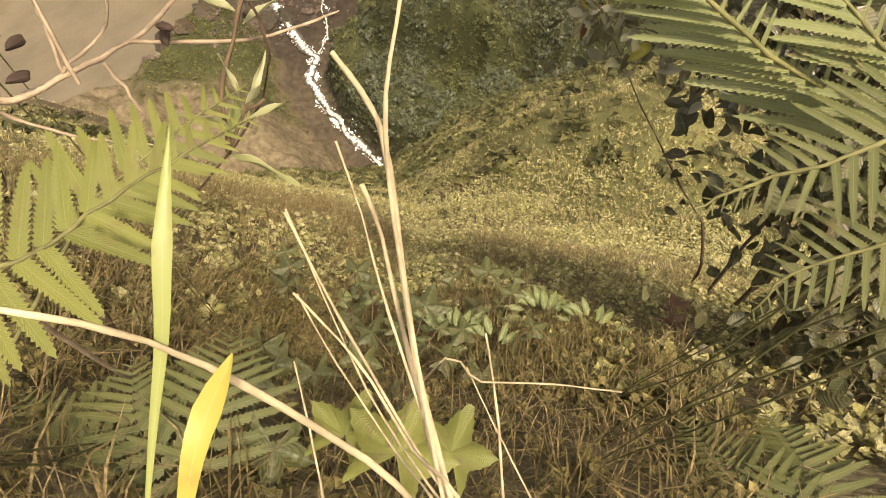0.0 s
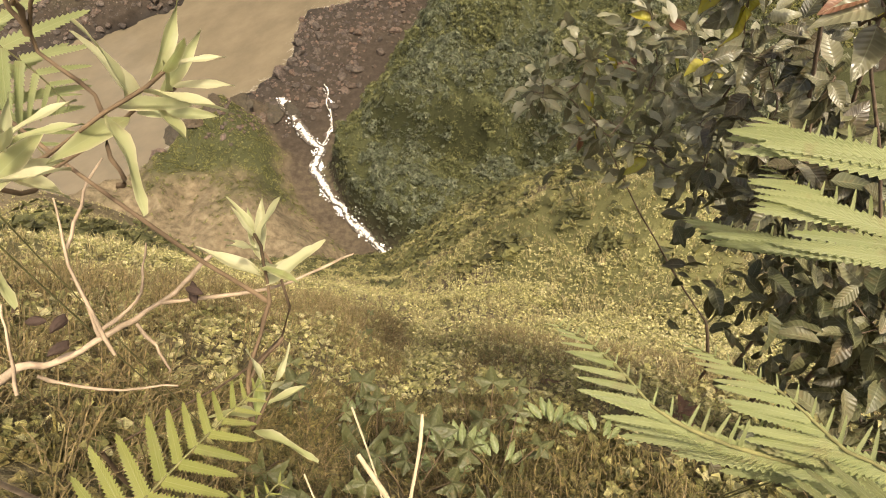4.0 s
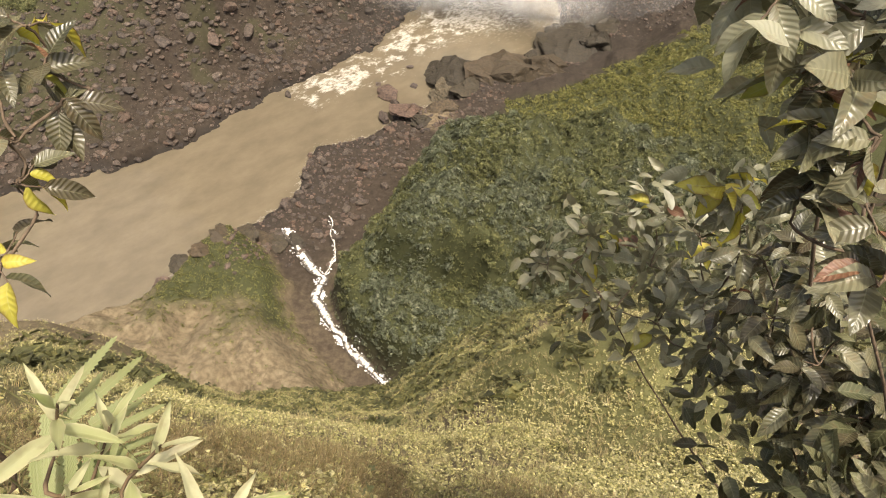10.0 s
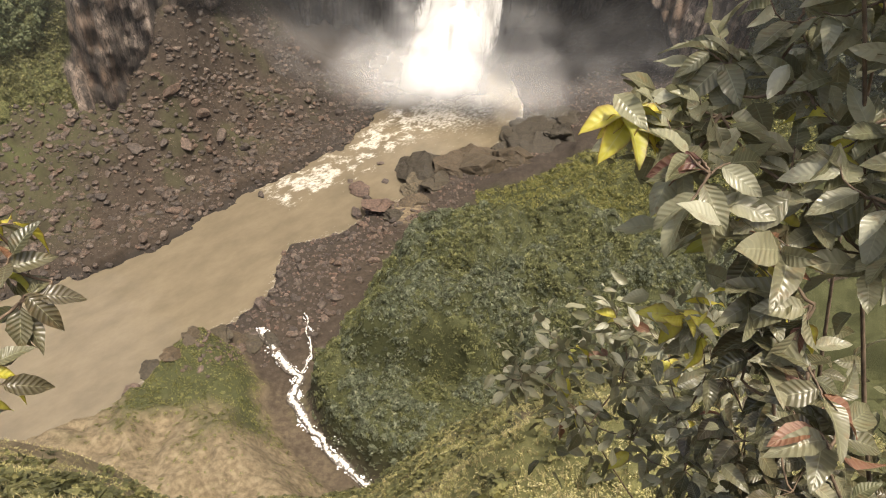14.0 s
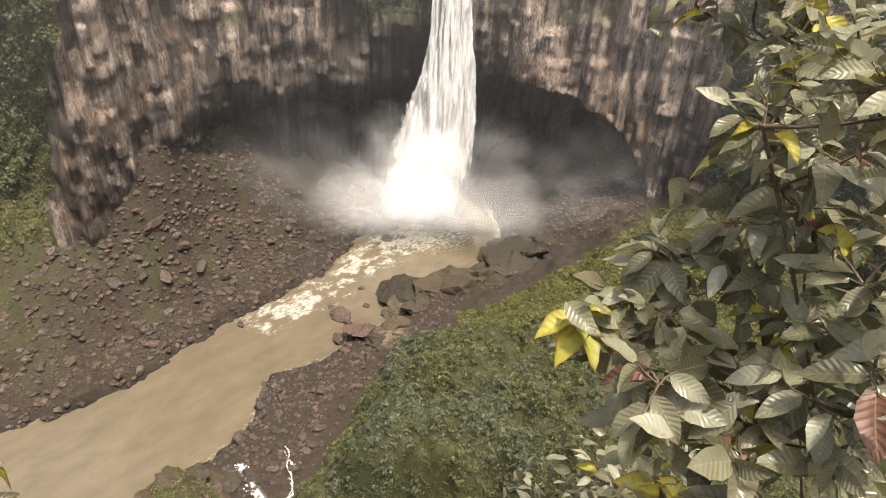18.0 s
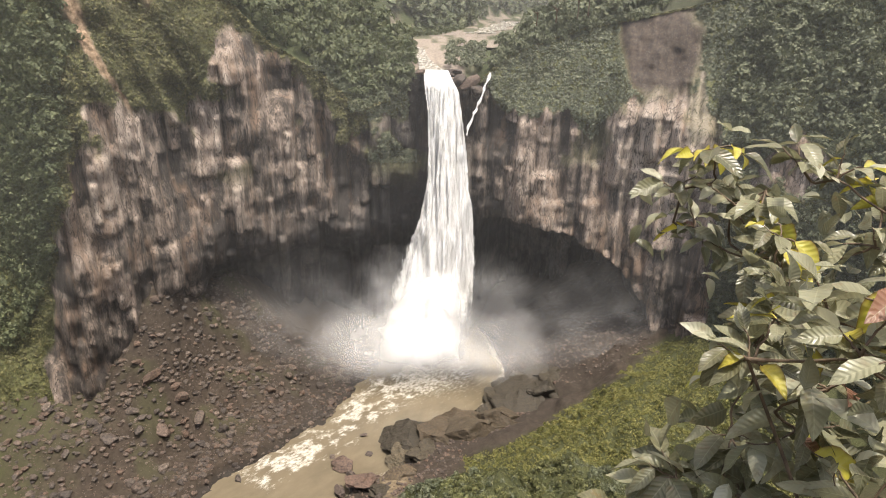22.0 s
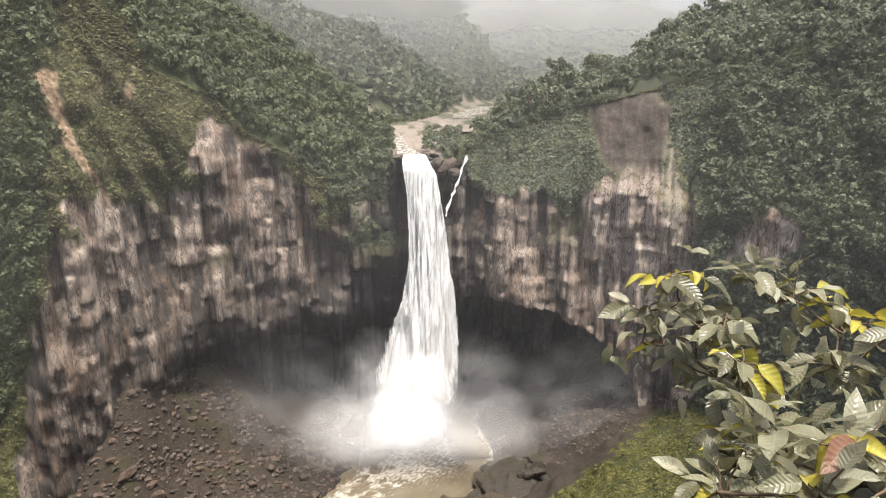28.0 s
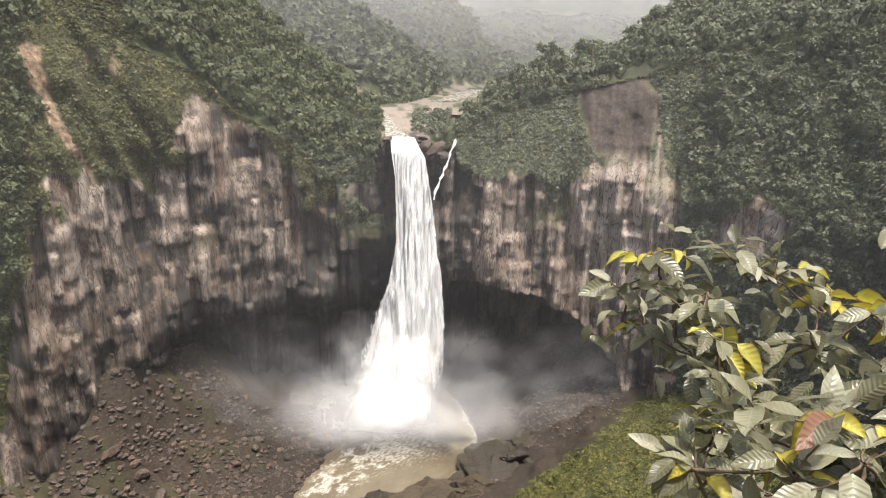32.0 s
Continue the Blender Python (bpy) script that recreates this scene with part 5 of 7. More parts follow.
BRIGHT = (-75, 65)
cover("grass", 17000, (*BRIGHT, 7, 33.5), GRASS, 0.14, 0.36, M_STRAW, "dry straw-coloured grass on the steep slope", "grass", 1, 0.47)
cover("grass", 12000, (*BRIGHT, 7, 33.5), GRASS, 0.14, 0.32, M_SLOPEHERB, "green grass on the steep slope", "grass", -1, 0.55)
cover("herbs", 56000, (*BRIGHT, 7, 33.5), HERBS, 0.07, 0.20, M_SLOPEHERB, "low leafy herbs among the grass", "herbs", -1, 0.56)
cover("herbs", 3000, (*BRIGHT, 10, 34), TUFTS, 0.3, 0.8, M_CLIFFGREEN, "low leafy bushes and creepers on the slope", "undergrowth", -1, 0.46)
cover("grass", 3500, (-80, 75, 2.6, 8), GRASS, 0.08, 0.22, M_STRAW, "dry straw-coloured grass below the bank", "grass", 1, 0.5)
cover("herbs", 19000, (-80, 75, 1.8, 8.5), HERBS, 0.06, 0.17, M_SLOPEHERB, "fresh leafy herbs below the bank", "herbs", -1, 0.54)
cover("grass", 2200, (-100, -8, 0.7, 3.6), LONG_GRASS, 0.10, 0.30, M_DRYMAT, "matted dry grass on the bank", "grass", 1, 0.42)
cover("grass", 1800, (12, 100, 0.7, 3.6), LONG_GRASS, 0.08, 0.24, M_DRYMAT, "brown matted grass on the shaded bank", "grass", 1, 0.44)
cover("grass", 2500, (-100, 100, 0.8, 4), GRASS, 0.05, 0.16, M_STRAW, "short dry grass on the bank", "grass", 1, 0.5)
cover("herbs", 10000, (-100, 100, 0.65, 4.5), HERBS, 0.045, 0.125, M_SLOPEHERB, "fresh small herbs on the bank", "herbs", -1, 0.62)
cover("grass", 900, (-100, 100, 0.3, 1.0), GRASS, 0.05, 0.14, M_BANK, "short green grass on the bank", "grass", -1, 0.6)
cover("herbs", 2500, (-100, 100, 0.2, 1.0), HERBS, 0.03, 0.09, M_BANK, "small leafy herbs covering the bank", "herbs", -1, 0.62)
cover("grass", 900, (-180, 180, 0.05, 0.9), LONG_GRASS, 0.08, 0.2, M_DRYMAT, "dry grass round the standing place", "grass", 1, 0.2)
cover("herbs", 1200, (-180, 180, 0.05, 0.9), HERBS, 0.03, 0.08, M_BANK, "dark herbs round the standing place", "herbs", -1, 0.8)


# ---- leaves with ribs and veins ----
def make_broadleaf(name, colours, gloss=0.35, veins=9.0, rim=None, through_light=0.25):
    m, t, b = material(name, gloss, 0.5)
    info = t.nodes.new("ShaderNodeObjectInfo")
    geo = t.nodes.new("ShaderNodeNewGeometry")
    fac = calc(t, "FRACT", calc(t, "ADD", info.outputs["Random"], geo.outputs["Random Per Island"]))
    col = ramp(t, fac, [(i / max(1, len(colours) - 1), c) for i, c in enumerate(colours)])
    spots = ramp(t, grain(t, 38, 4), [(0.56, (0, 0, 0)), (0.72, (1, 1, 1))])
    col = blend(t, calc(t, "MULTIPLY", spots, 0.5), col, (0.20, 0.13, 0.06))
    lu, lv = calc(t, "ABSOLUTE", mask(t, "lu")), mask(t, "lv")
    wave = calc(t, "SINE", calc(t, "MULTIPLY", calc(t, "SUBTRACT", lv, calc(t, "MULTIPLY", lu, 0.16)), veins * 6.283))
    vein = calc(t, "POWER", calc(t, "MULTIPLY", calc(t, "ADD", wave, 1.0), 0.5), 8.0)
    rib = calc(t, "SUBTRACT", 1.0, calc(t, "MULTIPLY", lu, 14.0), True)
    line = calc(t, "MAXIMUM", rib, calc(t, "MULTIPLY", vein, 0.32))
    light = blend(t, 0.5, col, (0.5, 0.5, 0.3))
    col = blend(t, calc(t, "MULTIPLY", line, 0.55), col, light)
    if rim:
        col = blend(t, calc(t, "POWER", lu, 6.0), col, rim)
    t.links.new(col, b.inputs["Base Color"])
    relief(t, b, calc(t, "ADD", calc(t, "MULTIPLY", wave, 0.5), calc(t, "MULTIPLY", grain(t, 60, 3), 0.6)), 0.35, 0.003)
    tr = node(t, "ShaderNodeBsdfTranslucent", Color=col)
    mx = t.nodes.new("ShaderNodeMixShader")
    mx.inputs[0].default_value = through_light
    t.links.new(b.outputs[0], mx.inputs[1])
    t.links.new(tr.outputs[0], mx.inputs[2])
    t.links.new(mx.outputs[0], t.nodes["Material Output"].inputs["Surface"])
    return m


def leaf_mesh(name, mat, length, width, fold=0.25, droop=0.3, seed=0, lobes=0, nu=5, nv=9, tip=1.25):
    g = np.random.default_rng(seed)
    u, v = np.meshgrid(np.linspace(-1, 1, nu), np.linspace(0, 1, nv), indexing="xy")
    w = np.sin(np.pi * np.clip(v, 0, 1) ** (1 / tip)) ** 0.85 * (1 + 0.05 * np.sin(v * 30 + seed))
    w = np.maximum(w, 0.012)
    bend = g.uniform(-0.12, 0.12)
    x = u * w * width / 2 + bend * length * v * v
    y = v * length * (1 - 0.12 * droop)
    z = np.abs(u) * w * width * fold - droop * length * v ** 2 * 0.6 + 0.03 * length * np.sin(v * 9 + u * 2 + seed) * np.abs(u)
    me = mesh_from(name, np.stack([x, y, z], -1).reshape(-1, 3), grid_faces(nv, nu), mat, {"lu": u, "lv": v})
    return me


def lobed_leaf_mesh(name, mat, size, lobes=5, seed=0):
    """A palmate leaf: a fan of pointed lobes with toothed edge."""
    g = np.random.default_rng(seed)
    k = 61
    ang = np.linspace(-2.5, 2.5, k)
    tri = np.abs(((ang * lobes / (2 * np.pi)) % 1.0) * 2 - 1)          # 1 at a lobe's tip, 0 between lobes
    rad = size * (0.48 + 0.52 * tri ** 1.4 * (1 - 0.14 * np.abs(ang))) * (1 + 0.07 * np.abs(np.sin(ang * 19)))
    ring = np.linspace(0.02, 1, 5)
    A, R = np.meshgrid(ang, ring, indexing="xy")
    rr_ = R * rad[None]
    x, y = rr_ * np.sin(A), rr_ * np.cos(A) + 0.1 * size
    z = -0.18 * size * R ** 2 + 0.05 * size * np.cos(A * lobes) * R + 0.02 * size * g.normal(size=A.shape) * R
    return mesh_from(name, np.stack([x, y, z], -1).reshape(-1, 3), grid_faces(5, k), mat, {"lu": np.sin(A * lobes) , "lv": R})


def tube(points, r0, r1, sides=6, wobble=0.0, seed=0):
    """Verts and faces of a tapering twig along points, smoothed."""
    g = np.random.default_rng(seed)
    p = np.array(points, float)
    n = max(3, 4 * (len(p) - 1) + 1)
    k = np.linspace(0, len(p) - 1, n)
    q = []
    for t_ in k:                                   # Catmull-Rom
        i = min(int(t_), len(p) - 2)
        f = t_ - i
        a, b_, c, e = p[max(i - 1, 0)], p[i], p[i + 1], p[min(i + 2, len(p) - 1)]
        q.append(0.5 * (2 * b_ + (c - a) * f + (2 * a - 5 * b_ + 4 * c - e) * f * f + (3 * b_ - a - 3 * c + e) * f ** 3))
    q = np.array(q) + g.normal(size=(n, 3)) * wobble
    d_ = np.gradient(q, axis=0)
    d_ /= np.linalg.norm(d_, axis=1)[:, None] + 1e-9
    s = np.cross(d_, np.array([0.3, 0.2, 0.93]))
    s /= np.linalg.norm(s, axis=1)[:, None] + 1e-9
    b2 = np.cross(d_, s)
    ang = np.linspace(0, 2 * np.pi, sides, endpoint=False)
    r = np.linspace(r0, r1, n)[:, None, None] * (1 + 0.12 * g.normal(size=(n, 1, 1)))
    V = q[:, None] + r * (np.cos(ang)[None, :, None] * s[:, None] + np.sin(ang)[None, :, None] * b2[:, None])
    return V.reshape(-1, 3), grid_faces(n, sides, True), q


def tubes_mesh(name, list_of, mat):
    V, F, base = [], [], 0
    for v, f, _ in list_of:
        V.append(v)
        F.append(f + base)
        base += len(v)
    return mesh_from(name, np.concatenate(V), np.concatenate(F), mat)


def aim(at, along, up, scale=1.0):
    y = Vector(along).normalized()
    x = y.cross(Vector(up)).normalized()
    z = x.cross(y)
    m = Matrix((x, y, z)).transposed().to_4x4()
    return Matrix.Translation(at) @ m @ Matrix.Scale(scale, 4)


def make_bark(name, colour, scale=60):
    m, t, b = material(name, 0.8, 0.25)
    n1 = grain(t, scale, 5, place(t, (1, 1, 0.4)))
    t.links.new(ramp(t, n1, [(0.3, tuple(0.5 * c for c in colour)), (0.7, tuple(1.35 * c for c in colour))]), b.inputs["Base Color"])
    relief(t, b, n1, 0.6, 0.004)
    return m


M_BARK = make_bark("shrub_bark", (0.12, 0.085, 0.055))
M_TWIG = make_bark("dry_twig", (0.36, 0.27, 0.18))
M_REDTWIG = make_bark("young_stem", (0.14, 0.095, 0.055))
M_GREENSTEM = make_bark("fern_stem", (0.15, 0.14, 0.055))
M_STRAWSTEM = make_bark("straw_stem", (0.43, 0.345, 0.21))
M_POD = make_bark("seed_pod", (0.055, 0.035, 0.025))
# shrub_leaf is darkened for shrubs in shadow; grey_green_leaf is the lit copy
L_GREEN = make_broadleaf("shrub_leaf", [(0.04, 0.038, 0.018), (0.08, 0.076, 0.037), (0.14, 0.132, 0.072), (0.065, 0.05, 0.027), (0.10, 0.093, 0.048), (0.20, 0.188, 0.112)], 0.3)
L_GREY = make_broadleaf("grey_green_leaf", [(0.08, 0.079, 0.042), (0.18, 0.175, 0.098), (0.31, 0.30, 0.19), (0.12, 0.112, 0.06), (0.25, 0.24, 0.145), (0.43, 0.42, 0.305)], 0.27, 9.0, None, 0.38)
# undergrowth leaves: shade below the shrubs is put into their colour
L_SHADED = make_broadleaf("undergrowth_shade_leaf", [(0.06, 0.066, 0.028), (0.10, 0.10, 0.045), (0.15, 0.145, 0.07), (0.08, 0.066, 0.034)], 0.45)
L_BLADE = make_broadleaf("grass_leaf", [(0.26, 0.29, 0.08), (0.30, 0.31, 0.09)], 0.5, 0.2)
L_BLADEY = make_broadleaf("yellow_grass_leaf", [(0.40, 0.34, 0.06), (0.44, 0.36, 0.07)], 0.5, 0.2)
L_YELLOW = make_broadleaf("yellow_leaf", [(0.44, 0.40, 0.045), (0.52, 0.44, 0.06), (0.34, 0.35, 0.06)], 0.45, 7.0, (0.16, 0.09, 0.03), 0.4)
L_RED = make_broadleaf("red_brown_leaf", [(0.13, 0.055, 0.032), (0.18, 0.085, 0.045), (0.10, 0.042, 0.028)], 0.5, 8.0)
L_PALE = make_broadleaf("pale_leaf", [(0.34, 0.355, 0.15), (0.42, 0.42, 0.22), (0.50, 0.48, 0.29), (0.29, 0.33, 0.10)], 0.5, 1.0, (0.50, 0.46, 0.27), 0.45)
L_LOBED = make_broadleaf("lobed_leaf", [(0.09, 0.095, 0.034), (0.12, 0.125, 0.045), (0.075, 0.08, 0.03)], 0.5, 4.0)
L_FERN = make_broadleaf("fern_green", [(0.20, 0.225, 0.08), (0.27, 0.29, 0.12), (0.23, 0.255, 0.095)], 0.45, 19.0, None, 0.4)
L_FERNY = make_broadleaf("fern_yellow", [(0.20, 0.215, 0.045), (0.26, 0.265, 0.065), (0.18, 0.195, 0.045)], 0.45, 19.0, None, 0.45)
L_FERND = make_broadleaf("fern_dark", [(0.095, 0.105, 0.03), (0.135, 0.14, 0.042)], 0.5, 19.0, None, 0.3)

SHRUB_LEAVES = [leaf_mesh("leaf", L_GREEN, 1.0, w, f, dr, s) for s, (w, f, dr) in enumerate(((0.46, 0.18, 0.35), (0.42, 0.25, 0.6), (0.50, 0.12, 0.2), (0.44, 0.3, 0.9), (0.48, 0.2, 0.5)))]
GREY_LEAVES = [leaf_mesh("leaf", L_GREY, 1.0, w, f, dr, s + 50) for s, (w, f, dr) in enumerate(((0.44, 0.18, 0.35), (0.40, 0.25, 0.6), (0.46, 0.15, 0.2)))]
SHADED_LEAVES = [leaf_mesh("leaf", L_SHADED, 1.0, w, f, dr, s + 30) for s, (w, f, dr) in enumerate(((0.5, 0.2, 0.4), (0.42, 0.25, 0.7)))]
YELLOW_LEAVES = [leaf_mesh("leaf", L_YELLOW, 1.0, w, f, dr, s + 7) for s, (w, f, dr) in enumerate(((0.48, 0.3, 0.6), (0.52, 0.2, 0.9)))]
RED_LEAVES = [leaf_mesh("leaf", L_RED, 1.0, 0.45, 0.2, 0.5, 12)]
PALE_LEAVES = [leaf_mesh("leaf", L_PALE, 1.0, w, f, dr, s + 20) for s, (w, f, dr) in enumerate(((0.18, 0.25, 0.2), (0.20, 0.3, 0.05), (0.16, 0.2, 0.4), (0.19, 0.35, -0.1)))]


def leaf_low(me):
    """A leaf as template for joined foliage."""
    return template_of(me)


def shrub(name, root, clusters, label, leaves_each, size, yellow=0.05, red=0.02, seed=0, filler=0, group="", plain=None, mat=None):
    """A shrub: stems from the root to clusters (x, y, z, radius, yellow share); twigs with alternate leaves in each cluster."""
    g = np.random.default_rng(seed)
    root = np.array([root[0], root[1], float(hill_height(np.array([root[0]]), np.array([root[1]]))[0]) - 0.05])
    ob = thing(name, tuple(root), label, "shrub", group)
    stems = []
    C = np.array([c[:3] for c in clusters], float)
    order = np.argsort(np.linalg.norm(C - root, axis=1))
    hubs = [root, root + (C.mean(0) - root) * 0.35 + np.array([0.25 * np.sign(root[0]), 0, 0])]
    stems.append(tube([np.zeros(3), (hubs[1] - root) * 0.5 + g.normal(size=3) * 0.05, hubs[1] - root], 0.016, 0.011, 7, 0.004))
    for i in order:                                # each stem leaves the nearest hub
        c = C[i]
        best = min(hubs[1:], key=lambda q_: np.linalg.norm(q_ - c) + 0.25 * np.linalg.norm(q_ - root))
        mid = best + (c - best) * 0.5 + np.array([g.normal() * 0.03, g.normal() * 0.03, -0.03])
        ln = np.linalg.norm(c - best)
        stems.append(tube([best - root, mid - root, c - root], 0.0035 + 0.0022 * ln, 0.003, 6, 0.003, int(g.integers(999))))
        hubs += [c, mid]
    link("stem", tubes_mesh("stem", stems, M_BARK), ob)
    count = 0
    for c, cl in zip(C, clusters):
        rad = cl[3]
        yl = cl[4] if len(cl) > 4 else yellow
        tw = []
        for k_ in range(max(2, leaves_each // 4)):
            d_ = g.normal(size=3)
            d_[2] = d_[2] * 0.6 + 0.25
            d_ /= np.linalg.norm(d_)
            e = c + d_ * rad * g.uniform(0.6, 1.0)
            m_ = (c + e) / 2 + g.normal(size=3) * rad * 0.08
            tb = tube([c - root, m_ - root, e - root], 0.003, 0.0014, 5, 0.001, int(g.integers(999)))
            tw.append(tb)
            q = tb[2] + root
            for j in range(4):
                p = q[int((0.3 + 0.7 * j / 3) * (len(q) - 1))]
                side = np.cross(d_, (0, 0, 1)) * (1 if j % 2 else -1)
                al = d_ * (0.5 + (j == 3)) + side * (0.9 if j < 3 else 0.1) + g.normal(size=3) * 0.3 + np.array([0, 0, -0.25])
                up = np.array([0, 0, 1.0]) + g.normal(size=3) * 0.45
                r = g.random()
                pool_ = YELLOW_LEAVES if r < yl else RED_LEAVES if r < yl + red else (plain or SHRUB_LEAVES)
                me = pool_[int(g.integers(len(pool_)))]
                link("leaf", me, ob, "yellowed leaf" if pool_ is YELLOW_LEAVES else "red-brown dying leaf" if pool_ is RED_LEAVES else "", aim(p - root, al, up, size * g.uniform(0.6, 1.2)))
                count += 1
        link("twig", tubes_mesh("twig", tw, M_BARK), ob)
    if filler:
        tv = [leaf_low(m_) for m_ in SHRUB_LEAVES[:3]]
        V, F, base, LU, LV = [], [], 0, [], []
        gu, gv = np.meshgrid(np.linspace(-1, 1, 5), np.linspace(0, 1, 9), indexing="xy")
        for _ in range(filler):
            cl = clusters[int(g.integers(len(clusters)))]
            p = np.array(cl[:3]) + g.normal(size=3) * cl[3] * np.array([0.8, 0.8, 0.75]) + np.array([0.08, 0.10, -0.12]) * g.random()
            al, up = g.normal(size=3) + np.array([0, 0, -0.3]), np.array([0, 0, 1.0]) + g.normal(size=3) * 0.5
            m_ = np.array(aim(p - root, al, up, size * g.uniform(0.6, 1.1)))
            v, f = tv[int(g.integers(3))]
            V.append(v @ m_[:3, :3].T + m_[:3, 3])
            F.append(f + base)
            base += len(v)
            LU.append(gu.ravel())
            LV.append(gv.ravel())
        fo = link("foliage", mesh_from("foliage", np.concatenate(V), np.concatenate(F), mat or L_GREEN, {"lu": np.concatenate(LU), "lv": np.concatenate(LV)}), ob)
        fo["kind"] = "stuff"
    return ob


shrub("broadleaf_shrub", (2.3, 1.5), [(0.64, 1.81, 159.46, 0.11, 0.55), (0.59, 1.84, 159.34, 0.10), (0.70, 1.75, 159.33, 0.12, 0.2), (0.74, 1.55, 159.31, 0.10, 0.35), (0.77, 1.74, 159.37, 0.10), (0.88, 1.82, 159.42, 0.10), (0.96, 1.77, 159.40, 0.09),
      (1.05, 1.70, 159.36, 0.11, 0.6), (1.10, 1.57, 159.38, 0.11, 0.5), (0.78, 1.57, 159.20, 0.09), (0.99, 1.59, 159.28, 0.09), (0.81, 1.66, 159.22, 0.09, 0.3), (0.66, 1.90, 159.20, 0.1)],
      "tall broad-leaved shrub with yellowing leaves at its tips", 16, 0.092, 0.05, 0.02, 1, 120, "", GREY_LEAVES, L_GREY)
shrub("broadleaf_shrub", (2.1, 1.1), [(0.30, 1.24, 158.67, 0.05, 0.9), (0.38, 1.13, 158.64, 0.09), (0.42, 0.98, 158.70, 0.08), (0.50, 1.25, 158.67, 0.11), (0.54, 1.40, 158.72, 0.10), (0.69, 1.33, 158.72, 0.13), (0.68, 1.46, 158.81, 0.11),
      (0.75, 1.31, 158.94, 0.12), (0.75, 1.55, 158.93, 0.10), (0.76, 1.26, 159.08, 0.10), (0.79, 1.20, 158.71, 0.12), (0.65, 1.13, 158.60, 0.11), (0.82, 1.12, 158.88, 0.12), (0.80, 0.96, 158.80, 0.12), (0.74, 0.99, 158.68, 0.11), (0.66, 1.11, 158.46, 0.13, 0.25),
      (0.78, 0.98, 158.55, 0.12), (0.76, 1.52, 159.10, 0.08), (0.88, 1.38, 159.18, 0.10), (0.95, 1.25, 158.9, 0.13), (0.92, 1.15, 158.6, 0.14)],
      "dense broad-leaved shrub with dull green and reddish leaves", 16, 0.115, 0.03, 0.04, 2, 330, "", GREY_LEAVES, L_GREY)
shrub("broadleaf_shrub", (2.2, 1.7), [(0.42, 2.31, 156.21, 0.16), (0.63, 2.37, 156.44, 0.18, 0.2), (0.71, 2.13, 156.25, 0.2), (0.85, 2.34, 156.75, 0.18, 0.2), (0.90, 2.12, 156.56, 0.2), (0.94, 1.83, 156.48, 0.2), (1.02, 2.01, 156.94, 0.2, 0.15), (1.07, 1.74, 156.86, 0.2),
      (1.09, 1.54, 156.71, 0.2), (0.86, 1.60, 157.65, 0.12, 0.5)],
      "wide leafy shrub with grey-green glossy leaves on the slope", 24, 0.12, 0.03, 0.02, 3, 420, "", GREY_LEAVES, L_GREY)
shrub("broadleaf_shrub", (2.3, 1.2), [(1.05, 1.54, 157.38, 0.17), (1.07, 1.31, 157.34, 0.17), (1.13, 1.16, 157.13, 0.17), (1.07, 1.20, 157.69, 0.15), (1.12, 1.06, 157.46, 0.15), (1.25, 0.91, 157.44, 0.16)],
      "broad-leaved shrub with brown-green leaves darkened to stand for shade", 16, 0.12, 0.02, 0.05, 9, 260)
shrub("broadleaf_shrub", (1.9, 0.55), [(0.57, 0.82, 158.38, 0.07), (0.61, 0.80, 158.46, 0.07), (0.56, 0.88, 158.50, 0.06), (0.64, 0.73, 158.46, 0.07), (0.62, 0.80, 158.56, 0.07), (0.54, 0.97, 158.52, 0.06), (0.68, 0.62, 158.38, 0.07), (0.58, 0.88, 158.61, 0.06), (0.72, 0.75, 158.3, 0.1)],
      "branch of a broad-leaved shrub with drooping green leaves", 8, 0.115, 0.02, 0.14, 4)
shrub("broadleaf_shrub", (2.0, 0.9), [(0.62, 1.08, 159.33, 0.10), (0.70, 1.06, 159.38, 0.10), (0.70, 0.94, 159.37, 0.10), (0.61, 0.96, 159.33, 0.08), (0.58, 1.25, 159.15, 0.08), (0.67, 1.36, 159.19, 0.10), (0.78, 1.0, 159.3, 0.1)],
      "top of a broad-leaved shrub with pale shining leaves", 16, 0.09, 0.05, 0.02, 5, 60, "", GREY_LEAVES, L_GREY)
shrub("broadleaf_shrub", (-1.9, 0.5), [(-0.92, 0.77, 158.53, 0.06, 0.5), (-0.90, 0.73, 158.46, 0.06), (-0.88, 0.71, 158.40, 0.05), (-0.93, 0.61, 158.39, 0.08), (-0.96, 0.49, 158.18, 0.09), (-0.92, 0.57, 158.32, 0.07), (-0.99, 0.7, 158.45, 0.08, 0.5)],
      "branch of a broad-leaved shrub with yellow-green leaves", 8, 0.085, 0.25, 0.02, 6)

shrub("undergrowth_shrub", (2.3, 0.6), [(1.5, 0.95, 156.7, 0.3), (1.75, 0.6, 157.1, 0.3), (1.9, 0.95, 157.4, 0.3), (1.55, 0.35, 156.9, 0.28), (1.7, 1.5, 156.6, 0.35), (1.28, 0.55, 157.40, 0.2), (1.36, 0.86, 157.50, 0.2)],
      "tangled undergrowth shrub with the bank's shade put into its leaf colours", 16, 0.12, 0.0, 0.03, 8, 1500, "", SHADED_LEAVES, L_SHADED)

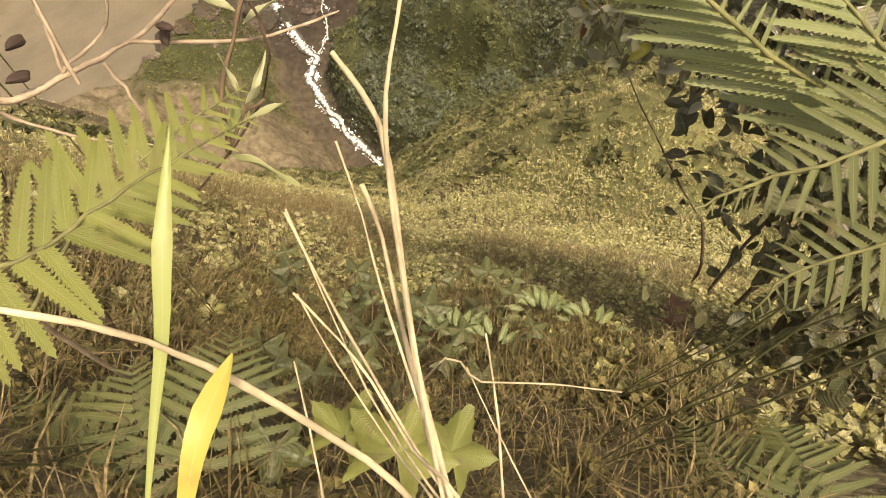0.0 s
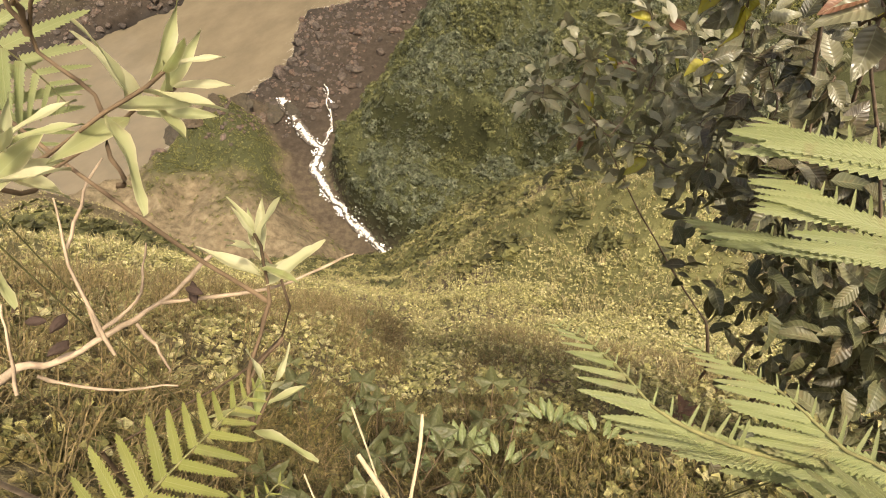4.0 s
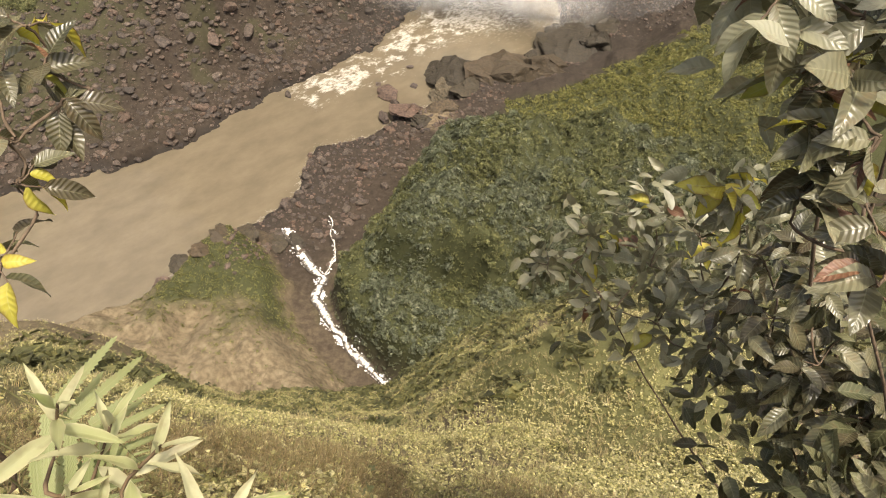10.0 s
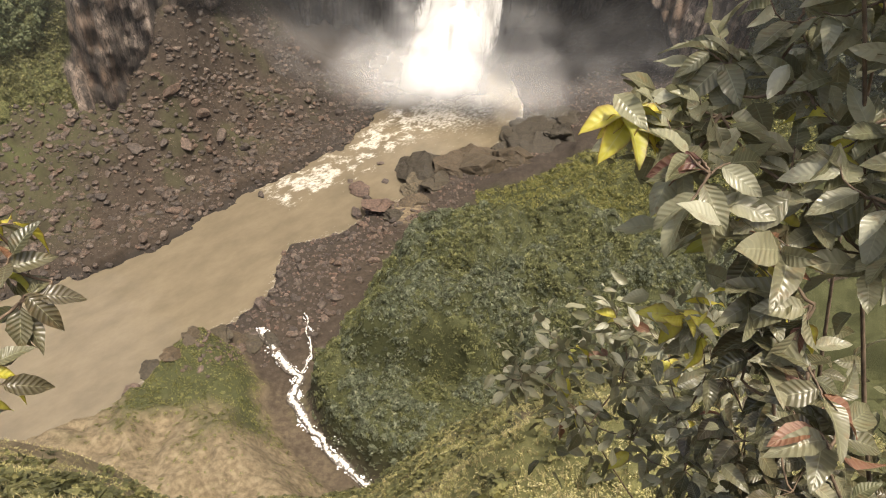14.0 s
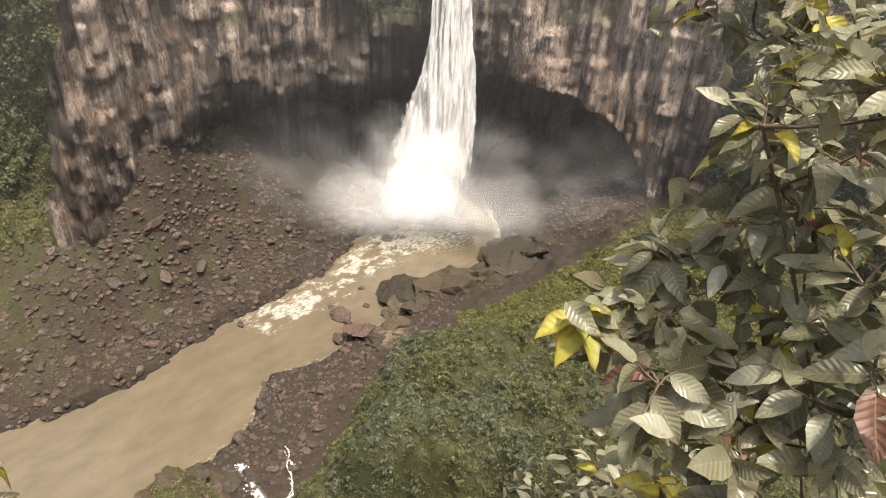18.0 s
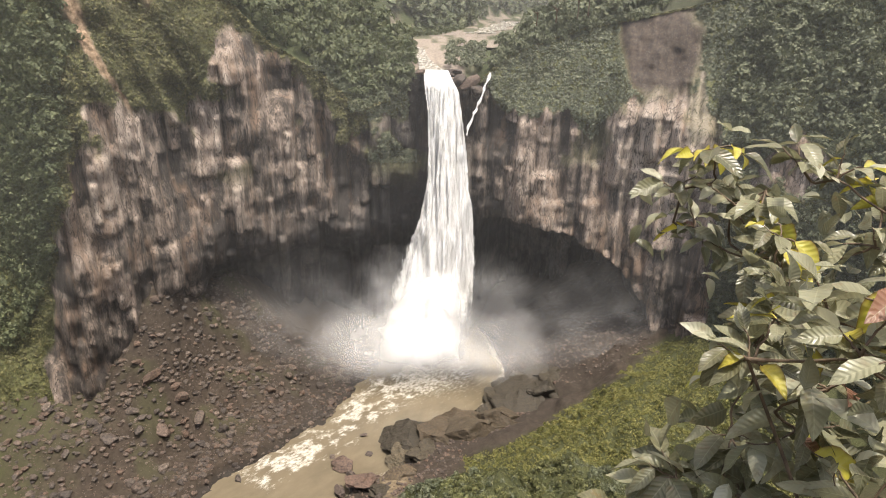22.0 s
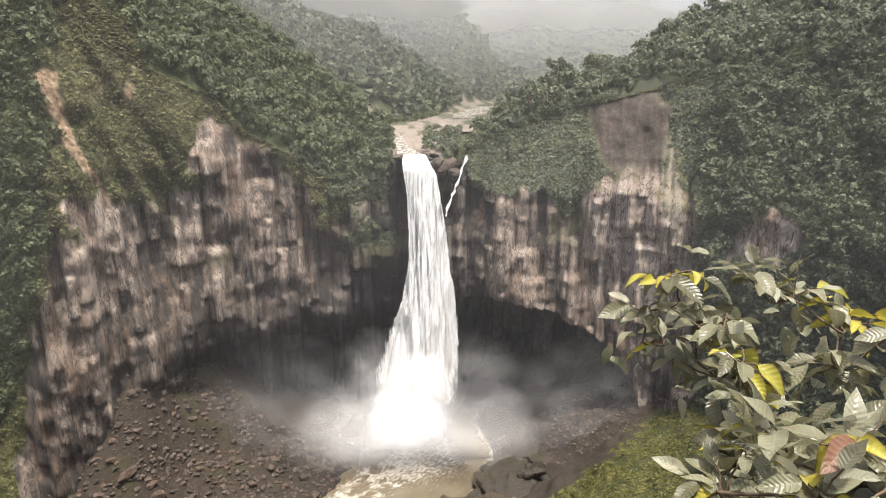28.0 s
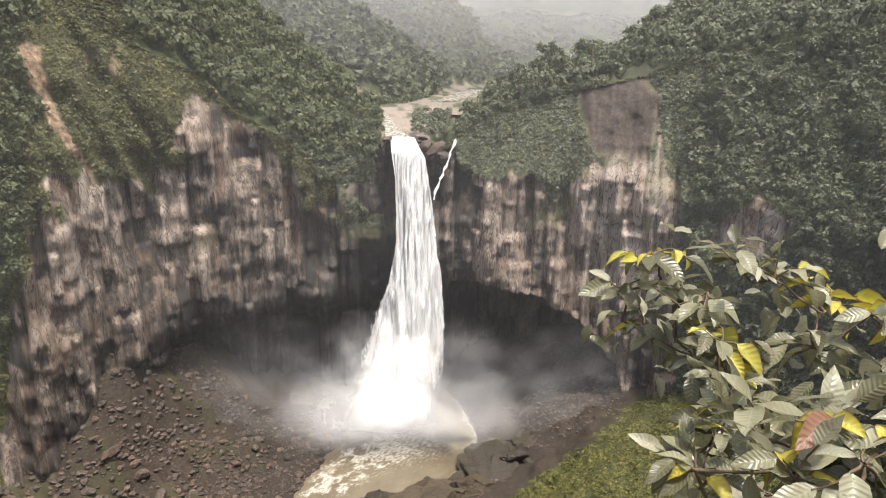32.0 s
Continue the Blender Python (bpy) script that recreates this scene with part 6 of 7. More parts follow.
# ---- the pale-leaved shrub close to the path ----
SHOOTS = [((-0.088, -0.257, 158.661), (-0.075, -0.233, 158.694)),
          ((-0.171, -0.148, 158.826), (-0.119, -0.148, 158.877)),
          ((-0.107, -0.158, 158.564), (-0.128, -0.114, 158.665)),
          ((-0.192, -0.129, 158.901), (-0.144, -0.116, 158.958)),
          ((-0.181, -0.185, 158.850), (-0.111, -0.153, 158.899)),
          ((-0.084, -0.191, 158.730), (-0.088, -0.173, 158.787)),
          ((-0.165, -0.245, 158.898), (-0.144, -0.223, 158.925)),
          ((-0.267, -0.089, 158.851), (-0.246, -0.062, 158.911)),
          ((-0.290, -0.078, 158.869), (-0.258, -0.075, 158.951)),
          ((-0.207, -0.121, 158.868), (-0.141, -0.127, 158.962)),
          ((-0.232, -0.096, 158.888), (-0.200, -0.083, 158.937)),
          ((-0.187, -0.218, 158.877), (-0.159, -0.209, 158.902)),
          ((-0.269, -0.122, 158.841), (-0.237, -0.107, 158.887)),
          ((-0.292, -0.118, 158.857), (-0.254, -0.104, 158.898))]
root = np.array([-0.62, -0.2, float(hill_height(np.array([-0.62]), np.array([-0.2]))[0]) - 0.03])
pale = thing("pale_leaved_shrub", tuple(root), "slender shrub with whorls of pale narrow leaves", "shrub")
g = np.random.default_rng(17)
stems = []
fork = root + np.array([0.05, 0.03, 0.55])
hubs = [fork]
for a, b in sorted(SHOOTS, key=lambda s_: np.linalg.norm(np.array(s_[0]) - fork)):
    a, b = np.array(a), np.array(b)
    h_ = min(hubs, key=lambda q_: np.linalg.norm(q_ - a) + 0.3 * np.linalg.norm(q_ - fork))
    stems.append(tube([h_ - root, (h_ + a) / 2 - root + g.normal(size=3) * 0.008, a - root, b - root], 0.0017, 0.0009, 6, 0.0006, int(g.integers(999))))
    hubs += [a, (h_ + a) / 2]
stems.append(tube([(0, 0, 0), (0.02, 0.01, 0.3), fork - root], 0.006, 0.004, 7, 0.001))
link("stem", tubes_mesh("stem", stems, M_REDTWIG), pale)
for a, b in SHOOTS:
    a, b = np.array(a), np.array(b)
    d_ = (b - a) / np.linalg.norm(b - a)
    s_ = np.cross(d_, (0.1, 0.2, 1.0))
    s_ /= np.linalg.norm(s_)
    t_ = np.cross(d_, s_)
    for j in range(7):
        ang = j * 2.4 + g.uniform(-0.3, 0.3)
        f = j / 6
        p = b - d_ * (0.045 * (1 - f))
        al = (math.cos(ang) * s_ + math.sin(ang) * t_) * (1.15 - 0.75 * f) + d_ * (0.35 + 0.8 * f)
        link("leaf", PALE_LEAVES[j % 4], pale, "", aim(p - root, al, d_ + g.normal(size=3) * 0.1, (0.054 - 0.024 * f) * g.uniform(0.75, 1.15)))

# ---- the bare twig with dark pods ----
twig_root = np.array([-0.5, -0.3, float(hill_height(np.array([-0.5]), np.array([-0.3]))[0]) - 0.02])
bare = thing("dry_twig", tuple(twig_root), "bare dry branching twig with dark seed pods", "twig")
B = lambda *pts: [np.array(p) - twig_root for p in pts]
link("branch", tubes_mesh("branch", [tube([np.zeros(3), *B((-0.42, -0.29, 158.40), (-0.293, -0.240, 158.610), (-0.258, -0.226, 158.618), (-0.225, -0.198, 158.624), (-0.194, -0.166, 158.626), (-0.164, -0.124, 158.640))], 0.0042, 0.0016, 7, 0.0007, 3)], M_TWIG), bare)
for i, pts in enumerate((((-0.194, -0.166, 158.626), (-0.119, -0.129, 158.603), (-0.075, -0.090, 158.592), (-0.058, -0.080, 158.595)),
                           ((-0.231, -0.201, 158.626), (-0.235, -0.187, 158.651), (-0.240, -0.176, 158.676)),
                           ((-0.231, -0.201, 158.626), (-0.206, -0.173, 158.641), (-0.204, -0.153, 158.654), (-0.204, -0.136, 158.668)),
                           ((-0.209, -0.184, 158.623), (-0.187, -0.202, 158.612), (-0.174, -0.216, 158.611)),
                           ((-0.266, -0.237, 158.618), (-0.229, -0.234, 158.595), (-0.185, -0.211, 158.557)),
                           ((-0.247, -0.158, 158.687), (-0.239, -0.124, 158.711), (-0.228, -0.104, 158.728)),
                           ((-0.206, -0.219, 158.645), (-0.240, -0.172, 158.689), (-0.254, -0.134, 158.715)),
                           ((-0.252, -0.261, 158.659), (-0.261, -0.229, 158.683), (-0.269, -0.210, 158.694)))):
    link("side_twig", tubes_mesh("side_twig", [tube(B(*pts), 0.0017, 0.0007, 5, 0.0006, i)], M_TWIG), bare)
for p in ((-0.248, -0.220, 158.641), (-0.173, -0.152, 158.624), (-0.254, -0.211, 158.672), (-0.242, -0.209, 158.666), (-0.167, -0.156, 158.638)):
    bm = bmesh.new()
    bmesh.ops.create_uvsphere(bm, u_segments=10, v_segments=8, radius=1.0)
    for v in bm.verts:
        v.co = (v.co.x * 0.0035 * (1.2 - 0.5 * v.co.z), v.co.y * 0.0032, v.co.z * 0.009 + 0.001 * math.sin(v.co.x * 5))
    po = part("seed_pod", bm, M_POD, bare, "dark brown seed pod")
    po.matrix_basis = Matrix.Translation(np.array(p) - twig_root) @ Euler((1.1, 0.4, g.uniform(0, 6))).to_matrix().to_4x4()


# ---- ferns ----
def pinna_mesh(name, mat, wide=0.074, teeth=17):
    V, F, lu, lv = [], [], [], []
    n = teeth * 2 + 1
    for i in range(n):
        s = i / (n - 1)
        w = wide * (1 - 0.25 * s) * math.sqrt(max(0.0, 1 - s ** 3.0)) * (1.0 if i % 2 == 0 else 0.62) + 0.004
        y = s + (0.02 if i % 2 == 0 else 0)
        z = -0.10 * s * s
        V += [(-w, y, z + 0.25 * w), (0, y - 0.015, z), (w, y, z + 0.25 * w)]
        lu += [-1, 0, 1]
        lv += [s, s, s]
        if i:
            k = 3 * i
            F += [(k - 3, k - 2, k + 1, k), (k - 2, k - 1, k + 2, k + 1)]
    return mesh_from(name, np.array(V), np.array(F), mat, {"lu": lu, "lv": lv})


PINNA = {k: pinna_mesh("pinna", m_, w_) for k, m_, w_ in (("green", L_FERN, 0.078), ("yellow", L_FERNY, 0.115), ("dark", L_FERND, 0.078))}
# near the camera's early position; fern pinnae and grass blades face it
EYE_POINT = np.array([0.02, -0.36, 159.12])


def fern(root_xy, fronds, label, colour, view_left=None):
    """A fern: fronds are (points of the rachis, longest pinna, spacing)."""
    rt = np.array([*root_xy, float(hill_height(np.array([root_xy[0]]), np.array([root_xy[1]]))[0]) - 0.02])
    ob = thing("fern", tuple(rt), label, "fern")
    for i, (pts, longest, step) in enumerate(fronds):
        pts = [np.array(p, float) for p in pts]
        away = pts[0] - pts[1]
        foot = pts[0] + away / np.linalg.norm(away) * 0.14 + np.array([0, 0, -0.10])
        tb = tube([rt - rt, foot - rt, *[p - rt for p in pts]], 0.0014, 0.0005, 6, 0.0005, i)
        ra = link("rachis", mesh_from("rachis", tb[0], tb[1], M_GREENSTEM), ob)
        q = np.array([p - rt for p in pts])
        seg = np.concatenate([[0], np.cumsum(np.linalg.norm(np.diff(q, axis=0), axis=1))])
        fine = tb[2][len(tb[2]) * 2 // (len(pts) + 1):]
        fs = np.concatenate([[0], np.cumsum(np.linalg.norm(np.diff(fine, axis=0), axis=1))])
        total, s = fs[-1], 0.004
        while s < total:
            p = np.array([np.interp(s, fs, fine[:, k_]) for k_ in range(3)])
            p2 = np.array([np.interp(min(s + 0.004, total), fs, fine[:, k_]) for k_ in range(3)])
            d_ = p2 - p if np.linalg.norm(p2 - p) > 1e-5 else fine[-1] - fine[-2]
            d_ = d_ / np.linalg.norm(d_)
            nrm = EYE_POINT - (p + rt)
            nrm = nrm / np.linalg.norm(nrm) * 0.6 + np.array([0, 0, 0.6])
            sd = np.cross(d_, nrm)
            sd /= np.linalg.norm(sd)
            f = s / total
            ln = longest * min(1.0, (1.02 - f) * 1.35) ** 0.9
            for sg in (-1, 1):
                al, short = sd * sg + d_ * (0.35 + 0.45 * f) + g.normal(size=3) * 0.04, 1.0
                if view_left:                          # pinnae of one side laid to the camera's left, to fit its view
                    al, short = (np.array(view_left) + d_ * 0.2 + g.normal(size=3) * 0.05, 1.0) if sg < 0 else (np.array([0.5, 0.6, 0.3]) + d_ * 0.5 + g.normal(size=3) * 0.1, 0.3)
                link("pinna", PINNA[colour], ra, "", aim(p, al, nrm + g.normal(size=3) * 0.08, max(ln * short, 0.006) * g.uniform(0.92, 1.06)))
            s += step * (1 - 0.45 * f)
    return ob


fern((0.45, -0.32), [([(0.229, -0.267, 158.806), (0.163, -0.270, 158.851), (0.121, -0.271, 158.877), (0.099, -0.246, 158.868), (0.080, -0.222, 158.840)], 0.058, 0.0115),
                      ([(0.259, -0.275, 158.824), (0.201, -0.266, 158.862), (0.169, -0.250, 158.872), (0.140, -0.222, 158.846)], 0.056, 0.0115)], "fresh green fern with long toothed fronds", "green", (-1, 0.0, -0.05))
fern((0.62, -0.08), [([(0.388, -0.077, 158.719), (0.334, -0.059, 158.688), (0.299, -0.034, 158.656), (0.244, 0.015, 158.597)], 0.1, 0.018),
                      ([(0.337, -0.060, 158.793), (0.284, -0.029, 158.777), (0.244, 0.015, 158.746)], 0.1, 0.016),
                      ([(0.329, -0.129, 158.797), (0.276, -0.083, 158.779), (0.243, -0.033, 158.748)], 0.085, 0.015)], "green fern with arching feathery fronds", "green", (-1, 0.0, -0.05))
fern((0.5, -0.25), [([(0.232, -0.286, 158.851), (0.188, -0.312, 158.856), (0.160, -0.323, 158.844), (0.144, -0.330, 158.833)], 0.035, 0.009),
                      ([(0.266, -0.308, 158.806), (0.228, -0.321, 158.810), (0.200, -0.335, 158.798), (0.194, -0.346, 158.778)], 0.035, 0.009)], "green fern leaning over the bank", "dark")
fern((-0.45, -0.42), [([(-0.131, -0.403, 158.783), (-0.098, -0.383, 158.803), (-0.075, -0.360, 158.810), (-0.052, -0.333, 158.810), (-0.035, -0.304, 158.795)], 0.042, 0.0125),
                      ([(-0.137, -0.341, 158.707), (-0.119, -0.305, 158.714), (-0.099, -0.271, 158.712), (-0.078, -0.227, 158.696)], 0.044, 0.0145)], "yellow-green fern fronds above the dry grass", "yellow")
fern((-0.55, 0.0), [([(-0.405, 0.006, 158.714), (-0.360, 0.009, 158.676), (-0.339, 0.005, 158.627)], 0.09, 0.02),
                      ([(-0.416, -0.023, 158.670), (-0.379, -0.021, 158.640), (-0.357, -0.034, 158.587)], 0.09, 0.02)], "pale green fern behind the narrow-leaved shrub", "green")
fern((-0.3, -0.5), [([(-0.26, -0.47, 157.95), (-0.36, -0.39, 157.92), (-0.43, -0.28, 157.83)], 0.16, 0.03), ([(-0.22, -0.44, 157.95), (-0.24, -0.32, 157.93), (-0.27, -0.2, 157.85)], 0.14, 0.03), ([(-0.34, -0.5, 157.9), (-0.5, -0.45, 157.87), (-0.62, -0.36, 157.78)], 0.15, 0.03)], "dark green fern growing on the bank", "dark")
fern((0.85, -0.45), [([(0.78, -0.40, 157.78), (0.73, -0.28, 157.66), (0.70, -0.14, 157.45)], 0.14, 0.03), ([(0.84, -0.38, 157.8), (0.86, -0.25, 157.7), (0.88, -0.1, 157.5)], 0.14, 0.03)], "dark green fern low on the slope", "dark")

# ---- dry stalks and blades ----
def stalk(points, r, label, mat=M_STRAWSTEM, ear=False):
    p0 = np.array(points[0], float)
    back = p0 - np.array(points[1], float)
    reach = p0 + back * 0.8
    p0 = reach + np.array([0.8 * back[0], min(0.8 * back[1], -0.04), 0])
    gz0 = float(hill_height(np.array([p0[0]]), np.array([p0[1]]))[0])
    ob = thing("grass_stalk", (p0[0], p0[1], gz0), label, "grass stalk", "dry stalks")
    o = np.array([p0[0], p0[1], gz0])
    link("culm", tubes_mesh("culm", [tube([np.zeros(3), reach - o, *[np.array(p) - o for p in points]], r * 1.2, r * 0.6, 6, 0.00015, len(points))], mat), ob)
    if ear:
        a, b = np.array(points[-2]) - o, np.array(points[-1]) - o
        link("seed_head", tubes_mesh("seed_head", [tube([a * 0.6 + b * 0.4, b, b + (b - a) * 0.25], r * 1.7, r * 0.5, 6, 0.001, 5)], mat), ob)
    return ob


for pts, r, ear in ((((0.081, -0.446, 158.717), (0.052, -0.388, 158.752), (0.028, -0.328, 158.816), (0.018, -0.314, 158.836), (-0.000, -0.296, 158.840)), 0.0019, False),
                    (((0.080, -0.446, 158.697), (0.049, -0.384, 158.732), (0.027, -0.341, 158.777), (0.016, -0.327, 158.795)), 0.0017, False),
                    (((0.072, -0.445, 158.767), (0.046, -0.382, 158.805), (0.027, -0.331, 158.848), (0.025, -0.295, 158.874), (0.024, -0.284, 158.877)), 0.0012, False),
                    (((0.064, -0.458, 158.837), (0.051, -0.444, 158.866), (0.013, -0.430, 158.901), (-0.009, -0.427, 158.920), (-0.030, -0.428, 158.930)), 0.0012, False),
                    (((0.065, -0.427, 158.697), (0.017, -0.377, 158.746), (-0.015, -0.341, 158.784)), 0.0011, False),
                    (((0.057, -0.427, 158.757), (0.028, -0.398, 158.782), (0.000, -0.380, 158.800)), 0.0009, False),
                    (((0.091, -0.439, 158.588), (0.030, -0.330, 158.602), (-0.001, -0.269, 158.625), (-0.026, -0.229, 158.648)), 0.0013, False),
                    (((0.076, -0.434, 158.587), (0.024, -0.380, 158.592), (-0.051, -0.277, 158.631)), 0.0011, False),
                    (((0.050, -0.416, 158.587), (0.003, -0.369, 158.595), (-0.034, -0.328, 158.610)), 0.0010, False),
                    (((0.124, -0.434, 158.592), (0.112, -0.377, 158.596), (0.097, -0.331, 158.604)), 0.0013, False),
                    (((0.141, -0.431, 158.596), (0.114, -0.392, 158.594), (0.088, -0.355, 158.597)), 0.0009, False),
                    (((0.007, -0.445, 158.588), (-0.014, -0.398, 158.593), (-0.027, -0.371, 158.599)), 0.0010, False),
                    (((0.099, -0.363, 158.597), (0.147, -0.358, 158.606), (0.198, -0.352, 158.589)), 0.0009, False)):
    stalk(pts, r, "tall dry straw-coloured grass stalk", M_STRAWSTEM, ear)


def blade(points, width, mat, label):
    p = np.array(points, float)
    reach = p[0] + (p[0] - p[1]) * 2.0
    foot = reach + np.array([0, -0.06, 0])
    gz0 = float(hill_height(foot[:1], foot[1:2])[0])
    o = np.array([foot[0], foot[1], gz0])
    ob = thing("tall_grass", tuple(o), label, "grass")
    _, _, q = tube([np.zeros(3), reach - o, *[x_ - o for x_ in p]], 0.001, 0.001)
    k = np.linspace(0, 1, len(q))
    w = width * np.clip(k * 1.6 - 0.35, 0.08, 1) * np.clip((1 - k) * 6, 0.05, 1)
    dr = np.gradient(q, axis=0)
    s = np.cross(dr, EYE_POINT - (q + o))
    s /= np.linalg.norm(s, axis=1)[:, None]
    P = np.stack([q - s * w[:, None], q - (EYE_POINT - q - o) * 0.004, q + s * w[:, None]], 1)
    u = np.stack([-np.ones(len(q)), np.zeros(len(q)), np.ones(len(q))], 1)
    bl = sheet("blade", P, mat, {"lu": u, "lv": np.repeat(k[:, None], 3, 1)})
    bl.parent = ob
    return ob


blade(((0.000, -0.465, 158.894), (-0.002, -0.442, 158.904), (-0.003, -0.425, 158.912), (-0.005, -0.408, 158.922), (-0.009, -0.384, 158.928)), 0.0021, L_BLADE, "single green grass blade standing upright")
blade(((0.014, -0.461, 158.921), (0.015, -0.444, 158.931), (0.016, -0.428, 158.927)), 0.0028, L_BLADEY, "single yellow-green grass blade")

# ---- lobed leaves and fallen leaves on the bank ----
LOBED = [lobed_leaf_mesh("leaf", L_LOBED, 1.0, 5, s) for s in range(3)]
LOBED_DRY = lobed_leaf_mesh("leaf", L_FERNY, 1.0, 5, 7)
LOBED_RED = lobed_leaf_mesh("leaf", L_RED, 1.0, 5, 8)
for i in range(11):
    x, y = (rng.uniform(-1.6, 1.6), rng.uniform(0.0, 2.4)) if i > 9 else (rng.uniform(-0.6, 0.4), rng.uniform(-0.1, 0.6))
    z = float(hill_height(np.array([x]), np.array([y]))[0])
    ob = thing("lobed_plant", (x, y, z - 0.02), "low plant with broad lobed green leaves", "plant", "lobed plants on the bank")
    for j in range(int(rng.integers(3, 6))):
        a = rng.uniform(0, 6.28)
        e = Vector((math.cos(a) * 0.13, math.sin(a) * 0.13 + 0.1, rng.uniform(0.12, 0.32)))
        link("stalk", tubes_mesh("stalk", [tube([(0, 0, 0), (e.x * 0.4, e.y * 0.4, e.z * 0.7), e], 0.003, 0.002, 5)], M_REDTWIG), ob)
        link("leaf", LOBED[j % 3], ob, "", aim(e, (math.cos(a), math.sin(a) + 0.3, -0.3), (0, 0.35, 1), rng.uniform(0.05, 0.12)))
L_FRESH = make_broadleaf("fresh_herb_leaf", [(0.17, 0.21, 0.075), (0.22, 0.25, 0.10), (0.13, 0.17, 0.06)], 0.4, 6.0, None, 0.3)
FRESH_LEAVES = [leaf_mesh("leaf", L_FRESH, 1.0, 0.34, 0.2, 0.3, 70), leaf_mesh("leaf", L_FRESH, 1.0, 0.30, 0.25, 0.5, 71)]


def one_leaf_plant(name, tip, size, label, along=(0.1, -1, -0.1), up=(0, 0.3, 1), k=0):
    """A stalk rooted in the bank that carries one broad lobed leaf at the tip."""
    z = float(hill_height(np.array([tip[0]]), np.array([tip[1] + 0.06]))[0])
    ob = thing(name, (tip[0], tip[1] + 0.06, z - 0.02), label, "plant", "lobed plants on the bank")
    h = tip[2] - z
    link("stalk", tubes_mesh("stalk", [tube([(0, 0, 0), (0, 0.01, h * 0.5), (0, -0.06, h)], 0.005, 0.003, 6)], M_REDTWIG), ob)
    link("leaf", LOBED[k % 3], ob, "", aim((0, -0.06, h), along, up, size))


one_leaf_plant("big_leaf_plant", (-0.206, 0.276, 155.944), 0.21, "plant with one large shield-shaped green leaf")
for k, (tip, size) in enumerate((((-0.319, -0.240, 157.486), 0.085), ((-0.137, -0.386, 157.957), 0.075), ((-0.438, -0.014, 156.823), 0.10), ((-0.227, -0.111, 157.033), 0.09), ((0.281, -0.009, 156.938), 0.08), ((0.049, -0.185, 157.298), 0.07), ((-0.36, -0.10, 157.0), 0.10), ((-0.12, 0.02, 156.7), 0.09))):
    one_leaf_plant("lobed_plant", tip, size, "low plant with a broad lobed green leaf", (0.4 - 0.3 * (k % 3), -1, -0.15), (0.15 * (k % 2), 0.25, 1), k)
for cx, cy, top_z, n_, sz in ((0.22, 0.235, 156.32, 26, 0.11), (0.36, 0.16, 156.4, 18, 0.10), (0.62, 0.45, 156.02, 22, 0.12), (0.12, 0.30, 156.1, 16, 0.10), (0.78, 0.36, 156.2, 16, 0.10), (-0.30, 0.55, 155.3, 18, 0.12)):
    z = float(hill_height(np.array([cx]), np.array([cy]))[0])
    ob = thing("leafy_herb", (cx, cy, z - 0.02), "leafy herb with fresh pointed green leaves", "plant", "leafy herbs on the bank")
    h = max(top_z - z, 0.15)
    stems = []
    for j in range(n_):
        a, f = j * 2.4, (j % 4) / 4
        e = np.array([math.cos(a) * 0.10 * (1.2 - f), math.sin(a) * 0.10 * (1.2 - f), h * (0.55 + 0.45 * f)])
        if j < 5:
            stems.append(tube([(0, 0, 0), e * 0.6, e], 0.003, 0.0015, 5, 0.002, j))
        link("leaf", FRESH_LEAVES[j % 2], ob, "", aim(e, (math.cos(a), math.sin(a) - 0.25, 0.15), (0, -0.1, 1), sz * (0.7 + 0.4 * f)))
    link("stem", tubes_mesh("stem", stems, M_GREENSTEM), ob)
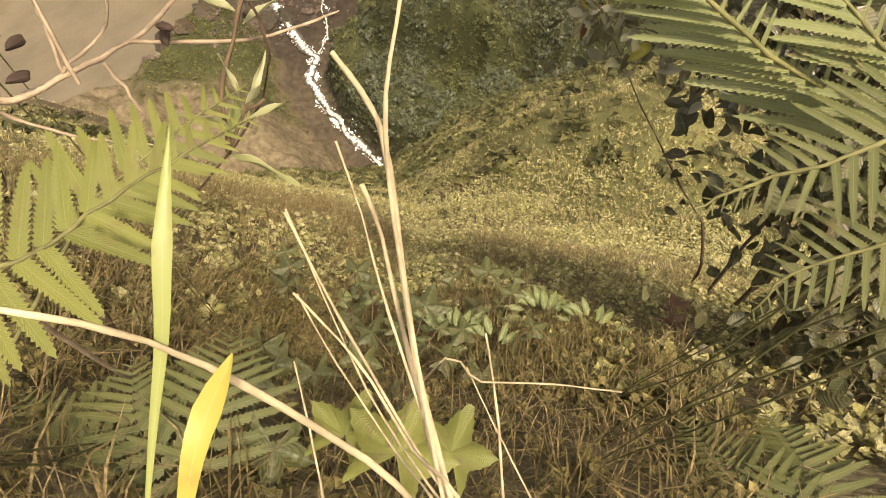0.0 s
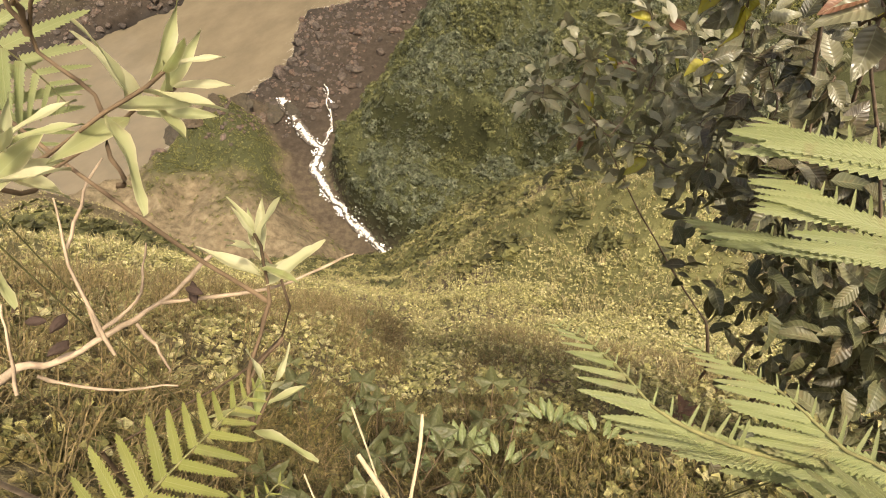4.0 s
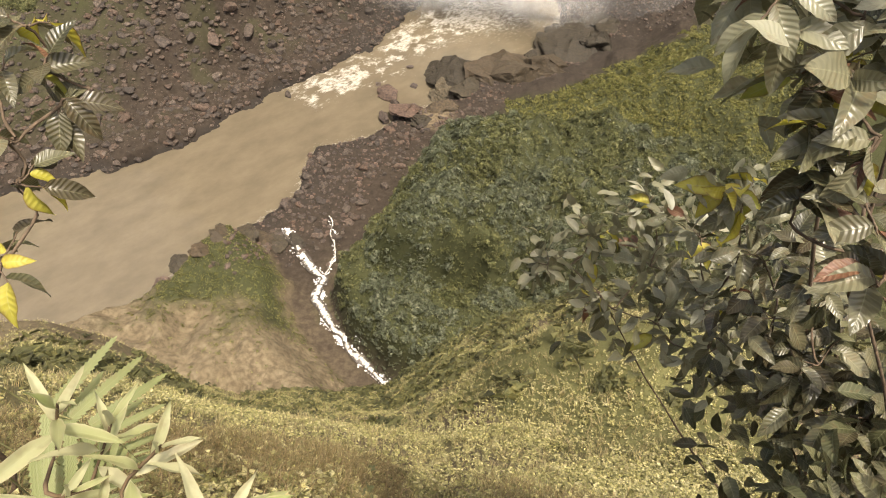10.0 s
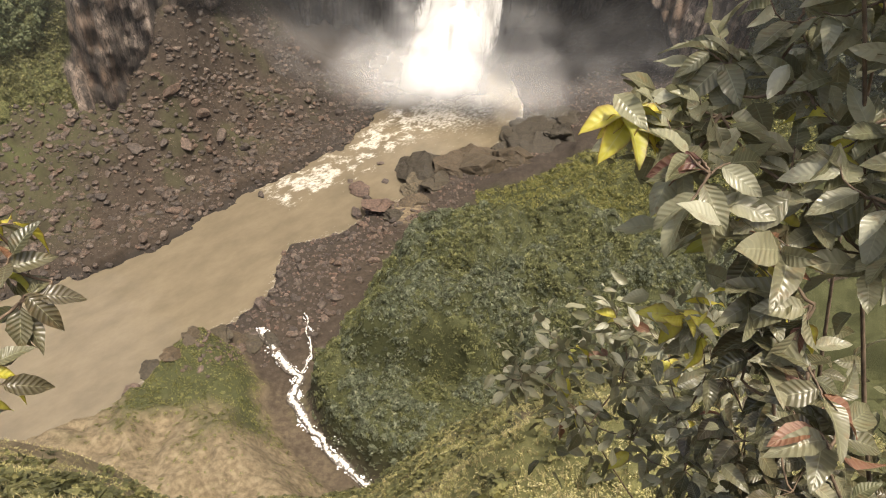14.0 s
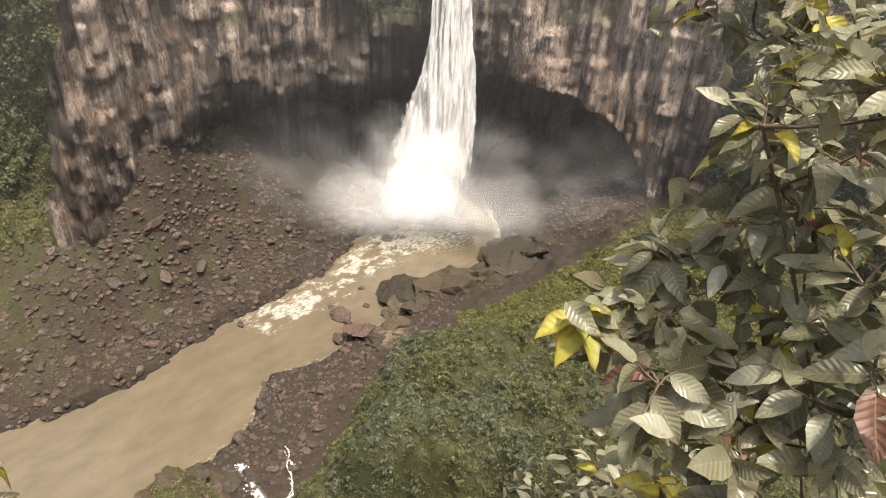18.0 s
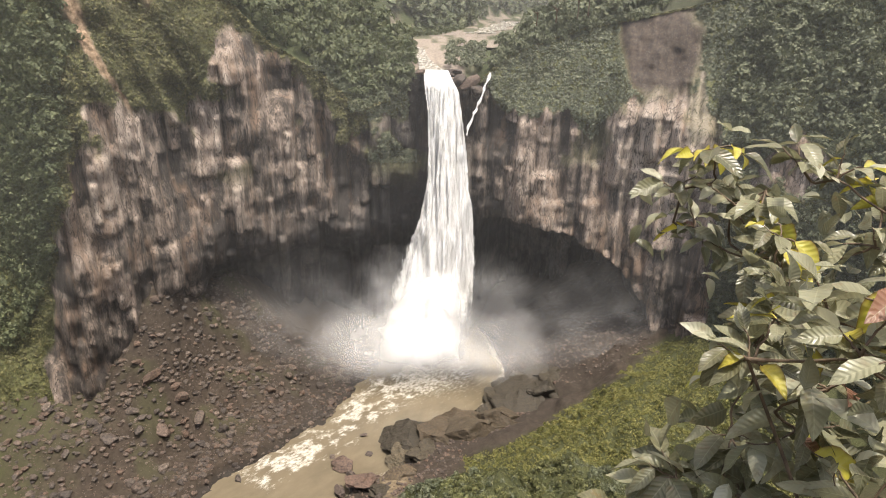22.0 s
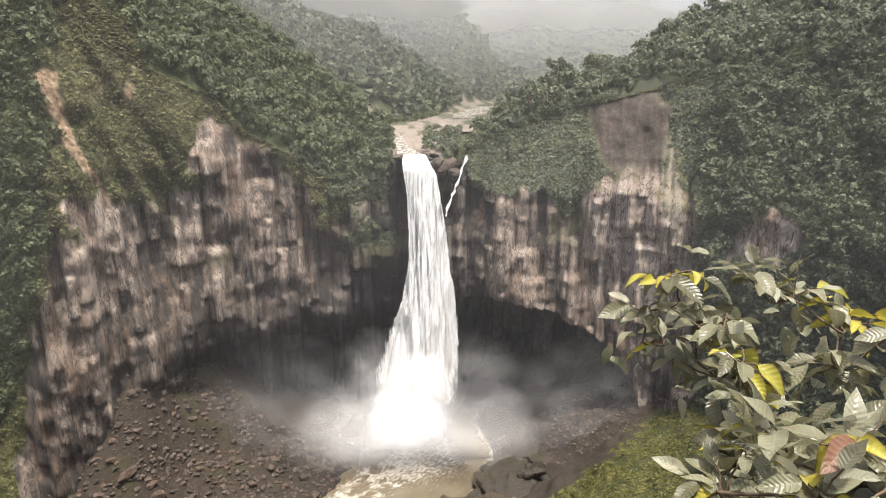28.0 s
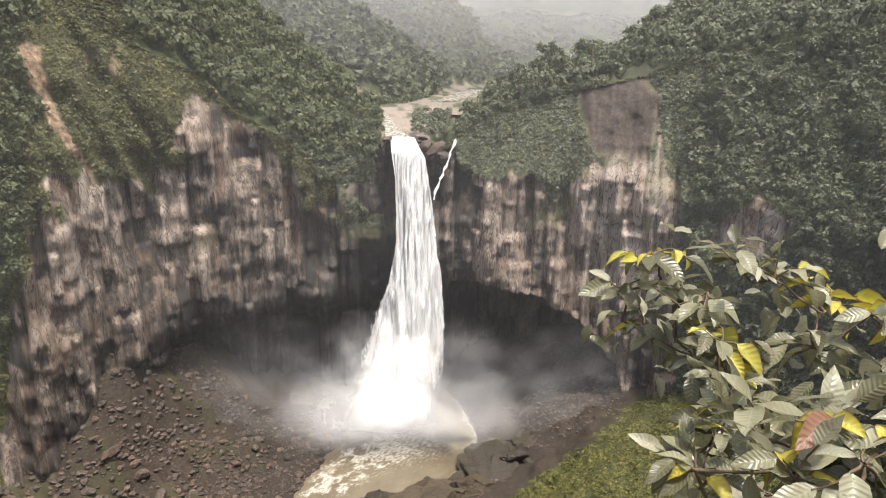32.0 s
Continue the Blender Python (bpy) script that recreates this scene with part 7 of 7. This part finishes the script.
for x, y, size in ((1.54, 0.93, 0.13), (1.46, 0.85, 0.11), (1.62, 1.05, 0.12), (1.30, 0.65, 0.10)):
    h = float(hill_height(np.array([x]), np.array([y]))[0])
    tagged(link("fallen_leaf", LOBED_RED, None, "", aim((x, y, h + 0.12), (0.3, -0.6, 0.6), (0.1, -0.5, 1), size)), "curled red-brown fallen leaf lying on the slope", "leaf", "fallen leaves")
for p, s in (((0.05, -0.40, 158.2), 0.085), ((0.12, -0.38, 158.14), 0.07), ((-0.02, -0.38, 158.12), 0.07)):
    z = float(hill_height(np.array([p[0]]), np.array([p[1]]))[0])
    ob = thing("lobed_plant", (p[0], p[1], z), "plant with a pale yellow-green lobed leaf", "plant", "lobed plants on the bank")
    link("stalk", tubes_mesh("stalk", [tube([(0, 0, 0), (0, 0.02, (p[2] - z) * 0.5), (0, 0, p[2] - z)], 0.003, 0.002, 5)], M_REDTWIG), ob)
    link("leaf", LOBED_DRY, ob, "", aim((0, 0, p[2] - z), (0.3, 1, 0), (0, -0.2, 1), s))
for i in range(26):
    x, y = rng.uniform(0.2, 2.2), rng.uniform(-0.4, 1.8)
    h = hill_height(np.array([x, x + 0.1, x]), np.array([y, y, y + 0.1]))
    nrm = Vector((-(h[1] - h[0]) / 0.1, -(h[2] - h[0]) / 0.1, 1)).normalized()
    ob = link("fallen_leaf", LOBED_RED, None, "", aim((x, y, h[0] + 0.05), Vector((rng.uniform(-1, 1), -0.2, 0.5)), nrm, rng.uniform(0.05, 0.13)))
    tagged(ob, "curled red-brown fallen leaf lying on the slope", "leaf", "fallen leaves")

# the trees that stand out on the eastern ridge
for x, y, z, hgt, sp, sd in ((49, 296, 150, 14.5, 5.5, 1), (45, 297, 149, 10, 2.6, 2), (67, 297.5, 157, 8, 4, 3), (36, 294, 147, 7, 4, 4), (28, 292, 146, 6, 3.5, 5), (-140, 262, 196, 18, 5, 6), (-131, 262, 190, 17, 4.5, 7)):
    tree((x, y, z), hgt, sp, "tall tree with an open crown on the ridge", sd)
